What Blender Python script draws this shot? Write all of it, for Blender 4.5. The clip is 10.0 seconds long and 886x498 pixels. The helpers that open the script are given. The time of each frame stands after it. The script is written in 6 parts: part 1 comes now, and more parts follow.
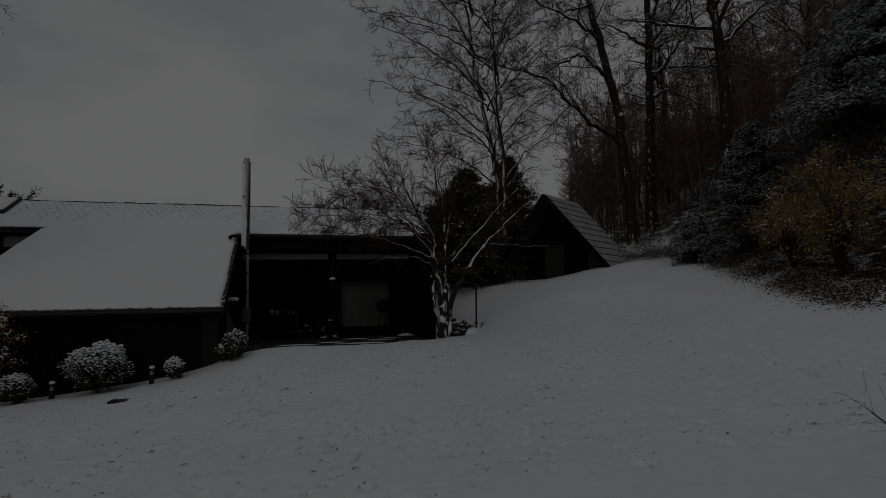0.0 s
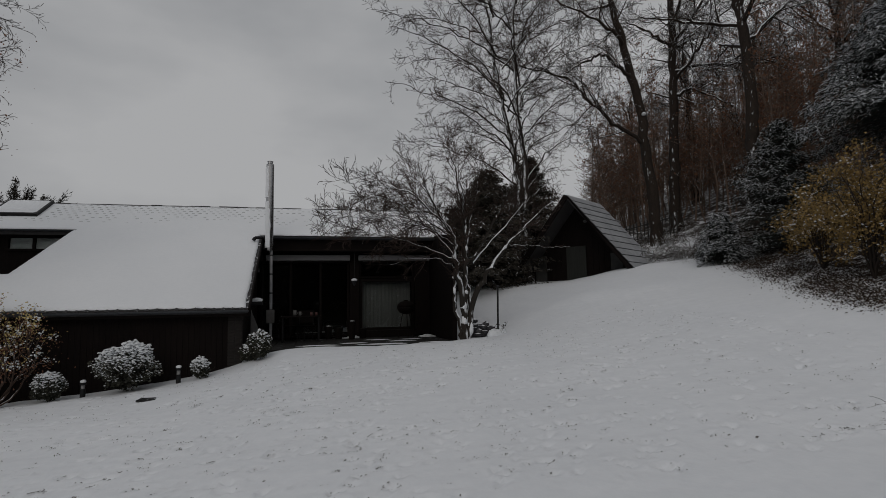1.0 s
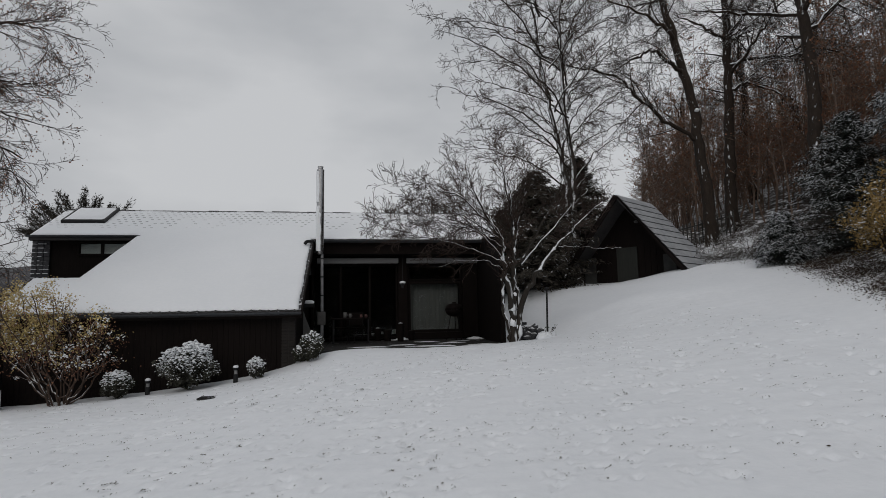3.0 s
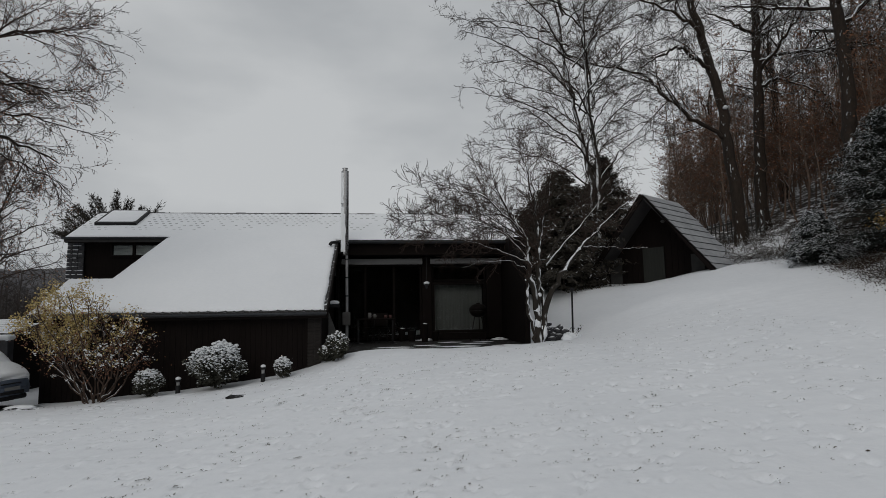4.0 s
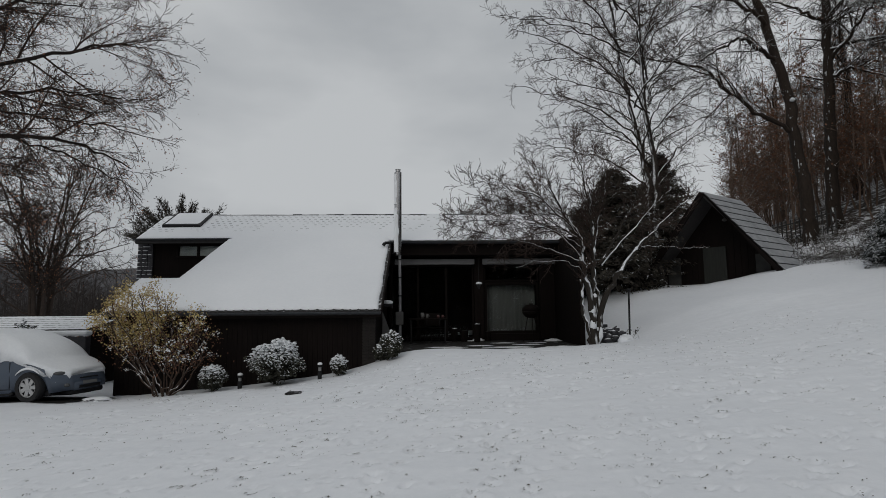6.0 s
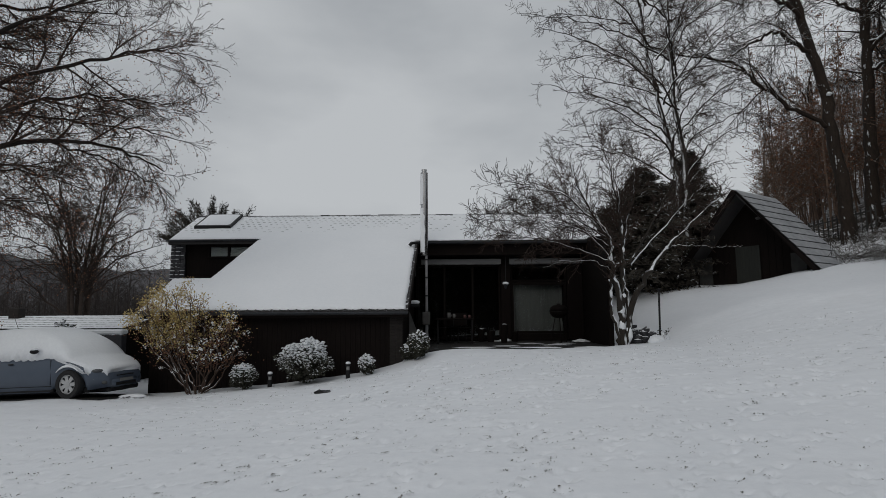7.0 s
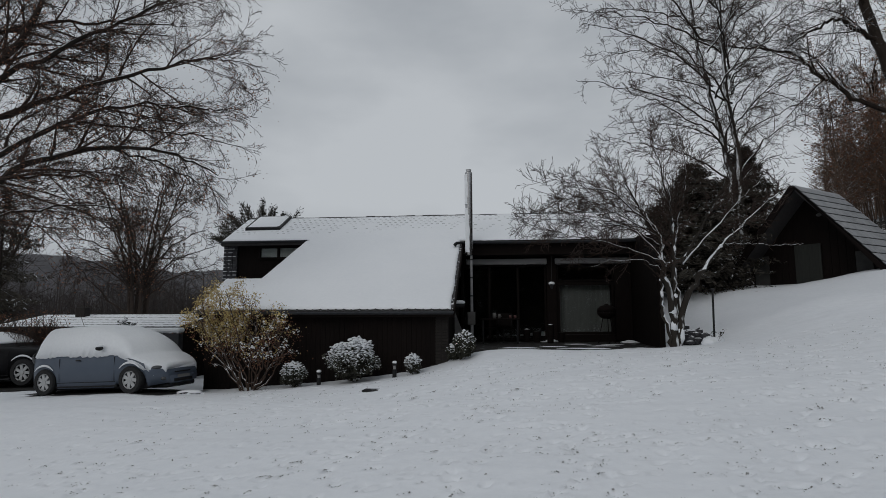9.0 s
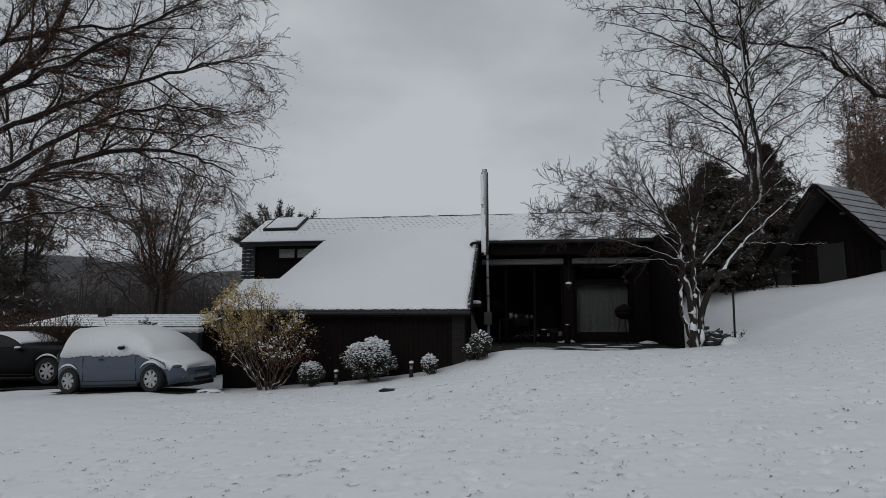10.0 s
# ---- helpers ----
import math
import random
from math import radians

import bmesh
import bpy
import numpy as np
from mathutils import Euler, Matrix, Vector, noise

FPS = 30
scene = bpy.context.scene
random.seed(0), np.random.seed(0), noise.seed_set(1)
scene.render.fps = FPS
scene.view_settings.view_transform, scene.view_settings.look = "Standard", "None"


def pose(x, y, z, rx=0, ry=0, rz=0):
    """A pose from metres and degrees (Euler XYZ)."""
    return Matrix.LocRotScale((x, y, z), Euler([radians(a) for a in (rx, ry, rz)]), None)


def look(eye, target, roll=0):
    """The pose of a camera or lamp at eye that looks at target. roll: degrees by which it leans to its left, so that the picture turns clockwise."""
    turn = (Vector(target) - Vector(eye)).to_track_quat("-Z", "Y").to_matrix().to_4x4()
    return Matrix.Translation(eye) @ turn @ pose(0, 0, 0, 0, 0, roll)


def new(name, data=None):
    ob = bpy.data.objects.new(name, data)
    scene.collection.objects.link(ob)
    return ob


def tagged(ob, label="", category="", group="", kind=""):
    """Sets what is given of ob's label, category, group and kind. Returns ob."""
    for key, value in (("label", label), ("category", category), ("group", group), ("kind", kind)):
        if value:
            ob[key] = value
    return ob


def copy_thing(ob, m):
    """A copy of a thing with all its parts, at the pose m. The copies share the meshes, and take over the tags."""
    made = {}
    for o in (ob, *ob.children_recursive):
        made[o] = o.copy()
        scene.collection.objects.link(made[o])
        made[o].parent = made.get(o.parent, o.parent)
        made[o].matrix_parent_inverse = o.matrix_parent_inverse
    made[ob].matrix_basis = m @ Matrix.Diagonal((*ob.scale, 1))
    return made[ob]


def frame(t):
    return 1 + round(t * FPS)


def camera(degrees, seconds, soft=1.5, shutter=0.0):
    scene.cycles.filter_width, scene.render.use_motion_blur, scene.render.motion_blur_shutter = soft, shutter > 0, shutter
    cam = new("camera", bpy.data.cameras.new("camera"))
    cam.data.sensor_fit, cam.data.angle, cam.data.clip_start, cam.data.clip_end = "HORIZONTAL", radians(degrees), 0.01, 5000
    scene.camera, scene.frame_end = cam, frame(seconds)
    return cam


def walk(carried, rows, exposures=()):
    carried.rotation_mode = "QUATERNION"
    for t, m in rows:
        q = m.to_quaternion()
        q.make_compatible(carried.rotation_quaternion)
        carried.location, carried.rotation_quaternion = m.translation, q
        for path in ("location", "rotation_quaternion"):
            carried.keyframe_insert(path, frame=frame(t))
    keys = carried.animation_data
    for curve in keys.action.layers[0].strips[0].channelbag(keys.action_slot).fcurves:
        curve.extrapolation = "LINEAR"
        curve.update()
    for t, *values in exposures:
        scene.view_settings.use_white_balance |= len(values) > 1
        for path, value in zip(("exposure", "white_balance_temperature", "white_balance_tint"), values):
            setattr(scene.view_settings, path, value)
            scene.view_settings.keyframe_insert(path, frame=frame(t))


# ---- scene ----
cam = camera(76.9, 10.0, soft=0.65)
PATH = [
    (0.0, pose(0.283, -0.055, 1.715, 95.79, 1.22, -15.85)),
    (0.5, pose(0.270, -0.052, 1.712, 95.85, 1.21, -14.81)),
    (1.0, pose(0.257, -0.050, 1.709, 95.98, 1.11, -13.76)),
    (1.5, pose(0.243, -0.047, 1.705, 96.07, 1.12, -12.68)),
    (2.0, pose(0.229, -0.044, 1.702, 96.18, 1.12, -11.44)),
    (2.5, pose(0.215, -0.042, 1.699, 96.27, 1.07, -10.23)),
    (4.0, pose(0.170, -0.033, 1.689, 96.47, 0.95, -6.70)),
    (4.5, pose(0.155, -0.030, 1.685, 96.51, 0.85, -5.49)),
    (5.0, pose(0.140, -0.027, 1.682, 96.54, 0.81, -4.25)),
    (5.5, pose(0.122, -0.024, 1.678, 96.58, 0.64, -2.93)),
    (7.0, pose(0.073, -0.014, 1.667, 96.66, 0.38, 1.03)),
    (7.5, pose(0.059, -0.012, 1.664, 96.68, 0.35, 2.23)),
    (8.0, pose(0.045, -0.009, 1.660, 96.70, 0.27, 3.35)),
    (8.5, pose(0.031, -0.006, 1.657, 96.70, 0.19, 4.46)),
    (9.0, pose(0.019, -0.004, 1.654, 96.73, 0.17, 5.45)),
    (9.5, pose(0.008, -0.002, 1.652, 96.75, 0.14, 6.33)),
    (10.0, pose(0.000, 0.000, 1.650, 96.76, 0.12, 7.05)),
]
# the picture fades in from dark over the first second and a half
EXPOSURES = [(0.0, -2.3, 6750, 10), (0.3, -1.72, 6700, 10), (0.6, -1.18, 6700, 10), (1.0, -0.57, 6700, 10), (1.5, -0.08, 6650, 10), (2.0, -0.04, 6650, 10), (2.7, -0.04, 6600, 10),
             (4.0, -0.12, 6600, 8), (7.0, -0.18, 6480, 8), (10.0, -0.2, 6330, 8)]
walk(cam, PATH, EXPOSURES)

# ---- world, sun ----
SUN_ELEVATION, SUN_ROTATION = radians(24), radians(200)
world = bpy.data.worlds.new("overcast_sky")
scene.world = world
world.use_nodes = True
wn, wl = world.node_tree.nodes, world.node_tree.links
wn.clear()
w_out = wn.new("ShaderNodeOutputWorld")
w_bg = wn.new("ShaderNodeBackground")
w_sky = wn.new("ShaderNodeTexSky")
w_sky.sky_type = "NISHITA"
w_sky.sun_disc = False
w_sky.sun_elevation, w_sky.sun_rotation = SUN_ELEVATION, SUN_ROTATION
w_sky.air_density, w_sky.dust_density = 1.0, 4.0
w_scale = wn.new("ShaderNodeMixRGB")
w_scale.blend_type, w_scale.inputs[0].default_value = "MULTIPLY", 1.0
w_scale.inputs[2].default_value = (0.05, 0.05, 0.05, 1)
w_tc = wn.new("ShaderNodeTexCoord")
w_map = wn.new("ShaderNodeMapping")
w_map.inputs["Scale"].default_value = (1.0, 1.0, 2.4)
w_n = wn.new("ShaderNodeTexNoise")
w_n.inputs["Scale"].default_value, w_n.inputs["Detail"].default_value, w_n.inputs["Roughness"].default_value = 1.7, 5.0, 0.5
w_ramp = wn.new("ShaderNodeValToRGB")
w_ramp.color_ramp.elements[0].position, w_ramp.color_ramp.elements[1].position = 0.36, 0.66
w_ramp.color_ramp.elements[0].color = (0.375, 0.395, 0.425, 1)
w_ramp.color_ramp.elements[1].color = (0.59, 0.605, 0.63, 1)
w_mix = wn.new("ShaderNodeMixRGB")
w_mix.inputs[0].default_value = 0.93
wl.new(w_tc.outputs["Generated"], w_map.inputs["Vector"])
wl.new(w_map.outputs[0], w_n.inputs["Vector"])
wl.new(w_n.outputs["Fac"], w_ramp.inputs[0])
wl.new(w_sky.outputs[0], w_scale.inputs[1])
wl.new(w_scale.outputs[0], w_mix.inputs[1])
wl.new(w_ramp.outputs[0], w_mix.inputs[2])
wl.new(w_mix.outputs[0], w_bg.inputs["Color"])
w_bg.inputs["Strength"].default_value = 1.0
wl.new(w_bg.outputs[0], w_out.inputs[0])
sun_data = bpy.data.lights.new("sun", "SUN")
sun_data.energy, sun_data.angle, sun_data.color = 0.5, radians(40), (1.0, 0.97, 0.93)
sun = new("sun", sun_data)
sun.matrix_world = look((-20, -50, 40), (0, 0, 0))


# ---- materials ----
def mat(name, c1, c2=None, rough=0.8, scale=6.0, bump=0.2, metal=0.0, snow=None, island=False, coarse=0.6, stretch=(1, 1, 1), bump_dist=0.01, spec=0.35, drift=(0, 0, 1)):
    """Two-scale noise colour and relief; snow: how steep a face may be and still carry snow."""
    m = bpy.data.materials.new(name)
    m.use_nodes = True
    n, l = m.node_tree.nodes, m.node_tree.links
    p = n["Principled BSDF"]
    p.inputs["Roughness"].default_value, p.inputs["Metallic"].default_value = rough, metal
    p.inputs["Specular IOR Level"].default_value = spec
    c2 = c2 or tuple(v * 0.6 for v in c1)
    tc = n.new("ShaderNodeTexCoord")
    mp = n.new("ShaderNodeMapping")
    mp.inputs["Scale"].default_value = stretch
    l.new(tc.outputs["Object"], mp.inputs["Vector"])
    fine = n.new("ShaderNodeTexNoise")
    fine.inputs["Scale"].default_value, fine.inputs["Detail"].default_value = scale, 6.0
    wide = n.new("ShaderNodeTexNoise")
    wide.inputs["Scale"].default_value, wide.inputs["Detail"].default_value = coarse, 3.0
    l.new(mp.outputs[0], fine.inputs["Vector"])
    l.new(mp.outputs[0], wide.inputs["Vector"])
    add = n.new("ShaderNodeMath")
    add.operation = "ADD"
    l.new(fine.outputs["Fac"], add.inputs[0])
    if island:
        geo = n.new("ShaderNodeNewGeometry")
        sub = n.new("ShaderNodeMath")
        sub.operation = "MULTIPLY"
        sub.inputs[1].default_value = 1.0
        l.new(geo.outputs["Random Per Island"], sub.inputs[0])
        l.new(sub.outputs[0], add.inputs[1])
    else:
        l.new(wide.outputs["Fac"], add.inputs[1])
    rng = n.new("ShaderNodeMapRange")
    rng.inputs["From Min"].default_value, rng.inputs["From Max"].default_value = (0.65, 1.35) if not island else (0.3, 1.7)
    l.new(add.outputs[0], rng.inputs["Value"])
    mix = n.new("ShaderNodeMixRGB")
    mix.inputs[1].default_value, mix.inputs[2].default_value = (*c1, 1), (*c2, 1)
    l.new(rng.outputs[0], mix.inputs[0])
    col = mix.outputs[0]
    if snow is not None:
        g = n.new("ShaderNodeNewGeometry")
        s = n.new("ShaderNodeVectorMath")
        s.operation = "DOT_PRODUCT"
        s.inputs[1].default_value = drift
        l.new(g.outputs["Normal"], s.inputs[0])
        k = n.new("ShaderNodeMath")
        k.operation = "MULTIPLY_ADD"
        k.inputs[1].default_value = 0.9
        l.new(fine.outputs["Fac"], k.inputs[0])
        l.new(s.outputs["Value"], k.inputs[2])
        r2 = n.new("ShaderNodeMapRange")
        r2.inputs["From Min"].default_value, r2.inputs["From Max"].default_value = snow + 0.38, snow + 0.52
        l.new(k.outputs[0], r2.inputs["Value"])
        mx = n.new("ShaderNodeMixRGB")
        mx.inputs[2].default_value = (0.82, 0.84, 0.87, 1)
        l.new(r2.outputs[0], mx.inputs[0])
        l.new(col, mx.inputs[1])
        col = mx.outputs[0]
    l.new(col, p.inputs["Base Color"])
    if bump:
        b = n.new("ShaderNodeBump")
        b.inputs["Strength"].default_value, b.inputs["Distance"].default_value = bump, bump_dist
        l.new(fine.outputs["Fac"], b.inputs["Height"])
        l.new(b.outputs[0], p.inputs["Normal"])
    return m


M_SNOW = mat("snow", (0.86, 0.88, 0.91), (0.79, 0.815, 0.85), 0.7, 9.0, 0.35, coarse=0.5, bump_dist=0.03)
M_GROUND = mat("lawn_snow", (0.875, 0.89, 0.92), (0.81, 0.83, 0.865), 0.7, 7.0, 0.28, coarse=0.5, bump_dist=0.03)
gn, gl = M_GROUND.node_tree.nodes, M_GROUND.node_tree.links
g_p = gn["Principled BSDF"]
g_att = gn.new("ShaderNodeAttribute")
g_att.attribute_name = "litter"
g_tc = gn.new("ShaderNodeTexCoord")
g_n = gn.new("ShaderNodeTexNoise")
g_n.inputs["Scale"].default_value, g_n.inputs["Detail"].default_value, g_n.inputs["Roughness"].default_value = 2.2, 8.0, 0.7
gl.new(g_tc.outputs["Object"], g_n.inputs["Vector"])
g_add = gn.new("ShaderNodeMath")
g_add.operation = "MULTIPLY_ADD"
g_add.inputs[1].default_value = 0.27
gl.new(g_att.outputs["Fac"], g_add.inputs[0])
gl.new(g_n.outputs["Fac"], g_add.inputs[2])
g_r = gn.new("ShaderNodeMapRange")
g_r.inputs["From Min"].default_value, g_r.inputs["From Max"].default_value = 0.68, 0.76
gl.new(g_add.outputs[0], g_r.inputs["Value"])
g_m = gn.new("ShaderNodeMixRGB")
g_m.inputs[2].default_value = (0.035, 0.024, 0.016, 1)
gl.new(g_p.inputs["Base Color"].links[0].from_socket, g_m.inputs[1])
gl.new(g_r.outputs[0], g_m.inputs[0])
gl.new(g_m.outputs[0], g_p.inputs["Base Color"])
M_ROOFSNOW = mat("roof_snow", (0.88, 0.895, 0.92), (0.83, 0.85, 0.88), 0.7, 14.0, 0.2, coarse=0.7)
M_THINSNOW = mat("thin_snow", (0.46, 0.47, 0.49), (0.25, 0.26, 0.275), 0.75, 7.0, 0.3, coarse=1.2)
M_NOSE = mat("frosted_tile_edge", (0.52, 0.53, 0.545), (0.24, 0.245, 0.255), 0.8, 5.0, 0.2, coarse=1.5)
M_BARK = mat("bark", (0.036, 0.026, 0.020), (0.015, 0.011, 0.009), 0.9, 14.0, 0.8, snow=0.82, stretch=(1, 1, 0.35), bump_dist=0.02)
M_TWIG = mat("fine_twig", (0.066, 0.043, 0.034), (0.028, 0.019, 0.015), 0.9, 14.0, 0.3, snow=0.98)
# bark of the distant trees, lightened to paint in the haze
M_BARK_FAR = mat("hazed_brown_bark", (0.056, 0.040, 0.032), (0.024, 0.018, 0.015), 0.9, 10.0, 0.3, snow=1.0)
M_BARK_SNOWY = mat("snowy_bark", (0.034, 0.028, 0.023), (0.016, 0.013, 0.010), 0.9, 5.0, 0.6, snow=0.50, stretch=(1, 1, 0.5), drift=(0.25, -0.42, 0.87))
M_BARK_LIMB = mat("limb_bark", (0.034, 0.027, 0.022), (0.015, 0.012, 0.010), 0.9, 6.0, 0.6, snow=0.72, stretch=(1, 1, 0.6), drift=(0.0, -0.3, 0.95))
M_BARK_SIDE = mat("side_snowed_bark", (0.045, 0.038, 0.032), (0.018, 0.015, 0.012), 0.9, 5.0, 0.6, snow=0.68, stretch=(1, 1, 0.5), drift=(-0.6, -0.45, 0.66))
M_RIDGE = mat("ridge_tile", (0.045, 0.042, 0.042), (0.022, 0.021, 0.022), 0.8, 10.0, 0.4)
M_REDSTEM = mat("reddish_stem", (0.085, 0.056, 0.042), (0.035, 0.023, 0.017), 0.9, 9.0, 0.4, snow=0.64, drift=(0.1, -0.25, 0.96))
M_STEM = mat("shrub_stem", (0.07, 0.055, 0.04), (0.03, 0.024, 0.018), 0.9, 9.0, 0.4, snow=0.48, drift=(0.1, -0.25, 0.96))
M_TRUNK = mat("beech_bark", (0.042, 0.029, 0.021), (0.012, 0.009, 0.007), 0.9, 11.0, 0.9, snow=0.80, stretch=(1, 1, 0.4), bump_dist=0.03, drift=(-0.5, -0.4, 0.77))
M_WOOD_DARK = mat("dark_stained_wood", (0.0105, 0.0070, 0.0062), (0.0054, 0.0038, 0.0034), 0.8, 10.0, 0.4, stretch=(3, 3, 0.4), spec=0.12)
M_SLATE = mat("slate", (0.05, 0.05, 0.055), (0.022, 0.022, 0.026), 0.6, 8.0, 0.5, snow=0.75)
M_TILE = mat("dark_roof_tile", (0.05, 0.047, 0.047), (0.026, 0.025, 0.026), 0.7, 10.0, 0.4, snow=1.0)
M_STEEL = mat("stainless_steel", (0.50, 0.50, 0.51), (0.38, 0.38, 0.39), 0.2, 12.0, 0.05, metal=1.0)
M_DARKMETAL = mat("dark_metal", (0.016, 0.016, 0.017), (0.009, 0.009, 0.01), 0.55, 12.0, 0.1, metal=0.0, snow=1.1, spec=0.25)
M_BLIND = mat("grey_blind_box", (0.30, 0.30, 0.30), (0.22, 0.22, 0.22), 0.5, 8.0, 0.05, stretch=(0.3, 1, 6))
M_CURTAIN = mat("white_curtain", (0.115, 0.113, 0.108), (0.07, 0.07, 0.067), 0.9, 4.0, 0.2, stretch=(5, 5, 0.2))
M_PAVING = mat("dark_paving", (0.020, 0.019, 0.017), (0.010, 0.009, 0.0085), 0.7, 4.0, 0.4, snow=1.19)
M_GREYBOARD = mat("grey_board", (0.16, 0.155, 0.15), (0.08, 0.078, 0.075), 0.85, 7.0, 0.3)
M_CUP = mat("reddish_cup", (0.10, 0.045, 0.042), (0.06, 0.028, 0.026), 0.4, 6.0, 0.0)
M_GALV = mat("dull_zinc_pipe", (0.38, 0.38, 0.39), (0.22, 0.22, 0.23), 0.5, 9.0, 0.1, spec=0.5)
M_GUTTER = mat("grey_gutter", (0.058, 0.062, 0.068), (0.034, 0.036, 0.04), 0.5, 9.0, 0.1)
# pale colour that imitates the sky's reflection in the upper panes
M_PANE_SHEEN = mat("painted_pane_sheen", (0.58, 0.58, 0.57), (0.42, 0.42, 0.41), 0.8, 5.0, 0.1, stretch=(0.4, 1, 8))
M_BRICK = mat("dark_brick", (0.03, 0.025, 0.022), (0.016, 0.013, 0.012), 0.85, 12.0, 0.5)
M_MORTAR = mat("mortar", (0.04, 0.038, 0.035), (0.024, 0.022, 0.02), 0.9, 14.0, 0.4)
# plaster coloured nearly black, the dimness of the room painted in
M_INTERIOR = mat("shade_dark_plaster", (0.03, 0.027, 0.024), (0.02, 0.018, 0.016), 0.9, 5.0, 0.1)
M_LEAF_SHRUB = mat("shrub_leaf", (0.06, 0.06, 0.042), (0.016, 0.016, 0.012), 0.7, 20.0, 0.0, island=True)
M_LEAF_YELLOW = mat("yellow_leaf", (0.62, 0.49, 0.20), (0.30, 0.22, 0.095), 0.7, 20.0, 0.0, island=True)
M_LEAF_OCHRE = mat("ochre_leaf", (0.40, 0.26, 0.085), (0.12, 0.08, 0.036), 0.7, 20.0, 0.0, island=True)
M_LEAF_BROWN = mat("brown_leaf", (0.30, 0.135, 0.075), (0.10, 0.052, 0.034), 0.8, 20.0, 0.0, island=True)
M_LITTER = mat("leaf_litter", (0.075, 0.048, 0.03), (0.02, 0.014, 0.011), 0.85, 20.0, 0.0, island=True)
M_GRASS = mat("winter_grass", (0.24, 0.23, 0.21), (0.07, 0.068, 0.06), 0.85, 20.0, 0.0, island=True)
M_CLUMP = mat("snow_clump", (0.86, 0.88, 0.90), (0.78, 0.80, 0.83), 0.75, 20.0, 0.3)
M_NEEDLE = mat("conifer_needles", (0.034, 0.042, 0.036), (0.012, 0.015, 0.013), 0.7, 20.0, 0.0, island=True)
M_NEEDLE_DULL = mat("dull_evergreen", (0.085, 0.074, 0.058), (0.026, 0.023, 0.019), 0.8, 20.0, 0.0, island=True)
M_FROST = mat("snowy_needles", (0.80, 0.82, 0.85), (0.50, 0.52, 0.55), 0.8, 20.0, 0.0, island=True)
M_WOODS = mat("far_woods", (0.24, 0.165, 0.125), (0.075, 0.054, 0.042), 0.95, 6.0, 0.0, island=True, snow=0.72)
# greyed and lightened: the valley haze is put into this colour
M_VALLEY = mat("valley_woods", (0.075, 0.062, 0.057), (0.032, 0.027, 0.026), 0.95, 1.0, 0.0, island=True)
M_HILL = mat("wooded_hill", (0.13, 0.125, 0.13), (0.045, 0.046, 0.052), 0.95, 0.09, 0.5, coarse=0.012, bump_dist=2.0)
M_GLASS = bpy.data.materials.new("window_glass")
M_GLASS.use_nodes = True
gp = M_GLASS.node_tree.nodes["Principled BSDF"]
gp.inputs["Base Color"].default_value = (0.8, 0.85, 0.85, 1)
gp.inputs["Roughness"].default_value, gp.inputs["Transmission Weight"].default_value, gp.inputs["IOR"].default_value = 0.0, 1.0, 1.30


# ---- building tools ----
def mesh_arrays(name, verts, faces, smooth=False):
    """A mesh from an (n, 3) array and an (m, k) array of face corners."""
    verts, faces = np.asarray(verts, dtype=np.float32), np.asarray(faces, dtype=np.int32)
    me = bpy.data.meshes.new(name)
    k = faces.shape[1]
    me.vertices.add(len(verts))
    me.vertices.foreach_set("co", verts.ravel())
    me.loops.add(faces.size)
    me.loops.foreach_set("vertex_index", faces.ravel())
    me.polygons.add(len(faces))
    me.polygons.foreach_set("loop_start", np.arange(0, faces.size, k, dtype=np.int32))
    me.polygons.foreach_set("loop_total", np.full(len(faces), k, dtype=np.int32))
    me.update(calc_edges=True)
    if smooth:
        me.polygons.foreach_set("use_smooth", np.ones(len(faces), dtype=bool))
    return me


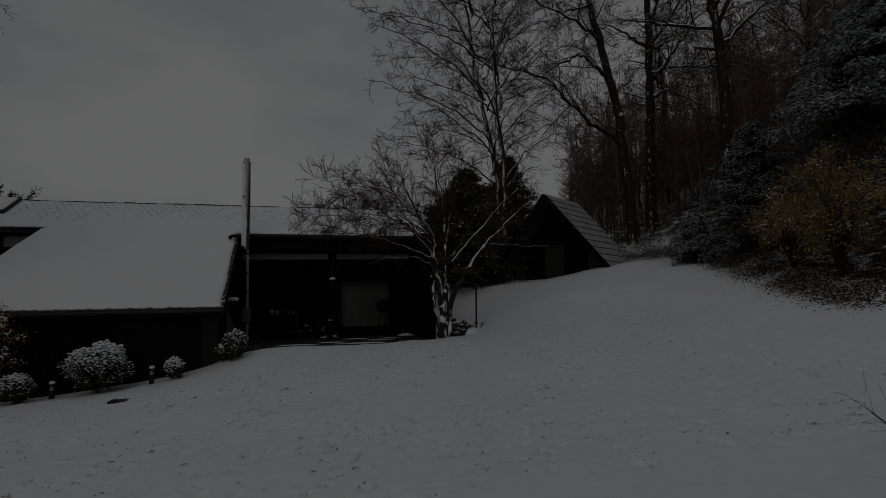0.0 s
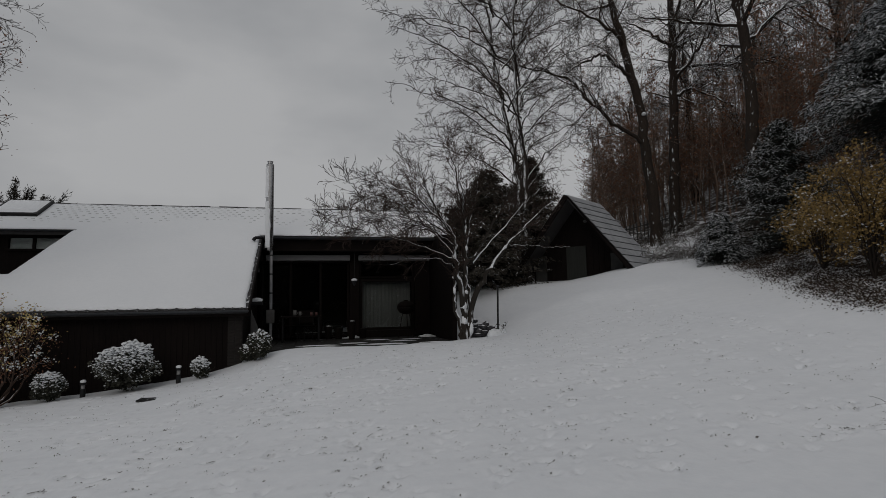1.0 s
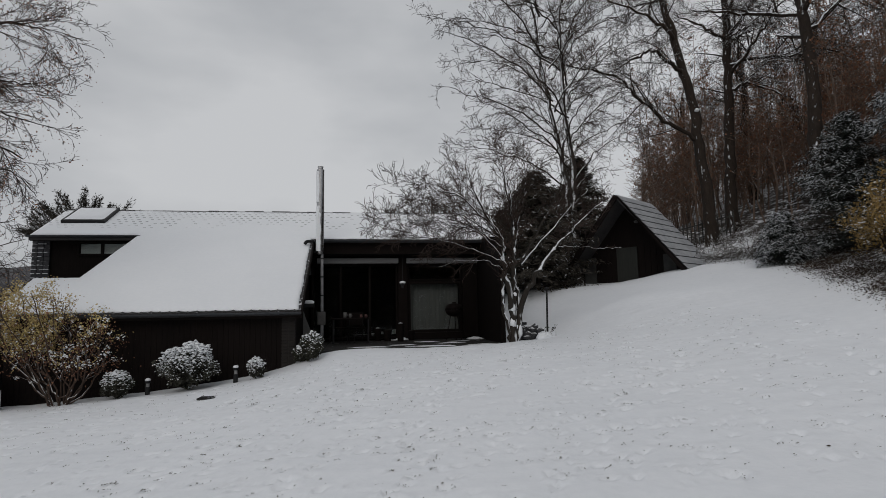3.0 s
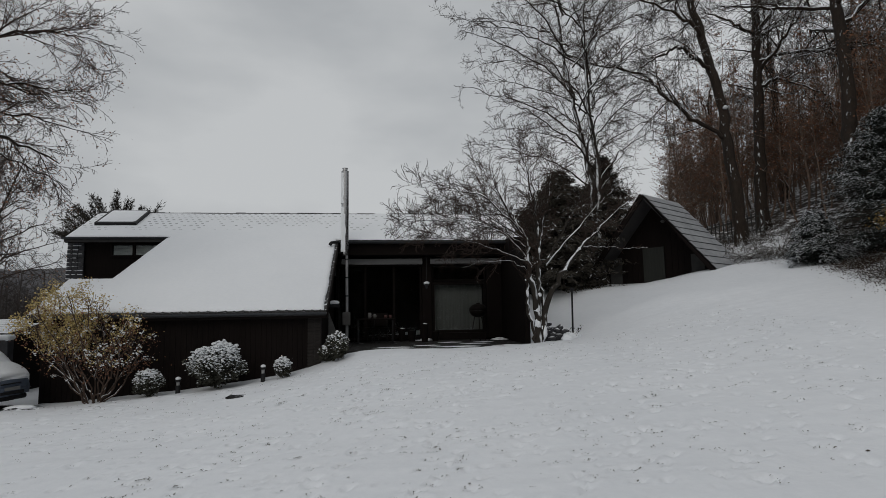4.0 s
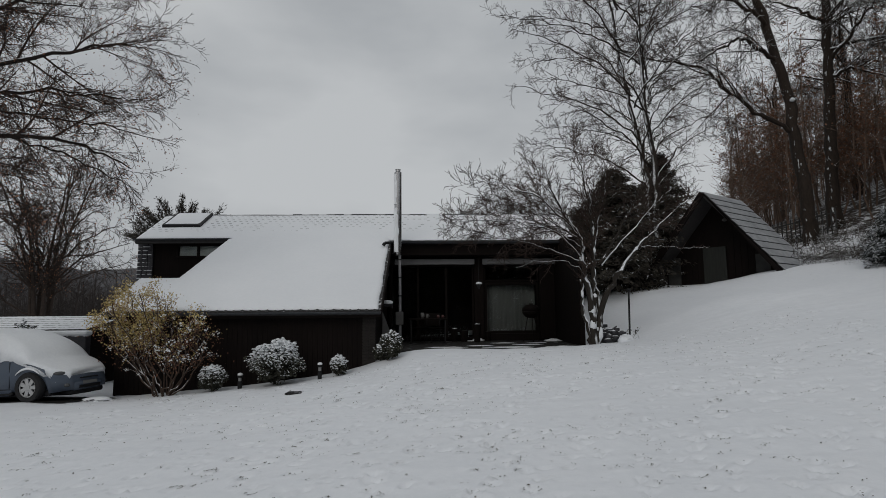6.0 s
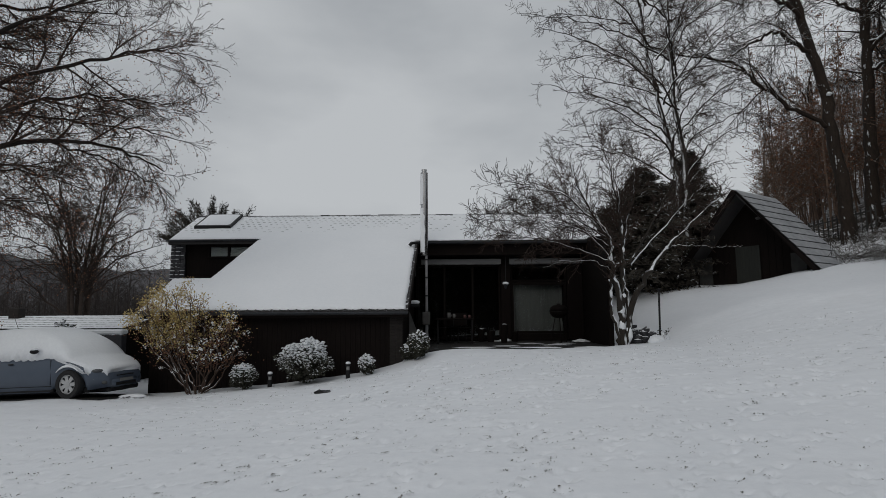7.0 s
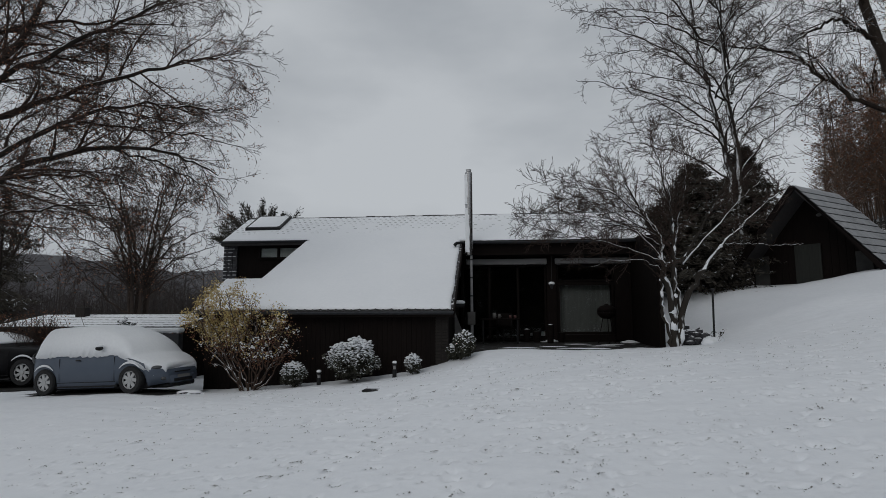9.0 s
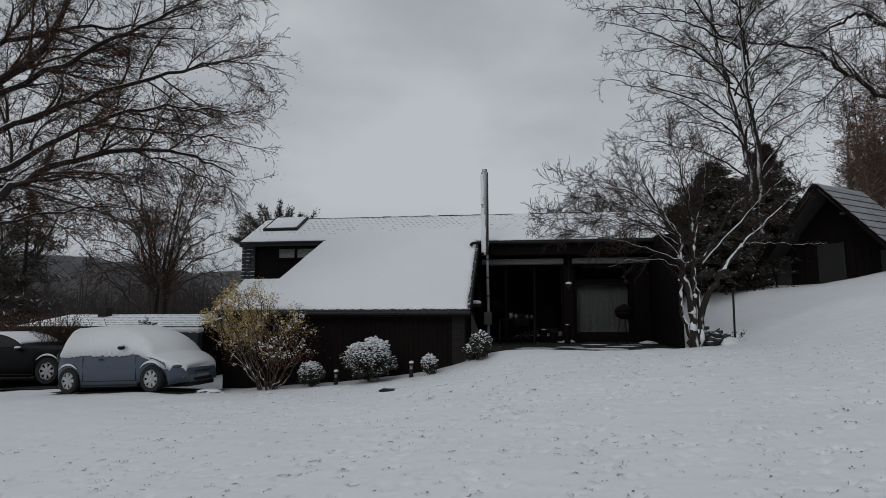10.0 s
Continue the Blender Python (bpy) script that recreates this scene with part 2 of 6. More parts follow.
class Geo:
    """Vertices and faces of one part, put together from simple solids."""

    def __init__(self):
        self.v, self.f = [], []

    def add(self, verts, faces):
        n = len(self.v)
        self.v += [tuple(p) for p in verts]
        self.f += [tuple(n + i for i in q) for q in faces]
        return self

    def box(self, a, b, c=0.006):
        """A box between two corners with chamfered edges."""
        (x0, y0, z0), (x1, y1, z1) = [(min(p, q)) for p, q in zip(a, b)], [(max(p, q)) for p, q in zip(a, b)]
        c = min(c, (x1 - x0) * 0.3, (y1 - y0) * 0.3, (z1 - z0) * 0.3)
        bm = bmesh.new()
        bmesh.ops.create_cube(bm, size=1)
        for p in bm.verts:
            p.co = Vector(((x0 + x1) / 2 + p.co.x * (x1 - x0), (y0 + y1) / 2 + p.co.y * (y1 - y0), (z0 + z1) / 2 + p.co.z * (z1 - z0)))
        bmesh.ops.bevel(bm, geom=bm.edges[:], offset=c, segments=1, affect="EDGES", profile=0.5)
        return self.take(bm)

    def take(self, bm):
        bm.verts.index_update()
        self.add([p.co for p in bm.verts], [[q.index for q in fc.verts] for fc in bm.faces])
        bm.free()
        return self

    def tube(self, p, q, r0, r1=None, n=12):
        p, q = Vector(p), Vector(q)
        r1 = r0 if r1 is None else r1
        d = (q - p).normalized()
        a = d.orthogonal().normalized()
        b = d.cross(a)
        ring = [(a * math.cos(6.28319 * i / n) + b * math.sin(6.28319 * i / n)) for i in range(n)]
        return self.add([p + s * r0 for s in ring] + [q + s * r1 for s in ring],
                        [(i, (i + 1) % n, n + (i + 1) % n, n + i) for i in range(n)] + [tuple(range(n - 1, -1, -1)), tuple(range(n, 2 * n))])

    def lathe(self, centre, profile, n=16):
        """profile: (radius, height) pairs from the bottom up."""
        c = Vector(centre)
        vs = [c + Vector((r * math.cos(6.28319 * i / n), r * math.sin(6.28319 * i / n), h)) for r, h in profile for i in range(n)]
        fs = [(k * n + i, k * n + (i + 1) % n, (k + 1) * n + (i + 1) % n, (k + 1) * n + i) for k in range(len(profile) - 1) for i in range(n)]
        return self.add(vs, fs + [tuple(range(n - 1, -1, -1)), tuple((len(profile) - 1) * n + i for i in range(n))])

    def slab(self, pts, off):
        """A polygon pushed out along off."""
        n, off = len(pts), Vector(off)
        ps = [Vector(p) for p in pts]
        return self.add(ps + [p + off for p in ps], [tuple(range(n - 1, -1, -1)), tuple(range(n, 2 * n))] + [(i, (i + 1) % n, n + (i + 1) % n, n + i) for i in range(n)])

    def blob(self, centre, rx, ry, rz, jitter=0.12, sub=1, seed=0):
        bm = bmesh.new()
        bmesh.ops.create_icosphere(bm, subdivisions=sub, radius=1)
        rr = random.Random(seed)
        for p in bm.verts:
            k = 1 + rr.uniform(-jitter, jitter)
            p.co = Vector((centre[0] + p.co.x * rx * k, centre[1] + p.co.y * ry * k, centre[2] + p.co.z * rz * k))
        return self.take(bm)


def thing(name, at, label, category, group="", kind=""):
    ob = new(name)
    ob.empty_display_size = 0.2
    ob.location = at
    ob.matrix_world = Matrix.Translation(at)
    return tagged(ob, label, category, group, kind)


def part(name, geo, material, parent=None, label="", smooth=False, local=False):
    """Links a Geo, a bmesh or a mesh as one object under its thing; coordinates are the world's unless local."""
    if isinstance(geo, Geo):
        me = bpy.data.meshes.new(name)
        me.from_pydata(geo.v, [], geo.f)
        bm = bmesh.new()
        bm.from_mesh(me)
        bmesh.ops.recalc_face_normals(bm, faces=bm.faces)
        bm.to_mesh(me)
        bm.free()
    else:
        me = geo
    if smooth:
        me.polygons.foreach_set("use_smooth", np.ones(len(me.polygons), dtype=bool))
    me.materials.append(material)
    ob = new(name, me)
    if parent is not None:
        ob.parent = parent
        if not local:
            off = Vector((0, 0, 0))
            up = parent
            while up is not None:
                off += up.location
                up = up.parent
            me.transform(Matrix.Translation(-off))
    if label:
        tagged(ob, label)
    return ob


def segments_mesh(name, segs):
    """Tapered limbs from rows of (p, q, r0, r1): thick ones round, thin ones three-sided."""
    a = np.array([(*p, *q, r0, r1) for p, q, r0, r1 in segs], dtype=np.float64)
    vs, fs, base = [], [], 0
    thick = np.maximum(a[:, 6], a[:, 7])
    for lo, hi, n in ((0.0, 0.03, 3), (0.03, 0.09, 5), (0.09, 99.0, 9)):
        s = a[(thick >= lo) & (thick < hi)]
        if not len(s):
            continue
        p, q = s[:, :3], s[:, 3:6]
        d = q - p
        d /= np.linalg.norm(d, axis=1, keepdims=True) + 1e-9
        q = q + d * s[:, 7:8] * 0.4
        ref = np.where(np.abs(d[:, 2:3]) > 0.95, np.array([[1.0, 0, 0]]), np.array([[0, 0, 1.0]]))
        u = np.cross(ref, d)
        u /= np.linalg.norm(u, axis=1, keepdims=True)
        w = np.cross(d, u)
        ang = np.pi / 2 + 2 * np.pi * (np.arange(n) + (0.5 if n == 3 else 0)) / n
        ring = u[:, None, :] * np.cos(ang)[None, :, None] + w[:, None, :] * np.sin(ang)[None, :, None]
        v = np.concatenate([p[:, None] + ring * s[:, 6][:, None, None], q[:, None] + ring * s[:, 7][:, None, None]], axis=1)
        i = np.arange(n)
        f = np.stack([i, (i + 1) % n, n + (i + 1) % n, n + i], axis=1)
        fs.append((base + np.arange(len(s))[:, None, None] * 2 * n + f[None]).reshape(-1, 4))
        vs.append(v.reshape(-1, 3))
        base += len(s) * 2 * n
    return mesh_arrays(name, np.concatenate(vs), np.concatenate(fs))


def leaf_mesh(name, centres, size, rng, normals=None, aspect=0.6):
    """Small four-cornered leaves turned every way."""
    c = np.asarray(centres, dtype=np.float64)
    n = len(c)
    u = rng.normal(size=(n, 3))
    if normals is not None:
        u = np.cross(u, normals + rng.normal(size=(n, 3)) * 0.45)
    u /= np.linalg.norm(u, axis=1, keepdims=True) + 1e-9
    w = rng.normal(size=(n, 3)) if normals is None else normals + rng.normal(size=(n, 3)) * 0.3
    w = np.cross(u, w)
    w /= np.linalg.norm(w, axis=1, keepdims=True) + 1e-9
    k = (size * rng.uniform(0.6, 1.3, n))[:, None]
    v = np.stack([c - u * k, c + w * k * aspect, c + u * k, c - w * k * aspect], axis=1).reshape(-1, 3)
    return mesh_arrays(name, v, np.arange(4 * n).reshape(-1, 4))


class Tree:
    """Grows limbs, boughs and twigs; spec rows are one level each."""

    def __init__(self, seed, spec, twig=0.005):
        self.r, self.spec, self.twig, self.segs, self.tips, self.chains = random.Random(seed), spec, twig, [], [], []

    def rand(self):
        return Vector((self.r.gauss(0, 1), self.r.gauss(0, 1), self.r.gauss(0, 1)))

    def kids(self, p, d, r, left, length, level):
        """Side shoots along one step of a limb."""
        if level >= len(self.spec):
            return
        s = self.spec[level]
        want = s["per_m"] * length
        for _ in range(int(want) + (self.r.random() < want % 1)):
            side = d.cross(self.rand())
            if side.length < 1e-6:
                continue
            flat = d.cross(Vector((0, 0, 1)))
            side = side.normalized() * (1 - s["flat"]) + flat * s["flat"] * self.r.choice((-1, 1))
            if side.length < 1e-3:
                continue
            a = radians(s["angle"] + self.r.gauss(0, 10))
            e = d * math.cos(a) + side.normalized() * math.sin(a)
            e = (e + Vector((0, 0, s["lift"]))).normalized()
            self.grow(p - d * length * self.r.random(), e, s["length"] * (0.45 + 0.7 * left) * self.r.uniform(0.55, 1.25), min(r * 0.65, s["r"]), level)

    def grow(self, p, d, length, r, level):
        s = self.spec[level]
        n = max(2, int(round(length / s["step"])))
        step = length / n
        bow = self.rand() * s["curl"] / n
        for i in range(n):
            d = (d + self.rand() * s["wiggle"] + bow + Vector((0, 0, s["rise"]))).normalized()
            q = p + d * step
            ra, rb = r * (1 - 0.8 * i / n), r * (1 - 0.8 * (i + 1) / n)
            self.segs.append((p, q, max(ra, self.twig), max(rb, self.twig * 0.8)))
            if (i + 1) / n > s.get("bare", 0.1):
                self.kids(q, d, rb, 1 - (i + 1) / n, step, level + 1)
            p = q
        if level == len(self.spec) - 1:
            self.tips.append(p)

    def limb(self, pts, r0, r1, level=0, bare=0.0, wiggle=0.02, sub=6):
        """A main limb through a few places, from which shoots of the given level grow."""
        ps = [Vector(p) for p in pts]
        out = []
        for i in range(len(ps) - 1):
            a, b, c, e = ps[max(i - 1, 0)], ps[i], ps[i + 1], ps[min(i + 2, len(ps) - 1)]
            for k in range(sub):
                t = k / sub
                out.append(0.5 * (2 * b + (c - a) * t + (2 * a - 5 * b + 4 * c - e) * t * t + (3 * b - a - 3 * c + e) * t * t * t))
        out.append(ps[-1])
        out = [o + self.rand() * wiggle * (0 < i < len(out) - 1) for i, o in enumerate(out)]
        n = len(out) - 1
        self.chains.append((out, [r0 + (r1 - r0) * i / n for i in range(n + 1)]))
        for i in range(n):
            rb = r0 + (r1 - r0) * (i + 1) / n
            if (i + 1) / n > bare:
                d = (out[i + 1] - out[i])
                self.kids(out[i + 1], d.normalized(), rb, 1 - (i + 1) / n, d.length, level)


def chain_mesh(name, pts, radii, sides=10, seed=0):
    """One limb as an unbroken, slightly uneven tube."""
    rr = random.Random(seed)
    vs, fs = [], []
    a = None
    for i, p in enumerate(pts):
        d = (pts[min(i + 1, len(pts) - 1)] - pts[max(i - 1, 0)]).normalized()
        a = d.orthogonal().normalized() if a is None else (a - d * a.dot(d)).normalized()
        b = d.cross(a)
        flare = 1.0 + (0.35 * max(0, 1 - i / 2.5) if radii[0] > 0.2 else 0)
        for k in range(sides):
            w = radii[i] * flare * (1 + 0.07 * rr.uniform(-1, 1))
            vs.append(p + a * w * math.cos(6.28319 * k / sides) + b * w * math.sin(6.28319 * k / sides))
    for i in range(len(pts) - 1):
        fs += [(i * sides + k, i * sides + (k + 1) % sides, (i + 1) * sides + (k + 1) % sides, (i + 1) * sides + k) for k in range(sides)]
    return mesh_arrays(name, [tuple(v) for v in vs], fs, True)


def level(length, r, per_m, angle=45, wiggle=0.12, rise=0.02, step=0.4, bare=0.1, lift=0.0, flat=0.0, curl=0.35):
    return dict(flat=flat, curl=curl, lift=lift, length=length, r=r, per_m=per_m, angle=angle, wiggle=wiggle, rise=rise, step=step, bare=bare)


# ---- ground: one snow-covered sheet from the lawn to the horizon ----
CONTROL = np.array([
    (0, 0, 0.0), (-3, 5, -0.08), (4, 5, 0.42), (-7, 5, -0.35), (0, 8, 0.28), (-12, 3, -0.8), (10, 1, 0.8), (0, -15, -0.7),
    (-7.2, 13.3, -0.2), (-4.9, 13.3, -0.02), (-2.9, 13.3, 0.16), (-1.3, 13.2, 0.40), (-0.65, 13.25, 0.63), (-0.2, 13.35, 0.76), (0.3, 13.2, 0.77), (-0.55, 13.6, 0.82), (0.1, 13.6, 0.86), (0.8, 13.6, 0.85), (1.6, 13.9, 0.79), (3.0, 14.1, 0.80),
    (4.4, 14.0, 0.92), (5.2, 14.0, 0.93), (2.0, 17.0, 0.5), (3.4, 16.0, 0.55), (0.2, 15.3, 0.5), (4.6, 16.5, 0.9), (-5.0, 18.0, 0.0), (-8.06, 11.9, -0.05), (-10.4, 12.3, -0.18), (-13, 13.5, -0.28),
    (6.95, 15.5, 1.55), (8.0, 15.1, 1.95), (8.1, 18.3, 2.0), (9.6, 16.6, 2.35), (9.3, 21.1, 2.60), (10.1, 20.7, 2.62), (10.9, 22.1, 2.70), (12.2, 18.6, 3.1), (7.0, 22.9, 2.5), (14.9, 21.4, 3.8), (16.0, 19.3, 3.7), (13.6, 14.2, 2.95),
    (11.45, 10.7, 2.12), (10.0, 7.7, 1.58), (18.1, 24.0, 5.3), (15.0, 28.0, 5.0), (22, 18, 6.2), (18, 11, 4.6), (30, 25, 10.5), (30, 8, 8.5),
    (20, -10, 2.0), (-20, 16, -1.2), (-24, 30, -4.0), (-5, 30, 0.2), (4, 30, 2.0), (-30, 0, -4.0), (20, 42, 5.5), (0, 45, 1.0), (45, 45, 17.0), (45, 0, 12.0), (-40, 45, -9.0)])


def spline_weights(c):
    d = np.linalg.norm(c[:, None, :2] - c[None, :, :2], axis=2)
    k = np.where(d > 0, d * d * np.log(d + 1e-12), 0) + np.eye(len(c)) * 0.6
    p = np.c_[np.ones(len(c)), c[:, :2]]
    a = np.block([[k, p], [p.T, np.zeros((3, 3))]])
    return np.linalg.solve(a, np.r_[c[:, 2], 0, 0, 0])


WEIGHTS = spline_weights(CONTROL)


def height(x, y):
    """The lie of the land at arrays x, y."""
    x, y = np.asarray(x, dtype=np.float64), np.asarray(y, dtype=np.float64)
    xc, yc = np.clip(x, -42, 48), np.clip(y, -18, 48)
    z = WEIGHTS[-3] + WEIGHTS[-2] * xc + WEIGHTS[-1] * yc
    for (cx, cy, _), w in zip(CONTROL, WEIGHTS):
        r2 = (xc - cx) ** 2 + (yc - cy) ** 2
        z = z + w * 0.5 * r2 * np.log(r2 + 1e-9)
    far = np.hypot(x - xc, y - yc)
    return z + (-0.06 + 0.28 * np.clip((x - 0.75 * y - 4) / 18, 0, 1)) * np.minimum(far, 120)


def ground_at(x, y):
    return float(height(np.array([x]), np.array([y]))[0])


def spaced(lo, hi, step, reach, back):
    """Even steps from lo to hi, then ever longer ones out to the horizon."""
    mid = list(np.arange(lo, hi, step))
    s, v, up = step, hi, []
    while v < reach:
        up.append(v)
        s *= 1.13
        v += s
    s, v, down = step, lo, []
    while v > -back:
        s *= 1.13
        v -= s
        down.append(v)
    return np.array(down[::-1] + mid + up)


gx, gy = spaced(-9.0, 9.0, 0.046, 1800, 1800), spaced(4.0, 13.6, 0.04, 1800, 1800)
GX, GY = np.meshgrid(gx, gy, indexing="ij")
GZ = height(GX, GY)
rng = np.random.default_rng(5)
# soft unevenness of the lawn under the snow
for wave, amp in ((0.9, 0.012), (2.3, 0.02), (0.35, 0.006)):
    for _ in range(5):
        a, ph = rng.uniform(0, 6.28), rng.uniform(0, 6.28)
        k = 6.28 / (wave * rng.uniform(0.7, 1.4))
        GZ += amp * 0.2 * np.sin(k * (GX * math.cos(a) + GY * math.sin(a)) + ph)


def press(x, y, r, depth, turn=0.0, long=1.0):
    """A footprint: a pit with a low rim."""
    i0, i1 = np.searchsorted(gx, (x - 3 * r * long, x + 3 * r * long))
    j0, j1 = np.searchsorted(gy, (y - 3 * r * long, y + 3 * r * long))
    if i1 <= i0 or j1 <= j0:
        return
    dx, dy = GX[i0:i1, j0:j1] - x, GY[i0:i1, j0:j1] - y
    u, v = (dx * math.cos(turn) + dy * math.sin(turn)) / long, -dx * math.sin(turn) + dy * math.cos(turn)
    q = np.hypot(u, v) / r
    GZ[i0:i1, j0:j1] += depth * (-np.exp(-(q ** 4)) + 0.35 * np.exp(-((q - 1.35) ** 2) * 9))


prints = []
for x, y, a, steps in ((0.75, 4.6, 1.55, 22), (1.15, 4.4, 1.75, 16), (-1.4, 4.5, 1.9, 12), (2.6, 5.0, 1.1, 13), (-3.2, 5.2, 0.6, 9), (3.8, 6.0, 1.3, 10), (-0.6, 9.2, 0.5, 9)):
    for k in range(steps):
        a += rng.normal(0, 0.10)
        x, y = x + 0.48 * math.cos(a), y + 0.48 * math.sin(a)
        if not (3.9 < y < 13.0 and -8 < x < 9):
            break
        s = 0.09 * (-1) ** k
        prints.append((x - s * math.sin(a), y + s * math.cos(a), a))
for _ in range(150):
    prints.append((rng.uniform(-8, 8.5), rng.uniform(4.1, 12.8), rng.uniform(0, 6.28)))
toes = []
for x, y, a in prints[::2]:
    for _ in range(rng.integers(1, 4)):
        toes.append((x + rng.normal() * 0.22, y + rng.normal() * 0.22))
for _ in range(1300):
    toes.append((rng.uniform(-6, 8.5), rng.uniform(4.1, 12.8)))
for x, y in toes:
    press(x, y, rng.uniform(0.028, 0.05), rng.uniform(0.02, 0.045), rng.uniform(0, 6.28), rng.uniform(1.0, 2.2))
for x, y, a in prints:
    press(x, y, rng.uniform(0.05, 0.07), rng.uniform(0.02, 0.05), a, rng.uniform(1.2, 1.9))
under = (GX > -1.08) & (GX < 4.3) & (GY > 14.0) & (GY < 22.5)
GZ[under] = np.minimum(GZ[under], 0.68)
ni, nj = GX.shape
idx = np.arange(ni * nj).reshape(ni, nj)
ground_me = mesh_arrays("ground", np.stack([GX, GY, GZ], axis=2).reshape(-1, 3),
                        np.stack([idx[:-1, :-1], idx[1:, :-1], idx[1:, 1:], idx[:-1, 1:]], axis=2).reshape(-1, 4), True)
bank = (GX - 10.4) * 0.9 - (GY - 7.6) * 0.45
woodside = np.clip(np.maximum((bank + 0.3) / 1.5, (GY * 0.85 + GX * 0.55 - 27.2) / 2.0) * (GX > 9.6), 0, 1)
att = ground_me.attributes.new("litter", "FLOAT", "POINT")
att.data.foreach_set("value", woodside.reshape(-1).astype(np.float32))
ground = part("ground", ground_me, M_GROUND)
tagged(ground, "snow-covered sloping lawn and hillside with footprints", "ground", kind="structure")

# ---- far hills across the valley ----
hv, hf = [], []
for k, (dist, top, seed) in enumerate(((420, 58, 1), (750, 80, 2))):
    base = len(hv)
    cols = 160
    for i in range(cols):
        a = radians(50 + 130 * i / (cols - 1))
        ridge = top * (0.75 + 0.35 * noise.noise(Vector((i * 0.045, seed * 7.0, 0)))) + 2.5 * noise.noise(Vector((i * 0.9, seed, 3.0)))
        for j in range(9):
            t = j / 8
            d = dist + 160 * t
            hv.append((d * math.cos(a), d * math.sin(a), -30 + (ridge + 30) * math.sin(t * 1.5708) + (3.0 * noise.noise(Vector((i * 0.7, j * 1.3, seed))) if j else 0)))
    hf += [(base + i * 9 + j, base + (i + 1) * 9 + j, base + (i + 1) * 9 + j + 1, base + i * 9 + j + 1) for i in range(cols - 1) for j in range(8)]
hills = part("backdrop", mesh_arrays("backdrop", hv, hf, True), M_HILL)
tagged(hills, "dark wooded hills across the valley under cloud", "hills", kind="structure")


# ---- house ----
EAVE_Y, RIDGE_Y, SLOPE = 13.4, 19.64, 0.543


def roof_z(y):
    return 1.80 + SLOPE * (min(y, RIDGE_Y) - EAVE_Y) - SLOPE * max(0.0, y - RIDGE_Y)


house = thing("house", (-2, 18, 0.0), "low dark-timbered house with a snow-covered catslide roof", "house")


def wall(name, a, b, material=M_WOOD_DARK, label=""):
    return part(name, Geo().box(a, b, 0.01), material, house, label)


# main shell
wall("front_wall", (-7.35, 13.70, -0.6), (-1.45, 13.95, 1.80), label="dark stained board wall under the low eave")
part("side_wall", Geo().slab([(-7.35, 13.96, -0.6), (-7.35, 17.9, -0.6), (-7.35, 17.9, 2.40), (-7.35, 15.05, 2.40), (-7.35, 13.96, 1.94)], (0.22, 0, 0)), M_WOOD_DARK, house)
wall("upper_wall", (-8.62, 17.95, -0.5), (-5.90, 18.15, 4.02))
wall("end_wall", (-9.08, 18.42, -1.0), (-8.85, 22.6, 4.2))
wall("back_wall", (-9.08, 22.61, -1.0), (4.85, 22.85, 3.2))
wall("end_wall", (4.28, 16.9, 0.2), (4.86, 22.6, 4.0))
wall("screen_wall", (4.20, 15.0, 0.2), (4.34, 16.89, 3.5), label="dark timber screen at the end of the terrace")
wall("deck", (-7.10, 14.95, 2.28), (-6.32, 17.94, 2.42), M_DARKMETAL, "flat recess floor above the low roof")
g = Geo().slab([(-6.46, 15.0, 2.43), (-6.06, 17.94, 2.43), (-6.06, 17.94, 3.98), (-6.46, 15.0, 2.5)], (0.12, 0, 0))
part("cheek_wall", g, M_WOOD_DARK, house)


def roof_piece(x0, x1, y0, y1, name="roof_slope"):
    z0, z1 = roof_z(y0), roof_z(y1)
    g = Geo().slab([(x0, y0, z0 - 0.14), (x1, y0, z0 - 0.14), (x1, y1, z1 - 0.14), (x0, y1, z1 - 0.14)], (0, 0, 0.12))
    return part(name, g, M_TILE, house)


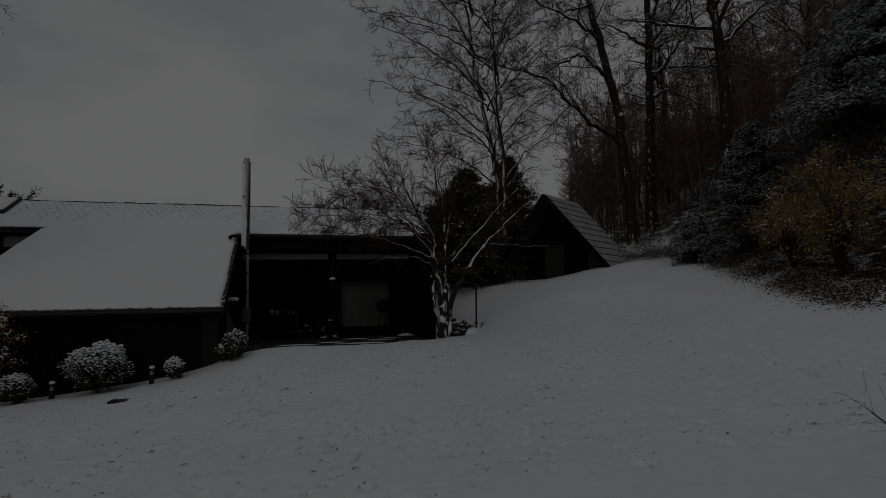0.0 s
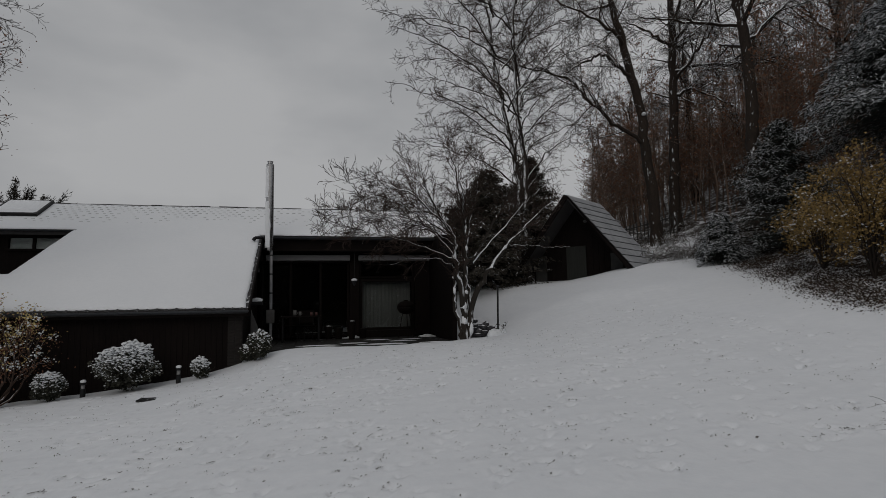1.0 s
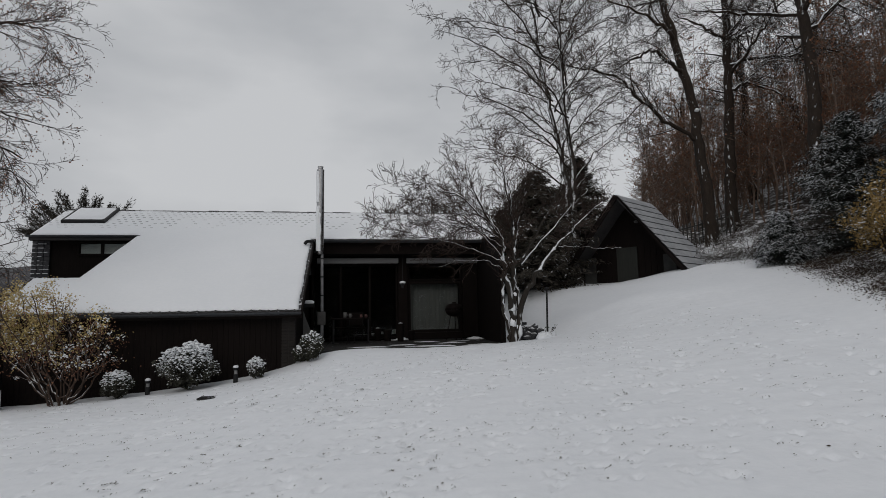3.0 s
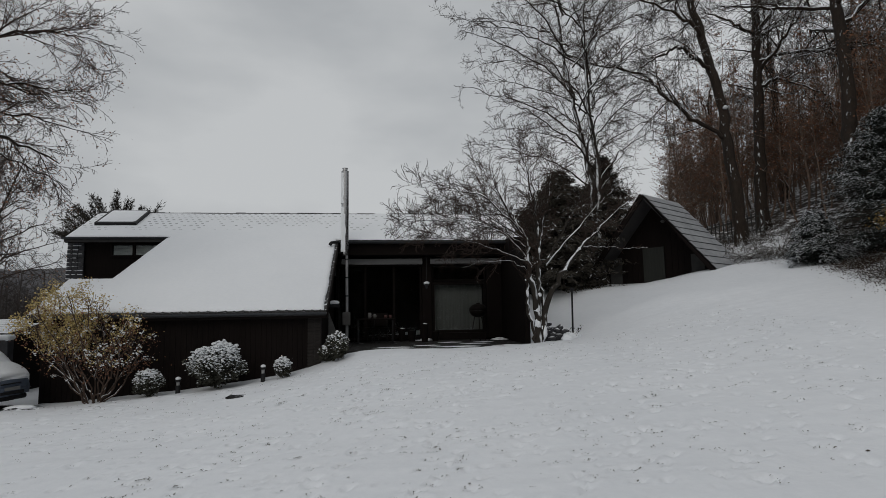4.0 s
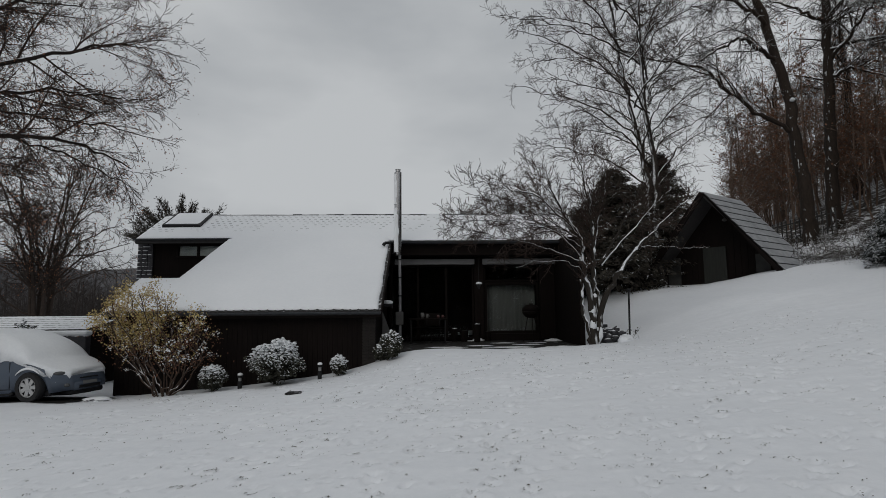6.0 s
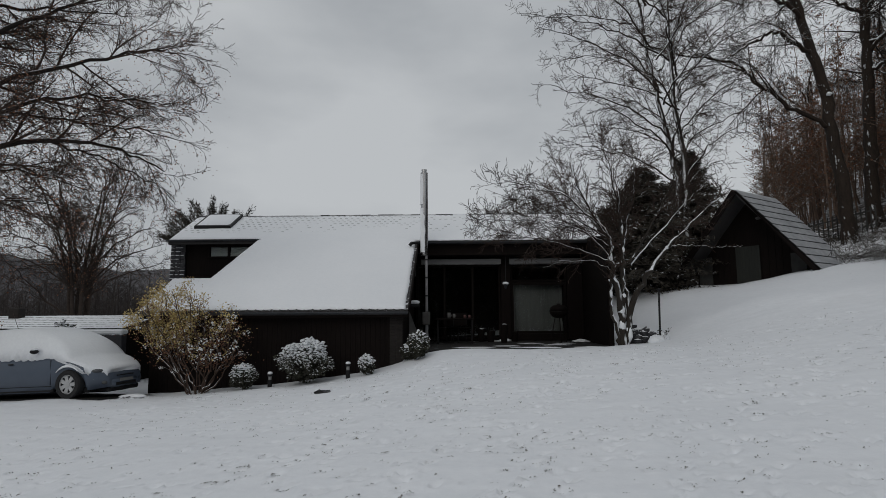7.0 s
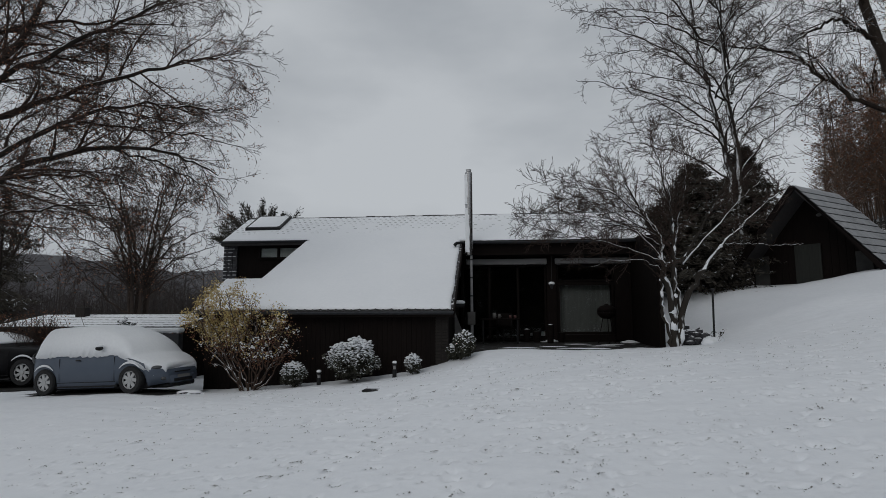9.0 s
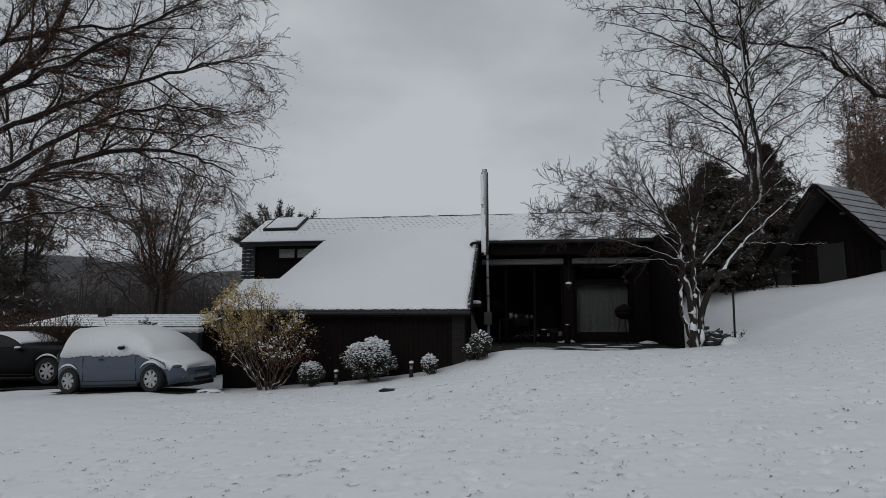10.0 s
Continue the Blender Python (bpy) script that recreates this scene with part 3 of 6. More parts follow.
def snow_blanket(rects, label, step=0.055):
    """One closed blanket over a union of rectangles of the slope, thinner towards the ridge, with a soft uneven rim."""
    nx, ny = int(14.3 / step), int(6.3 / step)
    X0, Y0 = -9.11, EAVE_Y + 0.01

    def has(i, j):
        x, y = X0 + (i + 0.5) * step, Y0 + (j + 0.5) * step
        return any((recess_edge(y) if a is None else a) < x < b and c < y < d for a, b, c, d in rects)

    cells = [(i, j) for i in range(nx) for j in range(ny) if has(i, j)]
    on = set(cells)
    ids, vs, fs = {}, [], []

    def rim(i, j):
        near = [(i + a, j + b) in on for a in (-1, 0) for b in (-1, 0)]
        if not all(near):
            return 0
        return 1 if not all((i + a, j + b) in on for a in (-2, -1, 0, 1) for b in (-2, -1, 0, 1)) else 2

    def vert(i, j, top):
        if (i, j, top) not in ids:
            x, y = X0 + i * step, Y0 + j * step
            r = rim(i, j)
            if r == 0:
                x += noise.noise(Vector((x * 5, y * 5, 1))) * 0.03
                y += noise.noise(Vector((x * 5, y * 5, 9))) * 0.03
            if r == 0 and 15.0 < y < 17.62 and abs(x - recess_edge(y)) < 0.09:
                x = recess_edge(y) + 0.012 * noise.noise(Vector((y * 9, 3.0, 1.0)))
            y = min(y, RIDGE_Y - 0.015)
            z = roof_z(y) - 0.018
            if top:
                thick = 0.06 + (0.04 - 0.06) * min(1.0, max(0.0, (y - 17.4) / 1.2))
                z += thick * (0.35, 0.85, 1.0)[r] + 0.008 * noise.noise(Vector((x * 1.5, y * 1.5, 1))) + 0.004 * noise.noise(Vector((x * 7, y * 7, 3)))
            ids[(i, j, top)] = len(vs)
            vs.append((x, y, z))
        return ids[(i, j, top)]

    for i, j in cells:
        q = [(i, j), (i + 1, j), (i + 1, j + 1), (i, j + 1)]
        fs.append(tuple(vert(a, b, 1) for a, b in q))
        fs.append(tuple(vert(a, b, 0) for a, b in q[::-1]))
        for (a, b), (c, d), nb in zip(q, q[1:] + q[:1], ((i, j - 1), (i + 1, j), (i, j + 1), (i - 1, j))):
            if nb not in on:
                fs.append((vert(a, b, 0), vert(c, d, 0), vert(c, d, 1), vert(a, b, 1)))
    return part("snow_blanket", mesh_arrays("snow_blanket", vs, fs, True), M_ROOFSNOW, house, label)


def recess_edge(y):
    """The slanting rim of the roof beside the upper recess."""
    return -6.50 + 0.37 * (min(max(y, 15.0), 17.6) - 15.0) / 2.6


g = Geo().slab([(x, y, roof_z(y) - 0.14) for x, y in ((-6.50, 15.025), (-1.02, 15.025), (-1.02, 17.6), (-6.13, 17.6))], (0, 0, 0.12))
part("roof_slope", g, M_TILE, house)
roof_piece(-7.52, -1.02, EAVE_Y, 15.02)
roof_piece(-9.06, 4.82, 17.605, RIDGE_Y)
roof_piece(-0.98, 4.82, 17.44, 17.60)
roof_piece(-9.06, 4.82, RIDGE_Y + 0.005, 23.1, "back_slope")
snow_blanket([(-7.5, -1.06, 13.4, 15.0), (None, -1.06, 14.99, 17.7), (-9.04, 4.8, 17.62, 19.7), (-1.1, 4.8, 17.43, 17.7)], "smooth white snow with tile edges showing near the ridge")
# ridge caps
for i in range(47):
    x = -9.05 + i * 0.2945
    z = roof_z(RIDGE_Y) + 0.0
    jog = random.Random(i).uniform(-0.012, 0.012)
    g = Geo().tube((x, RIDGE_Y, z - 0.062 + jog), (x + 0.31, RIDGE_Y, z - 0.052 + jog), 0.088, 0.078, 8)
    part("ridge_tile", g, M_RIDGE, house)
# tile noses that show through the thin upper snow
rr = random.Random(3)
noses = Geo()
for row in range(9):
    y = RIDGE_Y - 0.16 - row * 0.165
    for i in range(70):
        x = -8.95 + i * 0.2 + (0.1 if row % 2 else 0)
        if x > 4.7 or rr.random() < 0.02 + 0.06 * row + (0.3 if x > -1 else 0) - (0.3 if x < -6.4 else 0):
            continue
        if -8.75 < x < -7.2 and y > 18.35:
            continue
        z = roof_z(y) + 0.029
        w = rr.uniform(0.035, 0.055)
        noses.add([(x - w, y, z), (x + w, y, z), (x + w * 0.8, y + 0.025, z + 0.012), (x - w * 0.8, y + 0.025, z + 0.012), (x - w, y, z - 0.02), (x + w, y, z - 0.02)],
                  [(0, 1, 2, 3), (4, 5, 1, 0)])
tagged(part("tile_edge", noses, M_NOSE, house), kind="stuff")
# eave tiles, gutter and fascia
for i in range(33):
    x = -7.42 + i * 0.196
    g = Geo().tube((x, EAVE_Y - 0.05, roof_z(EAVE_Y - 0.05) - 0.062), (x, EAVE_Y + 0.25, roof_z(EAVE_Y + 0.25) - 0.06), 0.058, 0.052, 8)
    part("eave_tile", g, M_TILE, house)


def gutter(x0, x1, y, z, r=0.055):
    g = Geo()
    n = 7
    ring = [(math.cos(math.pi + math.pi * k / (n - 1)), math.sin(math.pi + math.pi * k / (n - 1))) for k in range(n)]
    outer = [(x, y + r * c, z + r * s) for x in (x0, x1) for c, s in ring]
    inner = [(x, y + (r - 0.006) * c, z + (r - 0.006) * s) for x in (x0, x1) for c, s in ring]
    f = [(k, k + 1, n + k + 1, n + k) for k in range(n - 1)]
    g.add(outer, f)
    g.add(inner, [q[::-1] for q in f])
    g.add(outer[:n], [tuple(range(n))])
    g.add(outer[n:], [tuple(range(n))])
    part("gutter", g, M_GUTTER, house)


gutter(-7.5, -1.0, EAVE_Y - 0.06, 1.74)
gutter(-9.10, -6.02, 17.57, 4.09)
gutter(-1.0, 4.84, 17.40, 3.93, 0.06)
part("fascia", Geo().box((-7.5, 13.43, 1.60), (-1.02, 13.47, 1.71)), M_WOOD_DARK, house)
part("fascia", Geo().box((-1.0, 17.58, 3.52), (4.80, 17.63, 3.92)), M_WOOD_DARK, house)
part("fascia", Geo().box((-9.04, 17.62, 3.93), (-6.14, 17.66, 3.995)), M_WOOD_DARK, house)
part("soffit", Geo().box((-1.0, 17.64, 3.52), (4.27, 18.2, 3.56)), M_WOOD_DARK, house)
part("soffit", Geo().box((-7.1, 13.48, 1.62), (-1.45, 13.69, 1.66)), M_WOOD_DARK, house)
# verge board along the catslide
g = Geo().slab([(-1.02, 13.42, 1.60), (-1.02, 17.55, roof_z(17.55) - 0.22), (-1.02, 17.55, roof_z(17.55) - 0.02), (-1.02, 13.42, 1.78)], (0.035, 0, 0))
part("verge_board", g, M_WOOD_DARK, house)
g = Geo().slab([(-1.30, 13.97, 0.2), (-1.30, 17.9, 0.6), (-1.30, 17.9, roof_z(17.9) - 0.2), (-1.30, 13.97, roof_z(13.97) - 0.2)], (0.12, 0, 0))
part("cheek_wall", g, M_WOOD_DARK, house)
# boards on the front wall
for i in range(49):
    x = -7.34 + i * 0.12
    part("board", Geo().box((x, 13.675 - 0.002 * (i % 2), -0.55), (x + 0.1175, 13.70, 1.60), 0.004), M_WOOD_DARK, house)
# brick pier at the corner
for k in range(24):
    for j in range(2):
        z = 0.05 + k * 0.0735
        w = 0.145 if (k + j) % 2 else 0.165
        x0 = -1.47 + j * 0.16
        part("brick", Geo().box((x0 - 0.0, 13.655, z), (x0 + 0.15, 13.80, z + 0.063), 0.006), M_BRICK, house)
part("pier_core", Geo().box((-1.46, 13.67, -0.3), (-1.17, 13.99, 1.78)), M_MORTAR, house)
# slate-hung corner with snow on the courses
part("slate_wall", Geo().box((-9.06, 17.93, -1.0), (-8.63, 18.4, 4.0)), M_SLATE, house)
for k in range(12):
    z = 2.5 + k * 0.125
    off = rr.uniform(-0.01, 0.01)
    for j in range(3):
        x0 = -9.10 + j * 0.162
        part("slate", Geo().box((x0, 17.885 + off, z), (x0 + 0.155, 17.925, z + 0.118), 0.012), M_SLATE, house)
        if rr.random() < 0.75:
            w = rr.uniform(0.05, 0.15)
            part("snow_ledge", Geo().box((x0 + 0.01, 17.85, z + 0.112), (x0 + 0.01 + w, 17.89, z + 0.13), 0.008), M_CLUMP, house)


def window(name, x0, x1, z0, z1, y, mullions=(), frame_w=0.06, label=""):
    w = thing(name, ((x0 + x1) / 2, y, z0), label or "dark framed window with plain glass", "window", kind="structure")
    g = Geo()
    for a, b in (((x0, z0), (x1, z0 + frame_w)), ((x0, z1 - frame_w), (x1, z1)), ((x0, z0 + frame_w), (x0 + frame_w, z1 - frame_w)), ((x1 - frame_w, z0 + frame_w), (x1, z1 - frame_w))):
        g.box((a[0], y - 0.04, a[1]), (b[0], y + 0.04, b[1]))
    part("window_frame", g, M_WOOD_DARK, w)
    for m in mullions:
        part("mullion", Geo().box((m - 0.04, y - 0.038, z0 + frame_w), (m + 0.04, y + 0.038, z1 - frame_w)), M_WOOD_DARK, w)
    edges = [x0 + frame_w] + list(mullions) + [x1 - frame_w]
    for a, b in zip(edges[:-1], edges[1:]):
        pane = part("pane", Geo().box((a + 0.03, y - 0.006, z0 + frame_w - 0.01), (b - 0.03, y + 0.006, z1 - frame_w + 0.01), 0.001), M_GLASS, w)
        pane.visible_shadow = False
    return w


window("window_1", -7.88, -6.08, 3.52, 3.94, 17.92, (-7.20,), label="dark framed upper window reflecting snow")
# pale sheet added behind the panes in place of a bright reflection
part("blind", Geo().box((-7.80, 17.942, 3.57), (-6.14, 17.946, 3.89), 0.001), M_PANE_SHEEN, house, "pale sheet behind the upper glass standing in for its reflection")
# glazed front behind the terrace
window("window_2", -1.12, 1.62, 0.86, 3.26, 18.24, (-0.2, 0.72), label="wide dark glazing with a dim room behind")
window("door_1", 1.95, 3.75, 1.02, 2.68, 18.24, (), 0.09, "glazed terrace door with a white curtain inside")
part("threshold", Geo().box((1.945, 18.18, 0.80), (3.755, 18.3, 1.015), 0.012), M_WOOD_DARK, house)
window("window_3", 1.95, 3.75, 2.70, 3.26, 18.24, (), label="dark fanlight above the terrace door")
part("post", Geo().box((1.63, 18.1, 0.84), (1.94, 18.3, 3.5), 0.012), M_WOOD_DARK, house)
part("post", Geo().box((3.76, 18.1, 0.84), (4.27, 18.3, 3.5), 0.012), M_WOOD_DARK, house)
part("head_beam", Geo().box((-1.15, 18.21, 3.47), (4.27, 18.4, 3.95), 0.012), M_WOOD_DARK, house)
for x0, x1 in ((-0.95, 1.64), (1.90, 4.26)):
    b = thing("roller_blind", ((x0 + x1) / 2, 18.1, 3.3), "rolled-up pale grey blind box above the terrace", "blind", "terrace blinds")
    part("box", Geo().box((x0, 18.0, 3.27), (x1, 18.095, 3.44), 0.012), M_BLIND, b)
    part("bottom_rail", Geo().tube((x0 + 0.02, 18.03, 3.255), (x1 - 0.02, 18.03, 3.255), 0.014), M_STEEL, b)
# curtain and room
nv, cu, cf = 70, [], []
for i in range(nv):
    x = 2.05 + 1.60 * i / (nv - 1)
    dy = 0.007 * math.sin(i * 1.15) + 0.012 * math.sin(i * 2.7)
    cu += [(x, 18.42 + dy, 0.98), (x, 18.42 + dy * 0.6, 2.66)]
cf = [(2 * i, 2 * i + 2, 2 * i + 3, 2 * i + 1) for i in range(nv - 1)]
curtain = thing("curtain", (2.6, 18.42, 0.98), "white floor-length curtain inside the terrace door", "curtain")
part("cloth", mesh_arrays("cloth", cu, cf, True), M_CURTAIN, curtain)
room = thing("room_shell", (1.5, 20, 0.8), "dim living room floor, walls and ceiling", "room", kind="structure")
part("floor", Geo().box((-1.1, 18.31, 0.70), (4.27, 22.6, 0.84)), M_WOOD_DARK, room)
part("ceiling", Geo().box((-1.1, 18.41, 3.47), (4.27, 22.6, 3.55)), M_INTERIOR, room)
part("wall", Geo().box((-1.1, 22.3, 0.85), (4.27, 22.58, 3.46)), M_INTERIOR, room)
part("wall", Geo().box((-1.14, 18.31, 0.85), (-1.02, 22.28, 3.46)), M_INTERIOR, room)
# terrace
terrace = thing("terrace", (1.8, 15.8, 0.8), "dark paved terrace with a dusting of snow at the edge", "terrace", kind="structure")
part("base", Geo().box((-1.1, 13.75, 0.3), (4.27, 18.2, 0.785)), M_MORTAR, terrace)
for i in range(10):
    for j in range(9):
        x0, y0 = -1.05 + i * 0.53, 13.75 + j * 0.495
        part("paving_slab", Geo().box((x0, y0, 0.76), (x0 + 0.52, y0 + 0.485, 0.80 + rr.uniform(-0.004, 0.004)), 0.008), M_PAVING, terrace)

# skylight on the upper slope
sky = thing("skylight", (-8.0, 19.0, 4.9), "roof window standing proud of the tiles with snow on its glass", "skylight")
off = 0.11
c = [(-8.66, 18.50), (-7.42, 18.50), (-7.42, 19.60), (-8.66, 19.60)]
part("frame", Geo().slab([(x, y, roof_z(y)) for x, y in c], (0, -0.02, off)), M_DARKMETAL, sky)
sv, sf, ns = [], [], 12
for i in range(ns + 1):
    for j in range(ns + 1):
        u, v = i / ns, j / ns
        x, y = -8.62 + 1.16 * u, 18.56 + 1.0 * v
        soft = min(1.0, 5.0 * min(u, 1 - u, v, 1 - v)) ** 0.5
        sv.append((x, y - 0.02, roof_z(y) + off - 0.012 + 0.075 * soft + 0.006 * noise.noise(Vector((x * 4, y * 4, 2)))))
sf = [(i * (ns + 1) + j, (i + 1) * (ns + 1) + j, (i + 1) * (ns + 1) + j + 1, i * (ns + 1) + j + 1) for i in range(ns) for j in range(ns)]
part("snow_cap", mesh_arrays("snow_cap", sv, sf, True), M_ROOFSNOW, sky)

# steel chimney flue
flue = thing("chimney_flue", (-0.78, 16.9, 1.1), "tall stainless steel flue pipe with snow clinging to it", "chimney")
part("upper_pipe", Geo().tube((-0.78, 16.9, 3.45), (-0.785, 16.9, 6.0), 0.112, n=20), M_STEEL, flue, smooth=False)
part("cap", Geo().lathe((-0.785, 16.9, 6.0), [(0.115, 0), (0.115, 0.02), (0.075, 0.05), (0.075, 0.10), (0.09, 0.105), (0.09, 0.12)]), M_STEEL, flue)
part("lower_pipe", Geo().tube((-0.72, 16.92, 1.75), (-0.73, 16.92, 3.46), 0.042, n=14), M_GALV, flue)
for z in (2.2, 2.75, 3.3):
    part("clamp", Geo().tube((-0.725, 16.92, z), (-0.725, 16.92, z + 0.04), 0.05, n=14), M_DARKMETAL, flue)
part("bracket", Geo().box((-1.15, 16.89, 3.5), (-0.86, 16.92, 3.53)), M_DARKMETAL, flue)
part("cleaning_box", Geo().box((-0.85, 16.84, 1.35), (-0.62, 17.04, 1.74), 0.015), M_GREYBOARD, flue)
part("foot", Geo().tube((-0.72, 16.92, 0.8), (-0.72, 16.92, 1.36), 0.045, n=12), M_GALV, flue)
g = Geo()
for k in range(64):
    z0, z1 = 3.46 + k * 0.039, 3.50 + k * 0.039
    if 4.9 < z0 < 5.0 or noise.noise(Vector((z0 * 2.2, 0.3, 4.0))) < -0.36:
        continue
    ends = [radians(262 + 30 * noise.noise(Vector((z * 3.0, 1.0, 0.0))) + (14 if z < 4.7 else -6)) for z in (z0, z1)]
    ring = []
    for z, e in zip((z0, z1), ends):
        for q in range(6):
            a = radians(165) + (e - radians(165)) * q / 5
            w = 0.113 + 0.022 * math.sin(math.pi * q / 5) + 0.006 * noise.noise(Vector((z * 9, q, 2)))
            ring.append((-0.783 + w * math.cos(a), 16.9 + w * math.sin(a), z))
    g.add(ring, [(q, q + 1, 7 + q, 6 + q) for q in range(5)])
tagged(part("clinging_snow", g, M_CLUMP, flue, "snow plastered on one side", True), kind="stuff")
spout = thing("gutter_spout", (-1.1, 17.2, 3.9), "short dark curved rain spout at the roof junction", "spout")
g = Geo().tube((-1.0, 17.40, 3.93), (-1.0, 16.9, 3.84), 0.045).tube((-1.0, 16.9, 3.84), (-1.17, 16.8, 3.82), 0.045).tube((-1.17, 16.8, 3.82), (-1.23, 16.8, 3.74), 0.05)
part("pipe", g, M_DARKMETAL, spout)
vent = thing("wall_vent", (-1.0, 15.5, 1.6), "small snow-capped metal vent hood on the side wall", "vent")
part("hood", Geo().box((-1.16, 15.4, 1.86), (-0.85, 15.65, 1.96), 0.02), M_DARKMETAL, vent)
part("snow_cap", Geo().blob((-1.0, 15.52, 1.99), 0.15, 0.12, 0.07, 0.1, 2), M_CLUMP, vent)
panel = thing("side_panel", (-1.0, 15.3, 0.8), "grey weathered board panel leaning on the side wall", "panel")
part("board", Geo().slab([(-1.12, 15.2, 0.72), (-0.72, 15.25, 0.72), (-1.12, 15.3, 1.75)], (0.0, 0.03, 0)), M_GREYBOARD, panel)

# ---- A-frame hut ----
hut = thing("garden_hut", (10.5, 20.5, 2.7), "dark A-frame timber hut with snow-dusted slate roof", "hut")
APEX, RD, GD = Vector((10.52, 20.52, 6.18)), Vector((0.82, 0.57, 0)).normalized(), Vector((0.57, -0.82, 0)).normalized()
DROP = 1.19


def hut_pt(along, side, lift=0.0):
    """A place on the roof: metres back along the ridge and out from it."""
    n = Vector((GD.x * DROP, GD.y * DROP, 1)).normalized() if side > 0 else Vector((-GD.x * DROP, -GD.y * DROP, 1)).normalized()
    return APEX + RD * along + GD * side - Vector((0, 0, abs(side) * DROP)) + n * lift


for sgn in (1, -1):
    p = [hut_pt(0, 0), hut_pt(3.0, 0), hut_pt(3.0, sgn * 3.3), hut_pt(0, sgn * 3.3)]
    part("roof_slope", Geo().slab(p, (0, 0, -0.12)), M_TILE, hut)
    part("barge_board", Geo().slab([hut_pt(-0.03, 0.0, 0.03), hut_pt(-0.03, sgn * 3.3, 0.03), hut_pt(-0.03, sgn * 3.3, -0.2), hut_pt(-0.03, 0.0, -0.2)], tuple(-RD * 0.04)), M_WOOD_DARK, hut)
# slates of the visible slope: courses along the ridge, snow on each, dark lower edges
for k in range(12):
    s0, s1 = 0.02 + k * 0.245, 0.02 + k * 0.245 + 0.24
    for j in range(8):
        a0 = j * 0.456 + (0.228 if k % 2 else 0) - 0.22
        a1 = min(a0 + 0.45, 3.0)
        a0 = max(a0, 0.0)
        if a1 - a0 < 0.08:
            continue
        g = Geo().slab([hut_pt(a0, s0, 0.02), hut_pt(a1, s0, 0.02), hut_pt(a1, s1, 0.045), hut_pt(a0, s1, 0.045)], (0, 0, 0.012))
        part("slate", g, M_TILE, hut)
    g = Geo()
    steps = 20
    for j in range(steps):
        a0, a1 = 3.0 * j / steps, 3.0 * (j + 1) / steps
        e = 0.004 + 0.012 * noise.noise(Vector((j * 0.8, k * 3.1, 0)))
        g.slab([hut_pt(a0, s0 + 0.015, 0.045), hut_pt(a1, s0 + 0.015, 0.045), hut_pt(a1, s1 - e, 0.066), hut_pt(a0, s1 - e, 0.066)], (0, 0, 0.012))
    tagged(part("snow_course", g, M_THINSNOW, hut), kind="stuff")
# gable wall, set back under the roof, with a door and shutters
base = APEX + RD * 1.1
fl, fr, ft = base - GD * 3.0 + Vector((0, 0, -3.6)), base + GD * 3.0 + Vector((0, 0, -3.6)), base + Vector((0, 0, -0.2))
part("gable_wall", Geo().slab([tuple(fl), tuple(fr), tuple(ft)], tuple(RD * 0.12)), M_WOOD_DARK, hut)


def on_gable(u, z, out=0.0):
    return APEX + RD * (1.1 - out) + GD * u + Vector((0, 0, z - APEX.z))


M_DOOR = mat("weathered_green_door", (0.030, 0.032, 0.028), (0.017, 0.018, 0.016), 0.8, 6.0, 0.3, stretch=(4, 4, 0.4))
M_PANEL = mat("grey_panel", (0.055, 0.055, 0.053), (0.03, 0.03, 0.029), 0.8, 6.0, 0.3)
for nm, u0, u1, z0, z1, m in (("door", -0.62, 0.28, 2.6, 4.15, M_DOOR), ("panel", -2.15, -1.6, 2.75, 3.85, M_PANEL), ("panel", 1.35, 1.85, 3.0, 3.75, M_PANEL)):
    part(nm, Geo().slab([tuple(on_gable(u, z, 0.05)) for u, z in ((u0, z0), (u1, z0), (u1, z1), (u0, z1))], tuple(-RD * 0.04)), m, hut)
for i in range(22):
    u = -2.6 + i * 0.245
    z1 = APEX.z - 0.3 - abs(u + 0.1) * DROP
    if z1 > 2.9 and not (-0.85 < u < 0.28):
        part("plank", Geo().slab([tuple(on_gable(u + a, z, 0.012)) for a, z in ((0, 2.6), (0.23, 2.6), (0.23, z1 - 0.1), (0, z1 - 0.1))], tuple(-RD * 0.02)), M_WOOD_DARK, hut)
part("lamp", Geo().blob(tuple(on_gable(0.35, 5.15, 0.16)), 0.09, 0.09, 0.06, 0.05, 2), M_CURTAIN, hut, "small white wall lamp")

# ---- low outbuilding behind the cars ----
shed = thing("outbuilding", (-13, 18, -1), "low dark outbuilding with a snow-covered tiled roof", "outbuilding")
sh = lambda y: 1.36 + (y - 16.4) * 0.165
part("wall", Geo().box((-15.7, 16.6, -2.5), (-9.7, 19.0, 1.25)), M_WOOD_DARK, shed)
part("roof", Geo().slab([(-15.9, 16.3, sh(16.3) - 0.1), (-9.6, 16.3, sh(16.3) - 0.1), (-9.6, 18.6, sh(18.6) - 0.1), (-15.9, 18.6, sh(18.6) - 0.1)], (0, 0, 0.08)), M_TILE, shed)
for k in range(7):
    y0 = 16.33 + k * 0.325
    part("snow_course", Geo().slab([(-15.88, y0, sh(y0) - 0.018), (-9.62, y0, sh(y0) - 0.018), (-9.62, y0 + 0.215, sh(y0 + 0.215) - 0.018), (-15.88, y0 + 0.215, sh(y0 + 0.215) - 0.018)], (0, 0, 0.008)), M_ROOFSNOW, shed)
part("chimney", Geo().box((-14.4, 18.0, 1.5), (-14.05, 18.3, 1.95), 0.02), M_BRICK, shed)


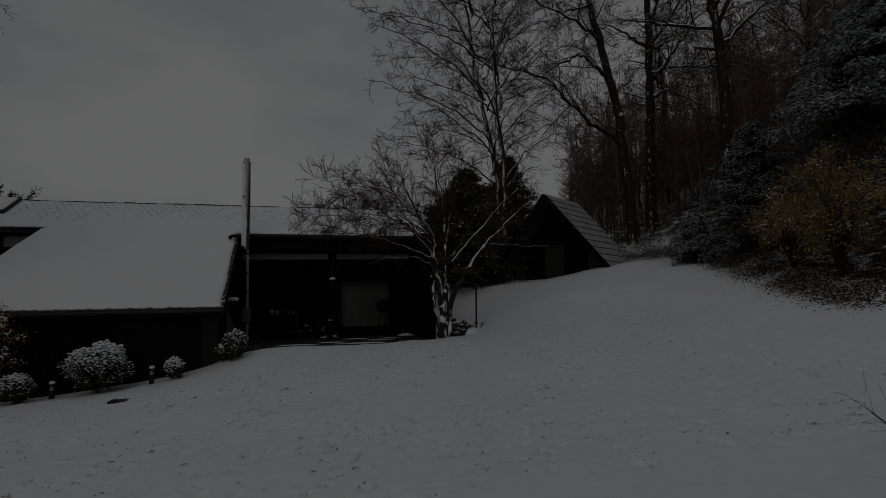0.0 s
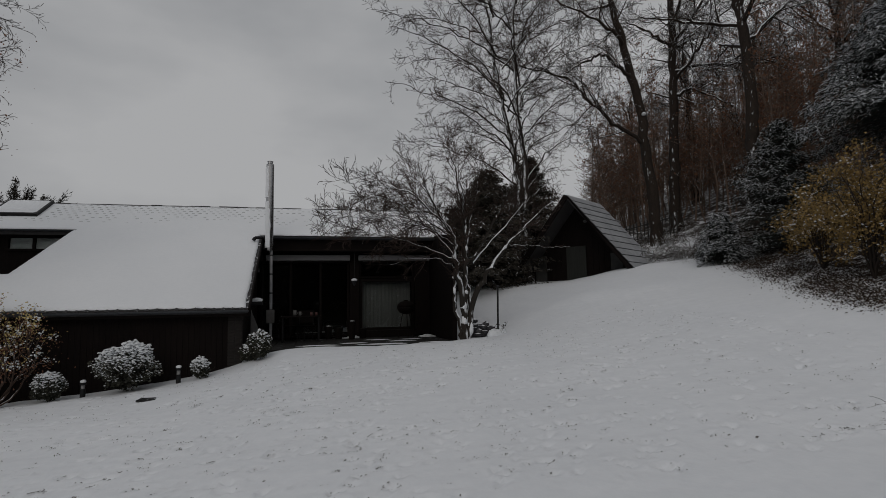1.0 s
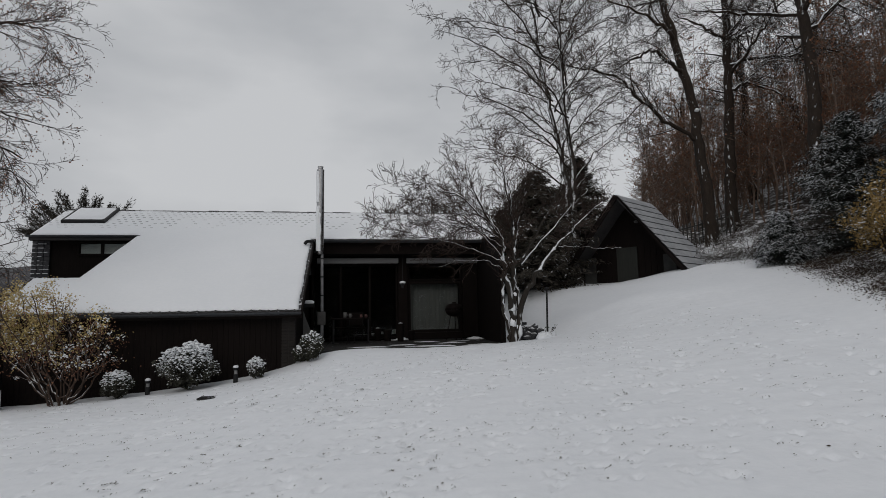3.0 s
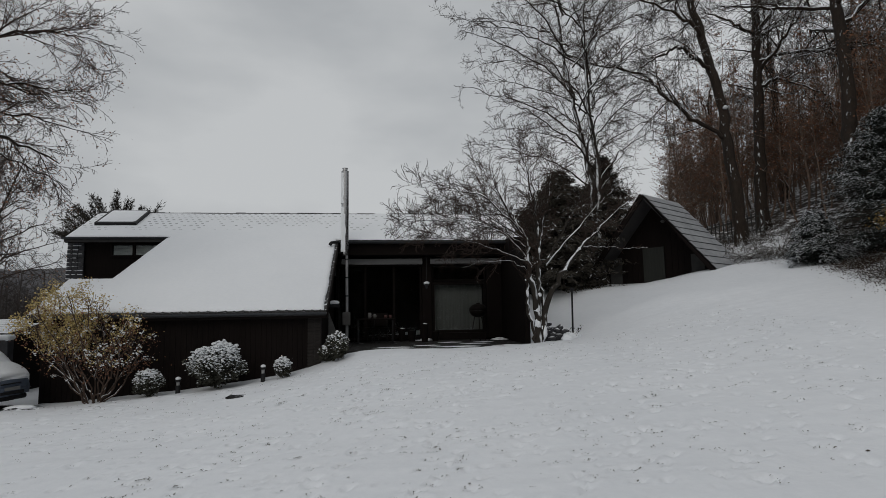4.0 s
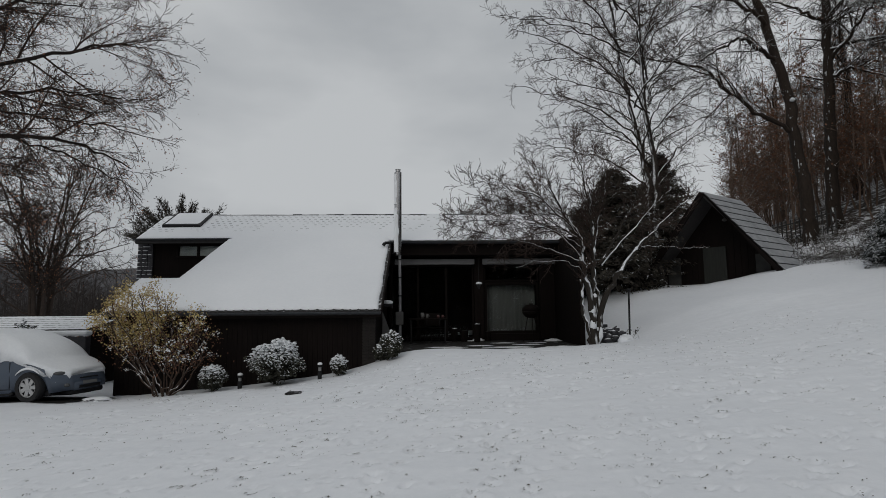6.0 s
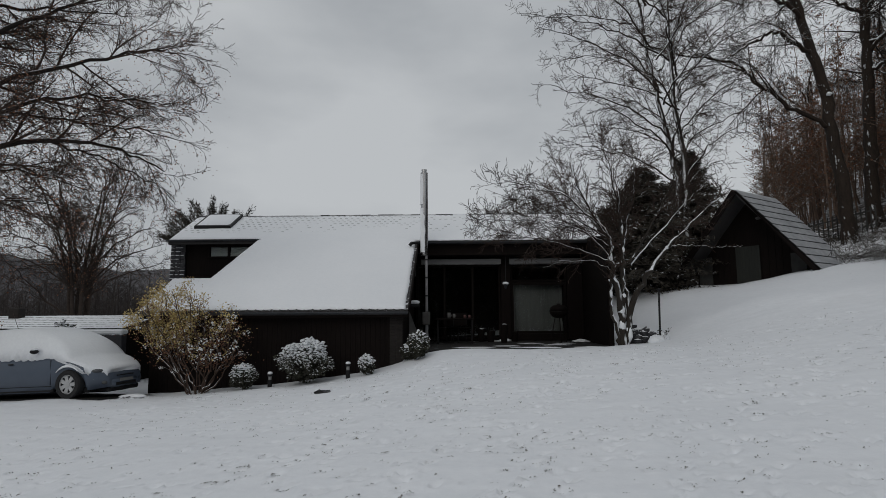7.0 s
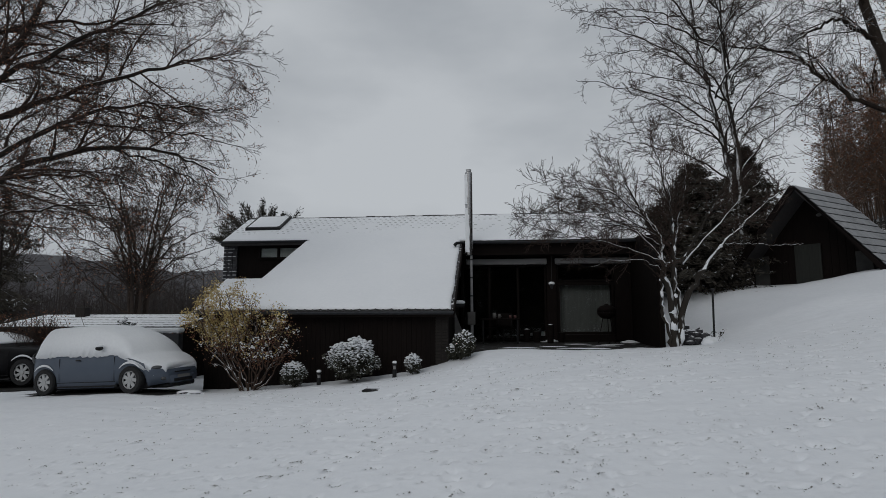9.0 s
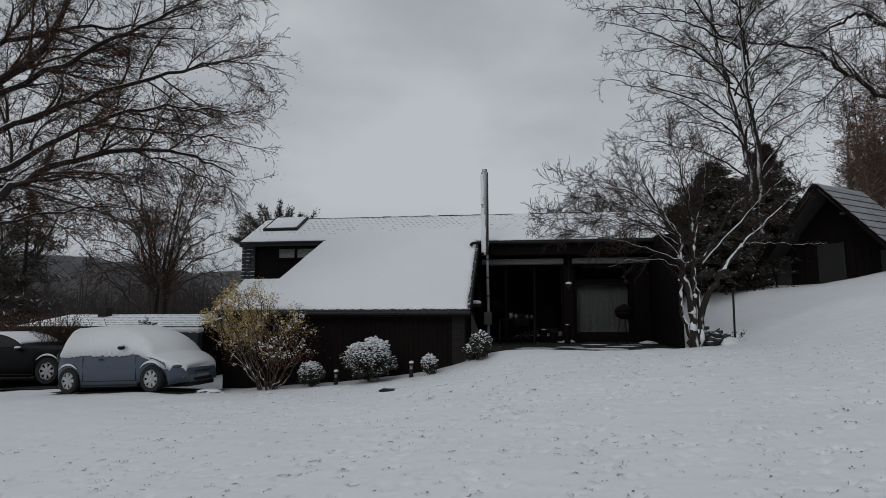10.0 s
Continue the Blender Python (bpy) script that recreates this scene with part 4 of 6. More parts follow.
# ---- trees ----
def tree_thing(name, base, tree, label, category="tree", material=M_BARK, leaves=None, group="", twigs=None):
    t = thing(name, base, label, category, group)
    for i, (pts, radii) in enumerate(tree.chains):
        name = "trunk" if i == 0 or radii[0] > 0.17 else "limb"
        part(name, chain_mesh(name, pts, radii, 12 if radii[0] > 0.1 else 7, i), material, t)
    tagged(part("crown", segments_mesh("crown", tree.segs), twigs or material, t), kind="stuff")
    if leaves is not None:
        tagged(part("leaves", leaves[0], leaves[1], t), kind="stuff")
    return t


def some_leaves(tree, n, size, seed, zmax=99.0, spread=0.08):
    rg = np.random.default_rng(seed)
    tips = np.array([tuple(p) for p in tree.tips if p.z < zmax])
    c = tips[rg.integers(0, len(tips), n)] + rg.normal(size=(n, 3)) * spread
    return leaf_mesh("leaves", c, size, rg)


# small many-stemmed tree at the terrace corner
gz = ground_at(4.35, 14.0)
maple = Tree(11, [level(1.15, 0.014, 5.0, 38, 0.06, -0.005, 0.13, 0.1, 0.0, 0.5, 0.4), level(0.7, 0.009, 8.0, 38, 0.09, 0.02, 0.09, 0.05, 0.02, 0.5, 0.4), level(0.27, 0.006, 11.0, 40, 0.12, 0.03, 0.06, 0.05, 0.0, 0.4, 0.4)], 0.0054)
# stems
maple.limb([(4.28, 14.0, gz - 0.1), (4.20, 13.9, 1.9), (3.99, 13.8, 2.82), (3.96, 13.8, 3.5), (3.53, 13.8, 4.2), (3.2, 13.75, 4.9)], 0.095, 0.010, 0, 0.45)
maple.limb([(4.32, 14.0, gz - 0.1), (4.55, 13.9, 2.01), (4.95, 13.8, 2.70), (5.43, 13.8, 3.31), (5.98, 13.8, 3.84), (6.78, 13.8, 4.53)], 0.085, 0.010, 0, 0.62)
maple.limb([(4.24, 14.02, gz - 0.1), (4.27, 13.95, 1.88), (4.28, 13.85, 2.81), (4.29, 13.8, 3.49), (4.26, 13.8, 4.32), (4.2, 13.8, 5.1)], 0.075, 0.010, 0, 0.45)
maple.limb([(4.2, 14.0, gz - 0.1), (4.06, 13.95, 1.5), (3.99, 13.9, 2.1), (4.05, 13.85, 2.75)], 0.055, 0.03, 0, 0.8)
maple.limb([(4.36, 14.0, gz - 0.1), (4.42, 14.0, 1.6), (4.36, 13.95, 2.3), (4.25, 13.9, 2.95)], 0.06, 0.03, 0, 0.8)
# low, almost level boughs reaching over the terrace
maple.limb([(3.99, 13.8, 3.0), (3.38, 13.6, 3.60), (2.58, 13.5, 3.84), (1.5, 13.4, 3.93), (0.6, 13.3, 3.86)], 0.026, 0.004, 0, 0.15)
maple.limb([(4.0, 13.8, 2.9), (3.23, 13.9, 3.25), (2.3, 14.0, 3.52), (1.5, 14.0, 3.67), (0.75, 14.0, 3.58)], 0.022, 0.004, 0, 0.15)
maple.limb([(4.01, 13.8, 2.7), (3.48, 13.7, 2.93), (2.82, 13.6, 2.94), (2.28, 13.6, 2.78)], 0.012, 0.004, 2, 0.3)
# boughs in tiers above them
maple.limb([(3.95, 13.8, 3.5), (3.13, 13.9, 4.07), (2.34, 14.0, 4.48), (1.55, 14.1, 4.60)], 0.024, 0.004, 0, 0.15)
maple.limb([(3.93, 13.8, 3.6), (3.01, 13.6, 4.46), (2.22, 13.5, 4.74), (1.67, 13.4, 4.82), (1.15, 13.4, 4.74)], 0.026, 0.004, 0, 0.15)
maple.limb([(4.0, 13.8, 3.5), (3.5, 14.2, 4.55), (3.1, 14.5, 5.2), (2.7, 14.7, 5.5)], 0.026, 0.005, 0, 0.15)
maple.limb([(4.28, 13.8, 3.49), (4.08, 13.5, 4.6), (3.86, 13.3, 5.4), (3.62, 13.2, 6.0)], 0.026, 0.005, 0, 0.15)
maple.limb([(4.28, 13.85, 3.2), (4.6, 14.0, 4.4), (4.78, 14.2, 5.3), (4.76, 14.3, 6.0)], 0.026, 0.005, 0, 0.2)
maple.limb([(4.45, 13.8, 2.9), (5.05, 13.6, 4.0), (5.45, 13.5, 4.75), (5.6, 13.4, 5.4)], 0.03, 0.005, 0, 0.3)
maple.limb([(4.5, 13.85, 2.85), (5.4, 14.1, 3.8), (6.1, 14.2, 4.5), (6.6, 14.3, 4.95)], 0.028, 0.005, 0, 0.3)
maple.limb([(5.43, 13.8, 3.31), (5.9, 13.9, 3.33), (6.7, 14.0, 3.30), (7.4, 14.1, 3.33)], 0.010, 0.004, 2, 0.4)
maple.limb([(4.0, 13.8, 3.3), (3.4, 14.5, 3.9), (2.8, 15.0, 4.3), (2.2, 15.4, 4.5)], 0.02, 0.004, 0, 0.2)
maple_tree = tree_thing("maple", (4.35, 14.0, gz), maple, "bare many-stemmed tree with snow along its branches", material=M_BARK_SNOWY, twigs=M_TWIG)

g = Geo()
rm = random.Random(4)
for pts, radii in maple.chains:
    for i in range(2, len(pts) - 2):
        if rm.random() < 0.12 and radii[i] > 0.02:
            g.blob(tuple(pts[i] + Vector((0.2, -0.4, 0.75)) * radii[i]), radii[i] * 1.1, radii[i] * 0.9, radii[i] * rm.uniform(1.2, 3.0), 0.2, 1, i)
tagged(part("snow", g, M_CLUMP, maple_tree, "snow lodged in the forks", True), kind="stuff")

# tall two-stemmed tree behind
gz = ground_at(10.0, 24.2)
tall = Tree(21, [level(2.4, 0.03, 0.8, 50, 0.05, 0.03, 0.4, 0.1, 0.0, 0.0, 0.4), level(1.7, 0.018, 2.5, 46, 0.09, 0.02, 0.28, 0.1, 0.0, 0.1, 0.6), level(0.75, 0.011, 5.0, 46, 0.13, 0.02, 0.15, 0.1, 0.0, 0.1, 0.6), level(0.28, 0.008, 6.5, 48, 0.16, 0.02, 0.09)], 0.0078)
tall.limb([(10.0, 24.2, gz - 0.2), (9.95, 24.1, 7.5), (9.45, 24.3, 10.7), (9.0, 24.4, 14.0), (8.5, 24.4, 18.5)], 0.15, 0.03, 0, 0.2, 0.04)
tall.limb([(10.2, 24.2, gz - 0.2), (10.3, 24.1, 7.5), (10.0, 24.0, 11.0), (9.9, 24.0, 15.0), (10.3, 24.0, 19.0)], 0.15, 0.03, 0, 0.2, 0.04)
for k in range(44):
    z = 7.0 + 0.26 * k
    a = k * 2.4 + 0.5
    reach = 5.9 * math.sin(math.pi * (0.26 + 0.60 * k / 44)) * (0.8 + 0.3 * ((k * 5) % 7) / 7)
    f = min(1.0, (z - 7.5) / 11.0)
    x0 = (9.95 - 1.3 * f) if k % 2 else (10.3 - 0.2 * f)
    c, s_ = math.cos(a), math.sin(a)
    c = math.copysign(abs(c) ** 0.6, c) * (1.2 if c < 0 else 0.8)
    tall.limb([(x0, 24.15, z), (x0 + 0.30 * reach * c, 24.15 + 0.22 * reach * s_, z + 0.26 * reach), (x0 + 0.68 * reach * c, 24.15 + 0.48 * reach * s_, z + 0.42 * reach), (x0 + reach * c, 24.15 + 0.7 * reach * s_, z + 0.48 * reach)], 0.045, 0.008, 1, 0.12, 0.05)
tree_thing("tall_bare_tree", (10.0, 24.2, gz), tall, "tall bare two-stemmed tree behind the garden", material=M_BARK_SIDE, twigs=M_TWIG)

# three big beeches on the bank
leaning_beech = None
LEAN1 = [(16.01, 23.08, 6.72), (15.82, 23.22, 10.31), (15.44, 23.46, 13.21), (15.05, 23.71, 15.63), (14.59, 23.99, 18.13)]
LEAN2 = [(18.2, 23.98, 8.37), (18.33, 23.88, 11.83), (18.41, 23.81, 14.77), (18.45, 23.79, 17.18), (18.51, 23.74, 19.63)]
LEAN3 = [(18.12, 18.82, 7.06), (18.19, 18.76, 9.39), (18.15, 18.79, 12.79), (18.01, 18.93, 14.34), (17.87, 19.05, 16.18)]
BEECH = [level(6.0, 0.11, 0.62, 60, 0.08, 0.03, 0.5, 0.1), level(2.9, 0.036, 2.1, 46, 0.10, -0.01, 0.35), level(1.5, 0.014, 3.6, 46, 0.10, -0.06, 0.18), level(0.6, 0.009, 5.4, 42, 0.12, -0.05, 0.11)]
for seed, x, y, lean, r, limbs in (
        (31, 16.1, 23.0, LEAN1, 0.29, [[(15.85, 23.2, 9.4), (14.4, 23.2, 10.2), (13.35, 23.55, 11.28), (12.59, 23.96, 12.52), (12.0, 24.2, 12.85), (10.54, 24.9, 13.5), (9.0, 25.4, 14.2)],
                                        [(15.5, 23.4, 12.6), (14.12, 23.3, 13.7), (13.6, 23.5, 13.7), (12.9, 23.8, 13.3), (12.2, 24.1, 12.9)],
                                        [(15.3, 23.5, 14.3), (14.2, 23.3, 15.1), (12.86, 23.8, 16.1), (11.0, 24.4, 17.5)]]),
        (32, 18.1, 24.0, LEAN2, 0.28, [[(18.35, 23.8, 12.9), (18.9, 23.0, 13.9), (19.5, 22.4, 15.0), (20.4, 21.6, 16.4)], [(18.4, 23.8, 14.8), (17.2, 23.7, 15.3), (16.1, 24.2, 16.1)],
                                        [(18.4, 23.8, 13.5), (19.3, 22.6, 13.4), (20.4, 21.3, 13.0), (21.4, 20.2, 12.7)], [(18.3, 23.8, 12.2), (19.0, 22.9, 12.2), (20.0, 21.8, 11.0)]]),
        (33, 18.2, 18.7, LEAN3, 0.31, [[(18.1, 18.8, 13.4), (16.6, 20.0, 13.9), (14.6, 20.8, 14.4)], [(18.1, 18.8, 12.5), (19.6, 18.2, 14.0), (21.0, 17.5, 15.0)]])):
    dx, dy = (0.22, -0.15) if seed == 31 else (0.08, -0.05)
    x, y = x + dx, y + dy
    gz = ground_at(x, y)
    t = Tree(seed, BEECH, 0.0085)
    lean, limbs = [(a + dx, b + dy, c) for a, b, c in lean], [[(a + dx, b + dy, c) for a, b, c in l] for l in limbs]
    pts = [(x, y, gz - 0.3)] + lean
    t.limb(pts, r, r * 0.45, 0, 0.55, 0.03)
    for l in limbs:
        t.limb(l, 0.10, 0.03, 1, 0.1, 0.05)
    lv = (some_leaves(t, 900, 0.03, seed), M_LEAF_BROWN)
    beech = tree_thing("beech", (x, y, gz), t, "large bare beech with a dark trunk on the bank", material=M_TRUNK, leaves=lv, group="beeches on the bank")
    leaning_beech = beech if seed == 31 else leaning_beech
# (a lump of snow sits on the scar of the leaning trunk)
part("snow_lump", Geo().blob((15.94, 22.79, 10.75), 0.11, 0.09, 0.09, 0.2, 2, 7), M_CLUMP, leaning_beech, "lump of snow on a branch scar", True)
# more of the same kind higher up the slope
for x, y, turn, k in ((23.5, 29, 70, 0.8), (27, 22, 200, 0.75), (30, 30, 310, 0.8), (24.5, 16.5, 160, 0.7), (34, 24, 20, 0.8), (27, 41, 250, 0.9)):
    c = copy_thing(beech, pose(x, y, ground_at(x, y), 0, 0, turn) @ Matrix.Diagonal((k, k, k, 1)))
    tagged(c, "bare beech higher up the wooded slope", group="beeches on the slope")

# big beech beside the drive, reaching over it
gz = ground_at(-13.0, 9.3)
L = Tree(41, [level(2.4, 0.036, 2.6, 40, 0.06, 0.0, 0.28, 0.05, 0.0, 0.4, 0.5), level(1.2, 0.014, 4.5, 36, 0.08, -0.01, 0.18, 0.05, 0.0, 0.4, 0.5), level(0.58, 0.008, 7.6, 38, 0.11, -0.03, 0.12, 0.05, 0.0, 0.3, 0.5), level(0.2, 0.005, 9.5, 40, 0.14, 0.0, 0.07)], 0.0052)
L.limb([(-13.0, 9.3, gz - 0.3), (-12.9, 9.4, 2.5), (-12.6, 9.6, 5.0), (-12.0, 10.0, 8.5), (-11.2, 10.6, 12.0)], 0.42, 0.12, 0, 0.5)
L.limb([(-12.85, 9.4, 2.6), (-11.3, 10.2, 3.75), (-10.2, 11.0, 4.95), (-8.9, 12.0, 5.6), (-7.8, 12.8, 5.6), (-7.0, 13.3, 5.2)], 0.115, 0.012, 0, 0.25, 0.03)
L.limb([(-12.8, 9.45, 3.2), (-11.0, 10.3, 4.6), (-9.6, 11.6, 6.2), (-8.3, 12.7, 6.9), (-7.1, 13.3, 6.6)], 0.09, 0.010, 0, 0.25, 0.03)
L.limb([(-12.7, 9.5, 4.4), (-11.2, 10.2, 5.4), (-9.8, 11.4, 6.7), (-8.3, 12.7, 7.9), (-7.2, 13.2, 8.3), (-6.7, 13.5, 8.2)], 0.085, 0.009, 0, 0.25, 0.03)
L.limb([(-12.5, 9.6, 5.0), (-10.9, 10.4, 6.5), (-9.4, 11.7, 8.3), (-8.2, 12.5, 9.5), (-7.2, 13.0, 10.2)], 0.085, 0.010, 0, 0.25, 0.03)
L.limb([(-12.4, 9.8, 5.8), (-10.6, 10.6, 7.2), (-10.2, 11.0, 8.6), (-9.8, 11.3, 10.5)], 0.11, 0.025, 0, 0.2, 0.03)
L.limb([(-12.2, 9.9, 6.8), (-11.0, 11.4, 8.4), (-10.0, 13.0, 9.3), (-8.6, 14.2, 9.8)], 0.075, 0.010, 0, 0.2, 0.03)
L.limb([(-12.6, 9.5, 3.6), (-11.6, 11.2, 4.6), (-10.8, 13.0, 5.2), (-9.6, 14.6, 5.0)], 0.065, 0.009, 0, 0.2, 0.03)
L.limb([(-12.9, 9.4, 3.0), (-11.3, 10.6, 3.6), (-10.2, 11.9, 4.2), (-9.2, 13.0, 4.3)], 0.06, 0.008, 0, 0.3, 0.03)
L.limb([(-9.6, 11.6, 6.1), (-8.4, 12.6, 6.2), (-7.2, 13.0, 6.1), (-6.3, 13.2, 5.85)], 0.035, 0.008, 1, 0.1, 0.03)
L.limb([(-8.9, 12.0, 5.55), (-8.1, 12.8, 5.35), (-7.3, 13.3, 4.9), (-6.8, 13.5, 4.4)], 0.03, 0.007, 1, 0.1, 0.03)
L.limb([(-8.3, 12.7, 6.85), (-7.5, 13.0, 6.9), (-6.8, 13.0, 6.75), (-6.3, 13.1, 6.5)], 0.03, 0.007, 1, 0.1, 0.03)
tree_thing("beech", (-13.0, 9.3, gz), L, "wide bare beech with fine drooping twigs beside the drive", material=M_BARK_LIMB, twigs=M_TWIG,
           leaves=(some_leaves(L, 14000, 0.024, 4, 8.6, 0.14), M_LEAF_BROWN))

# many-stemmed tree beyond the outbuilding
MID = [level(3.7, 0.06, 1.25, 44, 0.06, 0.045, 0.45, 0.15), level(1.8, 0.024, 2.6, 42, 0.10, 0.01, 0.3), level(0.85, 0.013, 4.5, 44, 0.13, -0.02, 0.2), level(0.30, 0.013, 4.0, 44, 0.15, 0.0, 0.14)]
gz = ground_at(-22.2, 33.0)
t = Tree(51, MID, 0.012)
for k in range(6):
    a = k * 1.047 + 0.3
    c, s_ = math.cos(a), math.sin(a)
    t.limb([(-22.2 + 0.35 * c, 33 + 0.35 * s_, gz - 0.3), (-22.2 + 0.45 * c, 33 + 0.5 * s_, 2.4), (-22.3 + 1.2 * c, 33 + 0.9 * s_, 6.2), (-22.5 + 3.0 * c, 33 + 1.6 * s_, 10.9 - 0.5 * (k % 3))], 0.15, 0.02, 0, 0.36, 0.04)
for k in range(8):
    a = k * 3.3 + 0.2
    t.limb([(-22.2, 33, 2.2 + 0.4 * k), (-22.2 + 1.9 * math.cos(a), 33 + 1.6 * math.sin(a), 4.0 + 0.55 * k), (-22.2 + 4.9 * math.cos(a), 33 + 2.6 * math.sin(a), 4.9 + 0.62 * k)], 0.07, 0.015, 1, 0.2, 0.05)
t.limb([(-22.3, 33, 1.6), (-24.0, 32.7, 2.6), (-25.6, 32.5, 4.3), (-26.8, 32.3, 5.2)], 0.07, 0.015, 1, 0.3, 0.05)
tree_thing("bare_tree", (-22.2, 33, gz), t, "bare many-stemmed tree with a few brown leaves", material=M_BARK_FAR, leaves=(some_leaves(t, 4600, 0.042, 6), M_LEAF_BROWN))
t = Tree(52, MID, 0.012)
gz = ground_at(-30, 31)
for k in range(5):
    a = k * 1.2 + 0.4
    t.limb([(-31, 31, gz - 0.3), (-31 + 0.8 * math.cos(a), 31 + 0.8 * math.sin(a), 3.0), (-31 + 2.6 * math.cos(a), 31 + 2.6 * math.sin(a), 8.5)], 0.18, 0.03, 0, 0.3, 0.05)
tree_thing("bare_tree", (-31, 31, gz), t, "bare tree at the edge of the valley", material=M_BARK_FAR)


# ---- conifers ----
def spray_mesh(name, centres, along, size, rng, aspect):
    """Slim leaves whose long axes follow the given directions."""
    n = len(centres)
    u = along + rng.normal(size=(n, 3)) * 0.5
    u /= np.linalg.norm(u, axis=1, keepdims=True) + 1e-9
    w = np.cross(u, rng.normal(size=(n, 3)) * 0.6 + np.array([0, 0, 1.0]))
    w /= np.linalg.norm(w, axis=1, keepdims=True) + 1e-9
    k = (size * rng.uniform(0.6, 1.35, n))[:, None]
    v = np.stack([centres - u * k, centres + w * k * aspect, centres + u * k, centres - w * k * aspect], axis=1).reshape(-1, 3)
    return mesh_arrays(name, v, np.arange(4 * n).reshape(-1, 4))


def conifer(name, x, y, h, spread, seed, frost, label, z0=0.4, n_branch=170, droop=0.35, needle=0.16, fill=1.0, ragged=0.65, green=M_NEEDLE, slim=0.2, taper=0.75):
    rg = np.random.default_rng(seed)
    gz = ground_at(x, y)
    t = thing(name, (x, y, gz), label, "conifer")
    trunk = [((x, y, gz - 0.2 + (h + 0.2) * k / 8), (x, y, gz - 0.2 + (h + 0.2) * (k + 1) / 8), 0.02 + 0.02 * h * (1 - k / 8), 0.02 + 0.02 * h * (1 - (k + 1) / 8)) for k in range(8)]
    cs, ns, fc, fn = [], [], [], []
    for k in range(n_branch):
        u = rg.uniform(0, 1) ** 0.85
        z = gz + z0 + (h - z0) * u
        reach = spread * (1 - u) ** taper * rg.uniform(ragged, 1.8 - ragged) + 0.15
        a = rg.uniform(0, 6.283)
        d = np.array([math.cos(a), math.sin(a), 0])
        side = np.array([-d[1], d[0], 0])
        sag = droop * rg.uniform(0.3, 1.7) - 0.05
        trunk.append(((x, y, z), (x + d[0] * reach, y + d[1] * reach, z - sag * reach * 0.8), 0.025, 0.006))
        # shoots to both sides of the bough, longest near its root, hanging a little
        m = int((30 + 40 * reach) * fill)
        shoots = max(6, int(reach * 9))
        which = rg.integers(0, shoots, m)
        s = 0.12 + 0.88 * (which + rg.uniform(-0.45, 0.45, m)) / shoots
        out = rg.uniform(0, 1, m) ** 0.8
        sgn = np.where(which % 2, 1.0, -1.0)
        lat = sgn * out * (0.34 * reach * (1.08 - s) + 0.10)
        fwd = s * reach + np.abs(lat) * 0.55
        p = np.array([x, y, z]) + d * fwd[:, None] + side * lat[:, None]
        p[:, 2] += -sag * reach * s ** 1.4 - np.abs(lat) * rg.uniform(0.05, 0.6) + 0.12 * s + rg.normal(size=m) * 0.06
        run = d * 0.55 + side * sgn[:, None] + np.array([0, 0, -0.35 - 0.4 * droop])
        cs.append(p)
        ns.append(run)
        pick = (rg.random(m) < frost * 1.9) & (s > 0.58)
        fc.append(p[pick] + np.array([0, 0, 0.025]))
        fn.append(run[pick])
    part("trunk", segments_mesh("trunk", trunk), M_BARK, t)
    tagged(part("needles", spray_mesh("needles", np.concatenate(cs), np.concatenate(ns), needle, rg, slim), green, t), kind="stuff")
    tagged(part("snow", spray_mesh("snow", np.concatenate(fc), np.concatenate(fn), needle * 1.05, rg, slim * 0.85), M_FROST, t, "snow lying on the boughs"), kind="stuff")
    return t


big_spruce = conifer("spruce", 16.4, 10.8, 7.7, 3.7, 61, 0.42, "tall dark spruce with snow on its outer boughs", 2.7, 460, 0.25, 0.066, 2.5, taper=1.15)
conifer("spruce", 14.7, 14.0, 4.0, 1.9, 62, 0.22, "dark spruce with a dusting of snow", 0.1, 240, 0.12, 0.05, 2.7, 0.3)
conifer("spruce", 13.3, 15.2, 1.5, 0.9, 63, 0.42, "low snowy conifer at the edge of the bank", 0.1, 90, 0.25, 0.06, 2.2)
conifer("thuja", 10.9, 25.0, 5.6, 2.3, 64, 0.03, "dark pointed evergreen beside the hut", 0.1, 250, 0.12, 0.09, 1.7, 0.25, M_NEEDLE_DULL, 0.25)
conifer("thuja", 7.9, 22.7, 4.9, 2.7, 65, 0.03, "broad dark evergreen between house and hut", 0.1, 260, 0.1, 0.10, 1.6, 0.25, M_NEEDLE_DULL, 0.25)
conifer("thuja", 6.6, 23.0, 3.4, 1.3, 66, 0.03, "dark evergreen bush behind the bare tree", 0.1, 130, -0.05, 0.10, 1.8, 0.4, M_NEEDLE_DULL, 0.3)
conifer("thuja", 7.7, 21.9, 2.9, 1.4, 67, 0.03, "dark evergreen bush beside the hut", 0.1, 130, -0.05, 0.10, 1.8, 0.4, M_NEEDLE_DULL, 0.3)
conifer("spruce", -27.8, 28.8, 13.5, 4.2, 68, 0.03, "dark spruce at the edge of the valley", 1.5, 115, 0.3, 0.15, 1.0, 0.45, M_NEEDLE_DULL)
conifer("spruce", -33, 27.5, 14.0, 4.6, 69, 0.03, "dark spruce at the edge of the valley", 1.5, 115, 0.3, 0.15, 1.0, 0.45, M_NEEDLE_DULL)
# unseen copy, added on the right to hold back sky light from the lawn
for x, y, turn in ((18.9, 6.2, 80),):
    copy_thing(big_spruce, pose(x, y, ground_at(x, y), 0, 0, turn) @ Matrix.Diagonal((0.85, 0.85, 0.85, 1)))
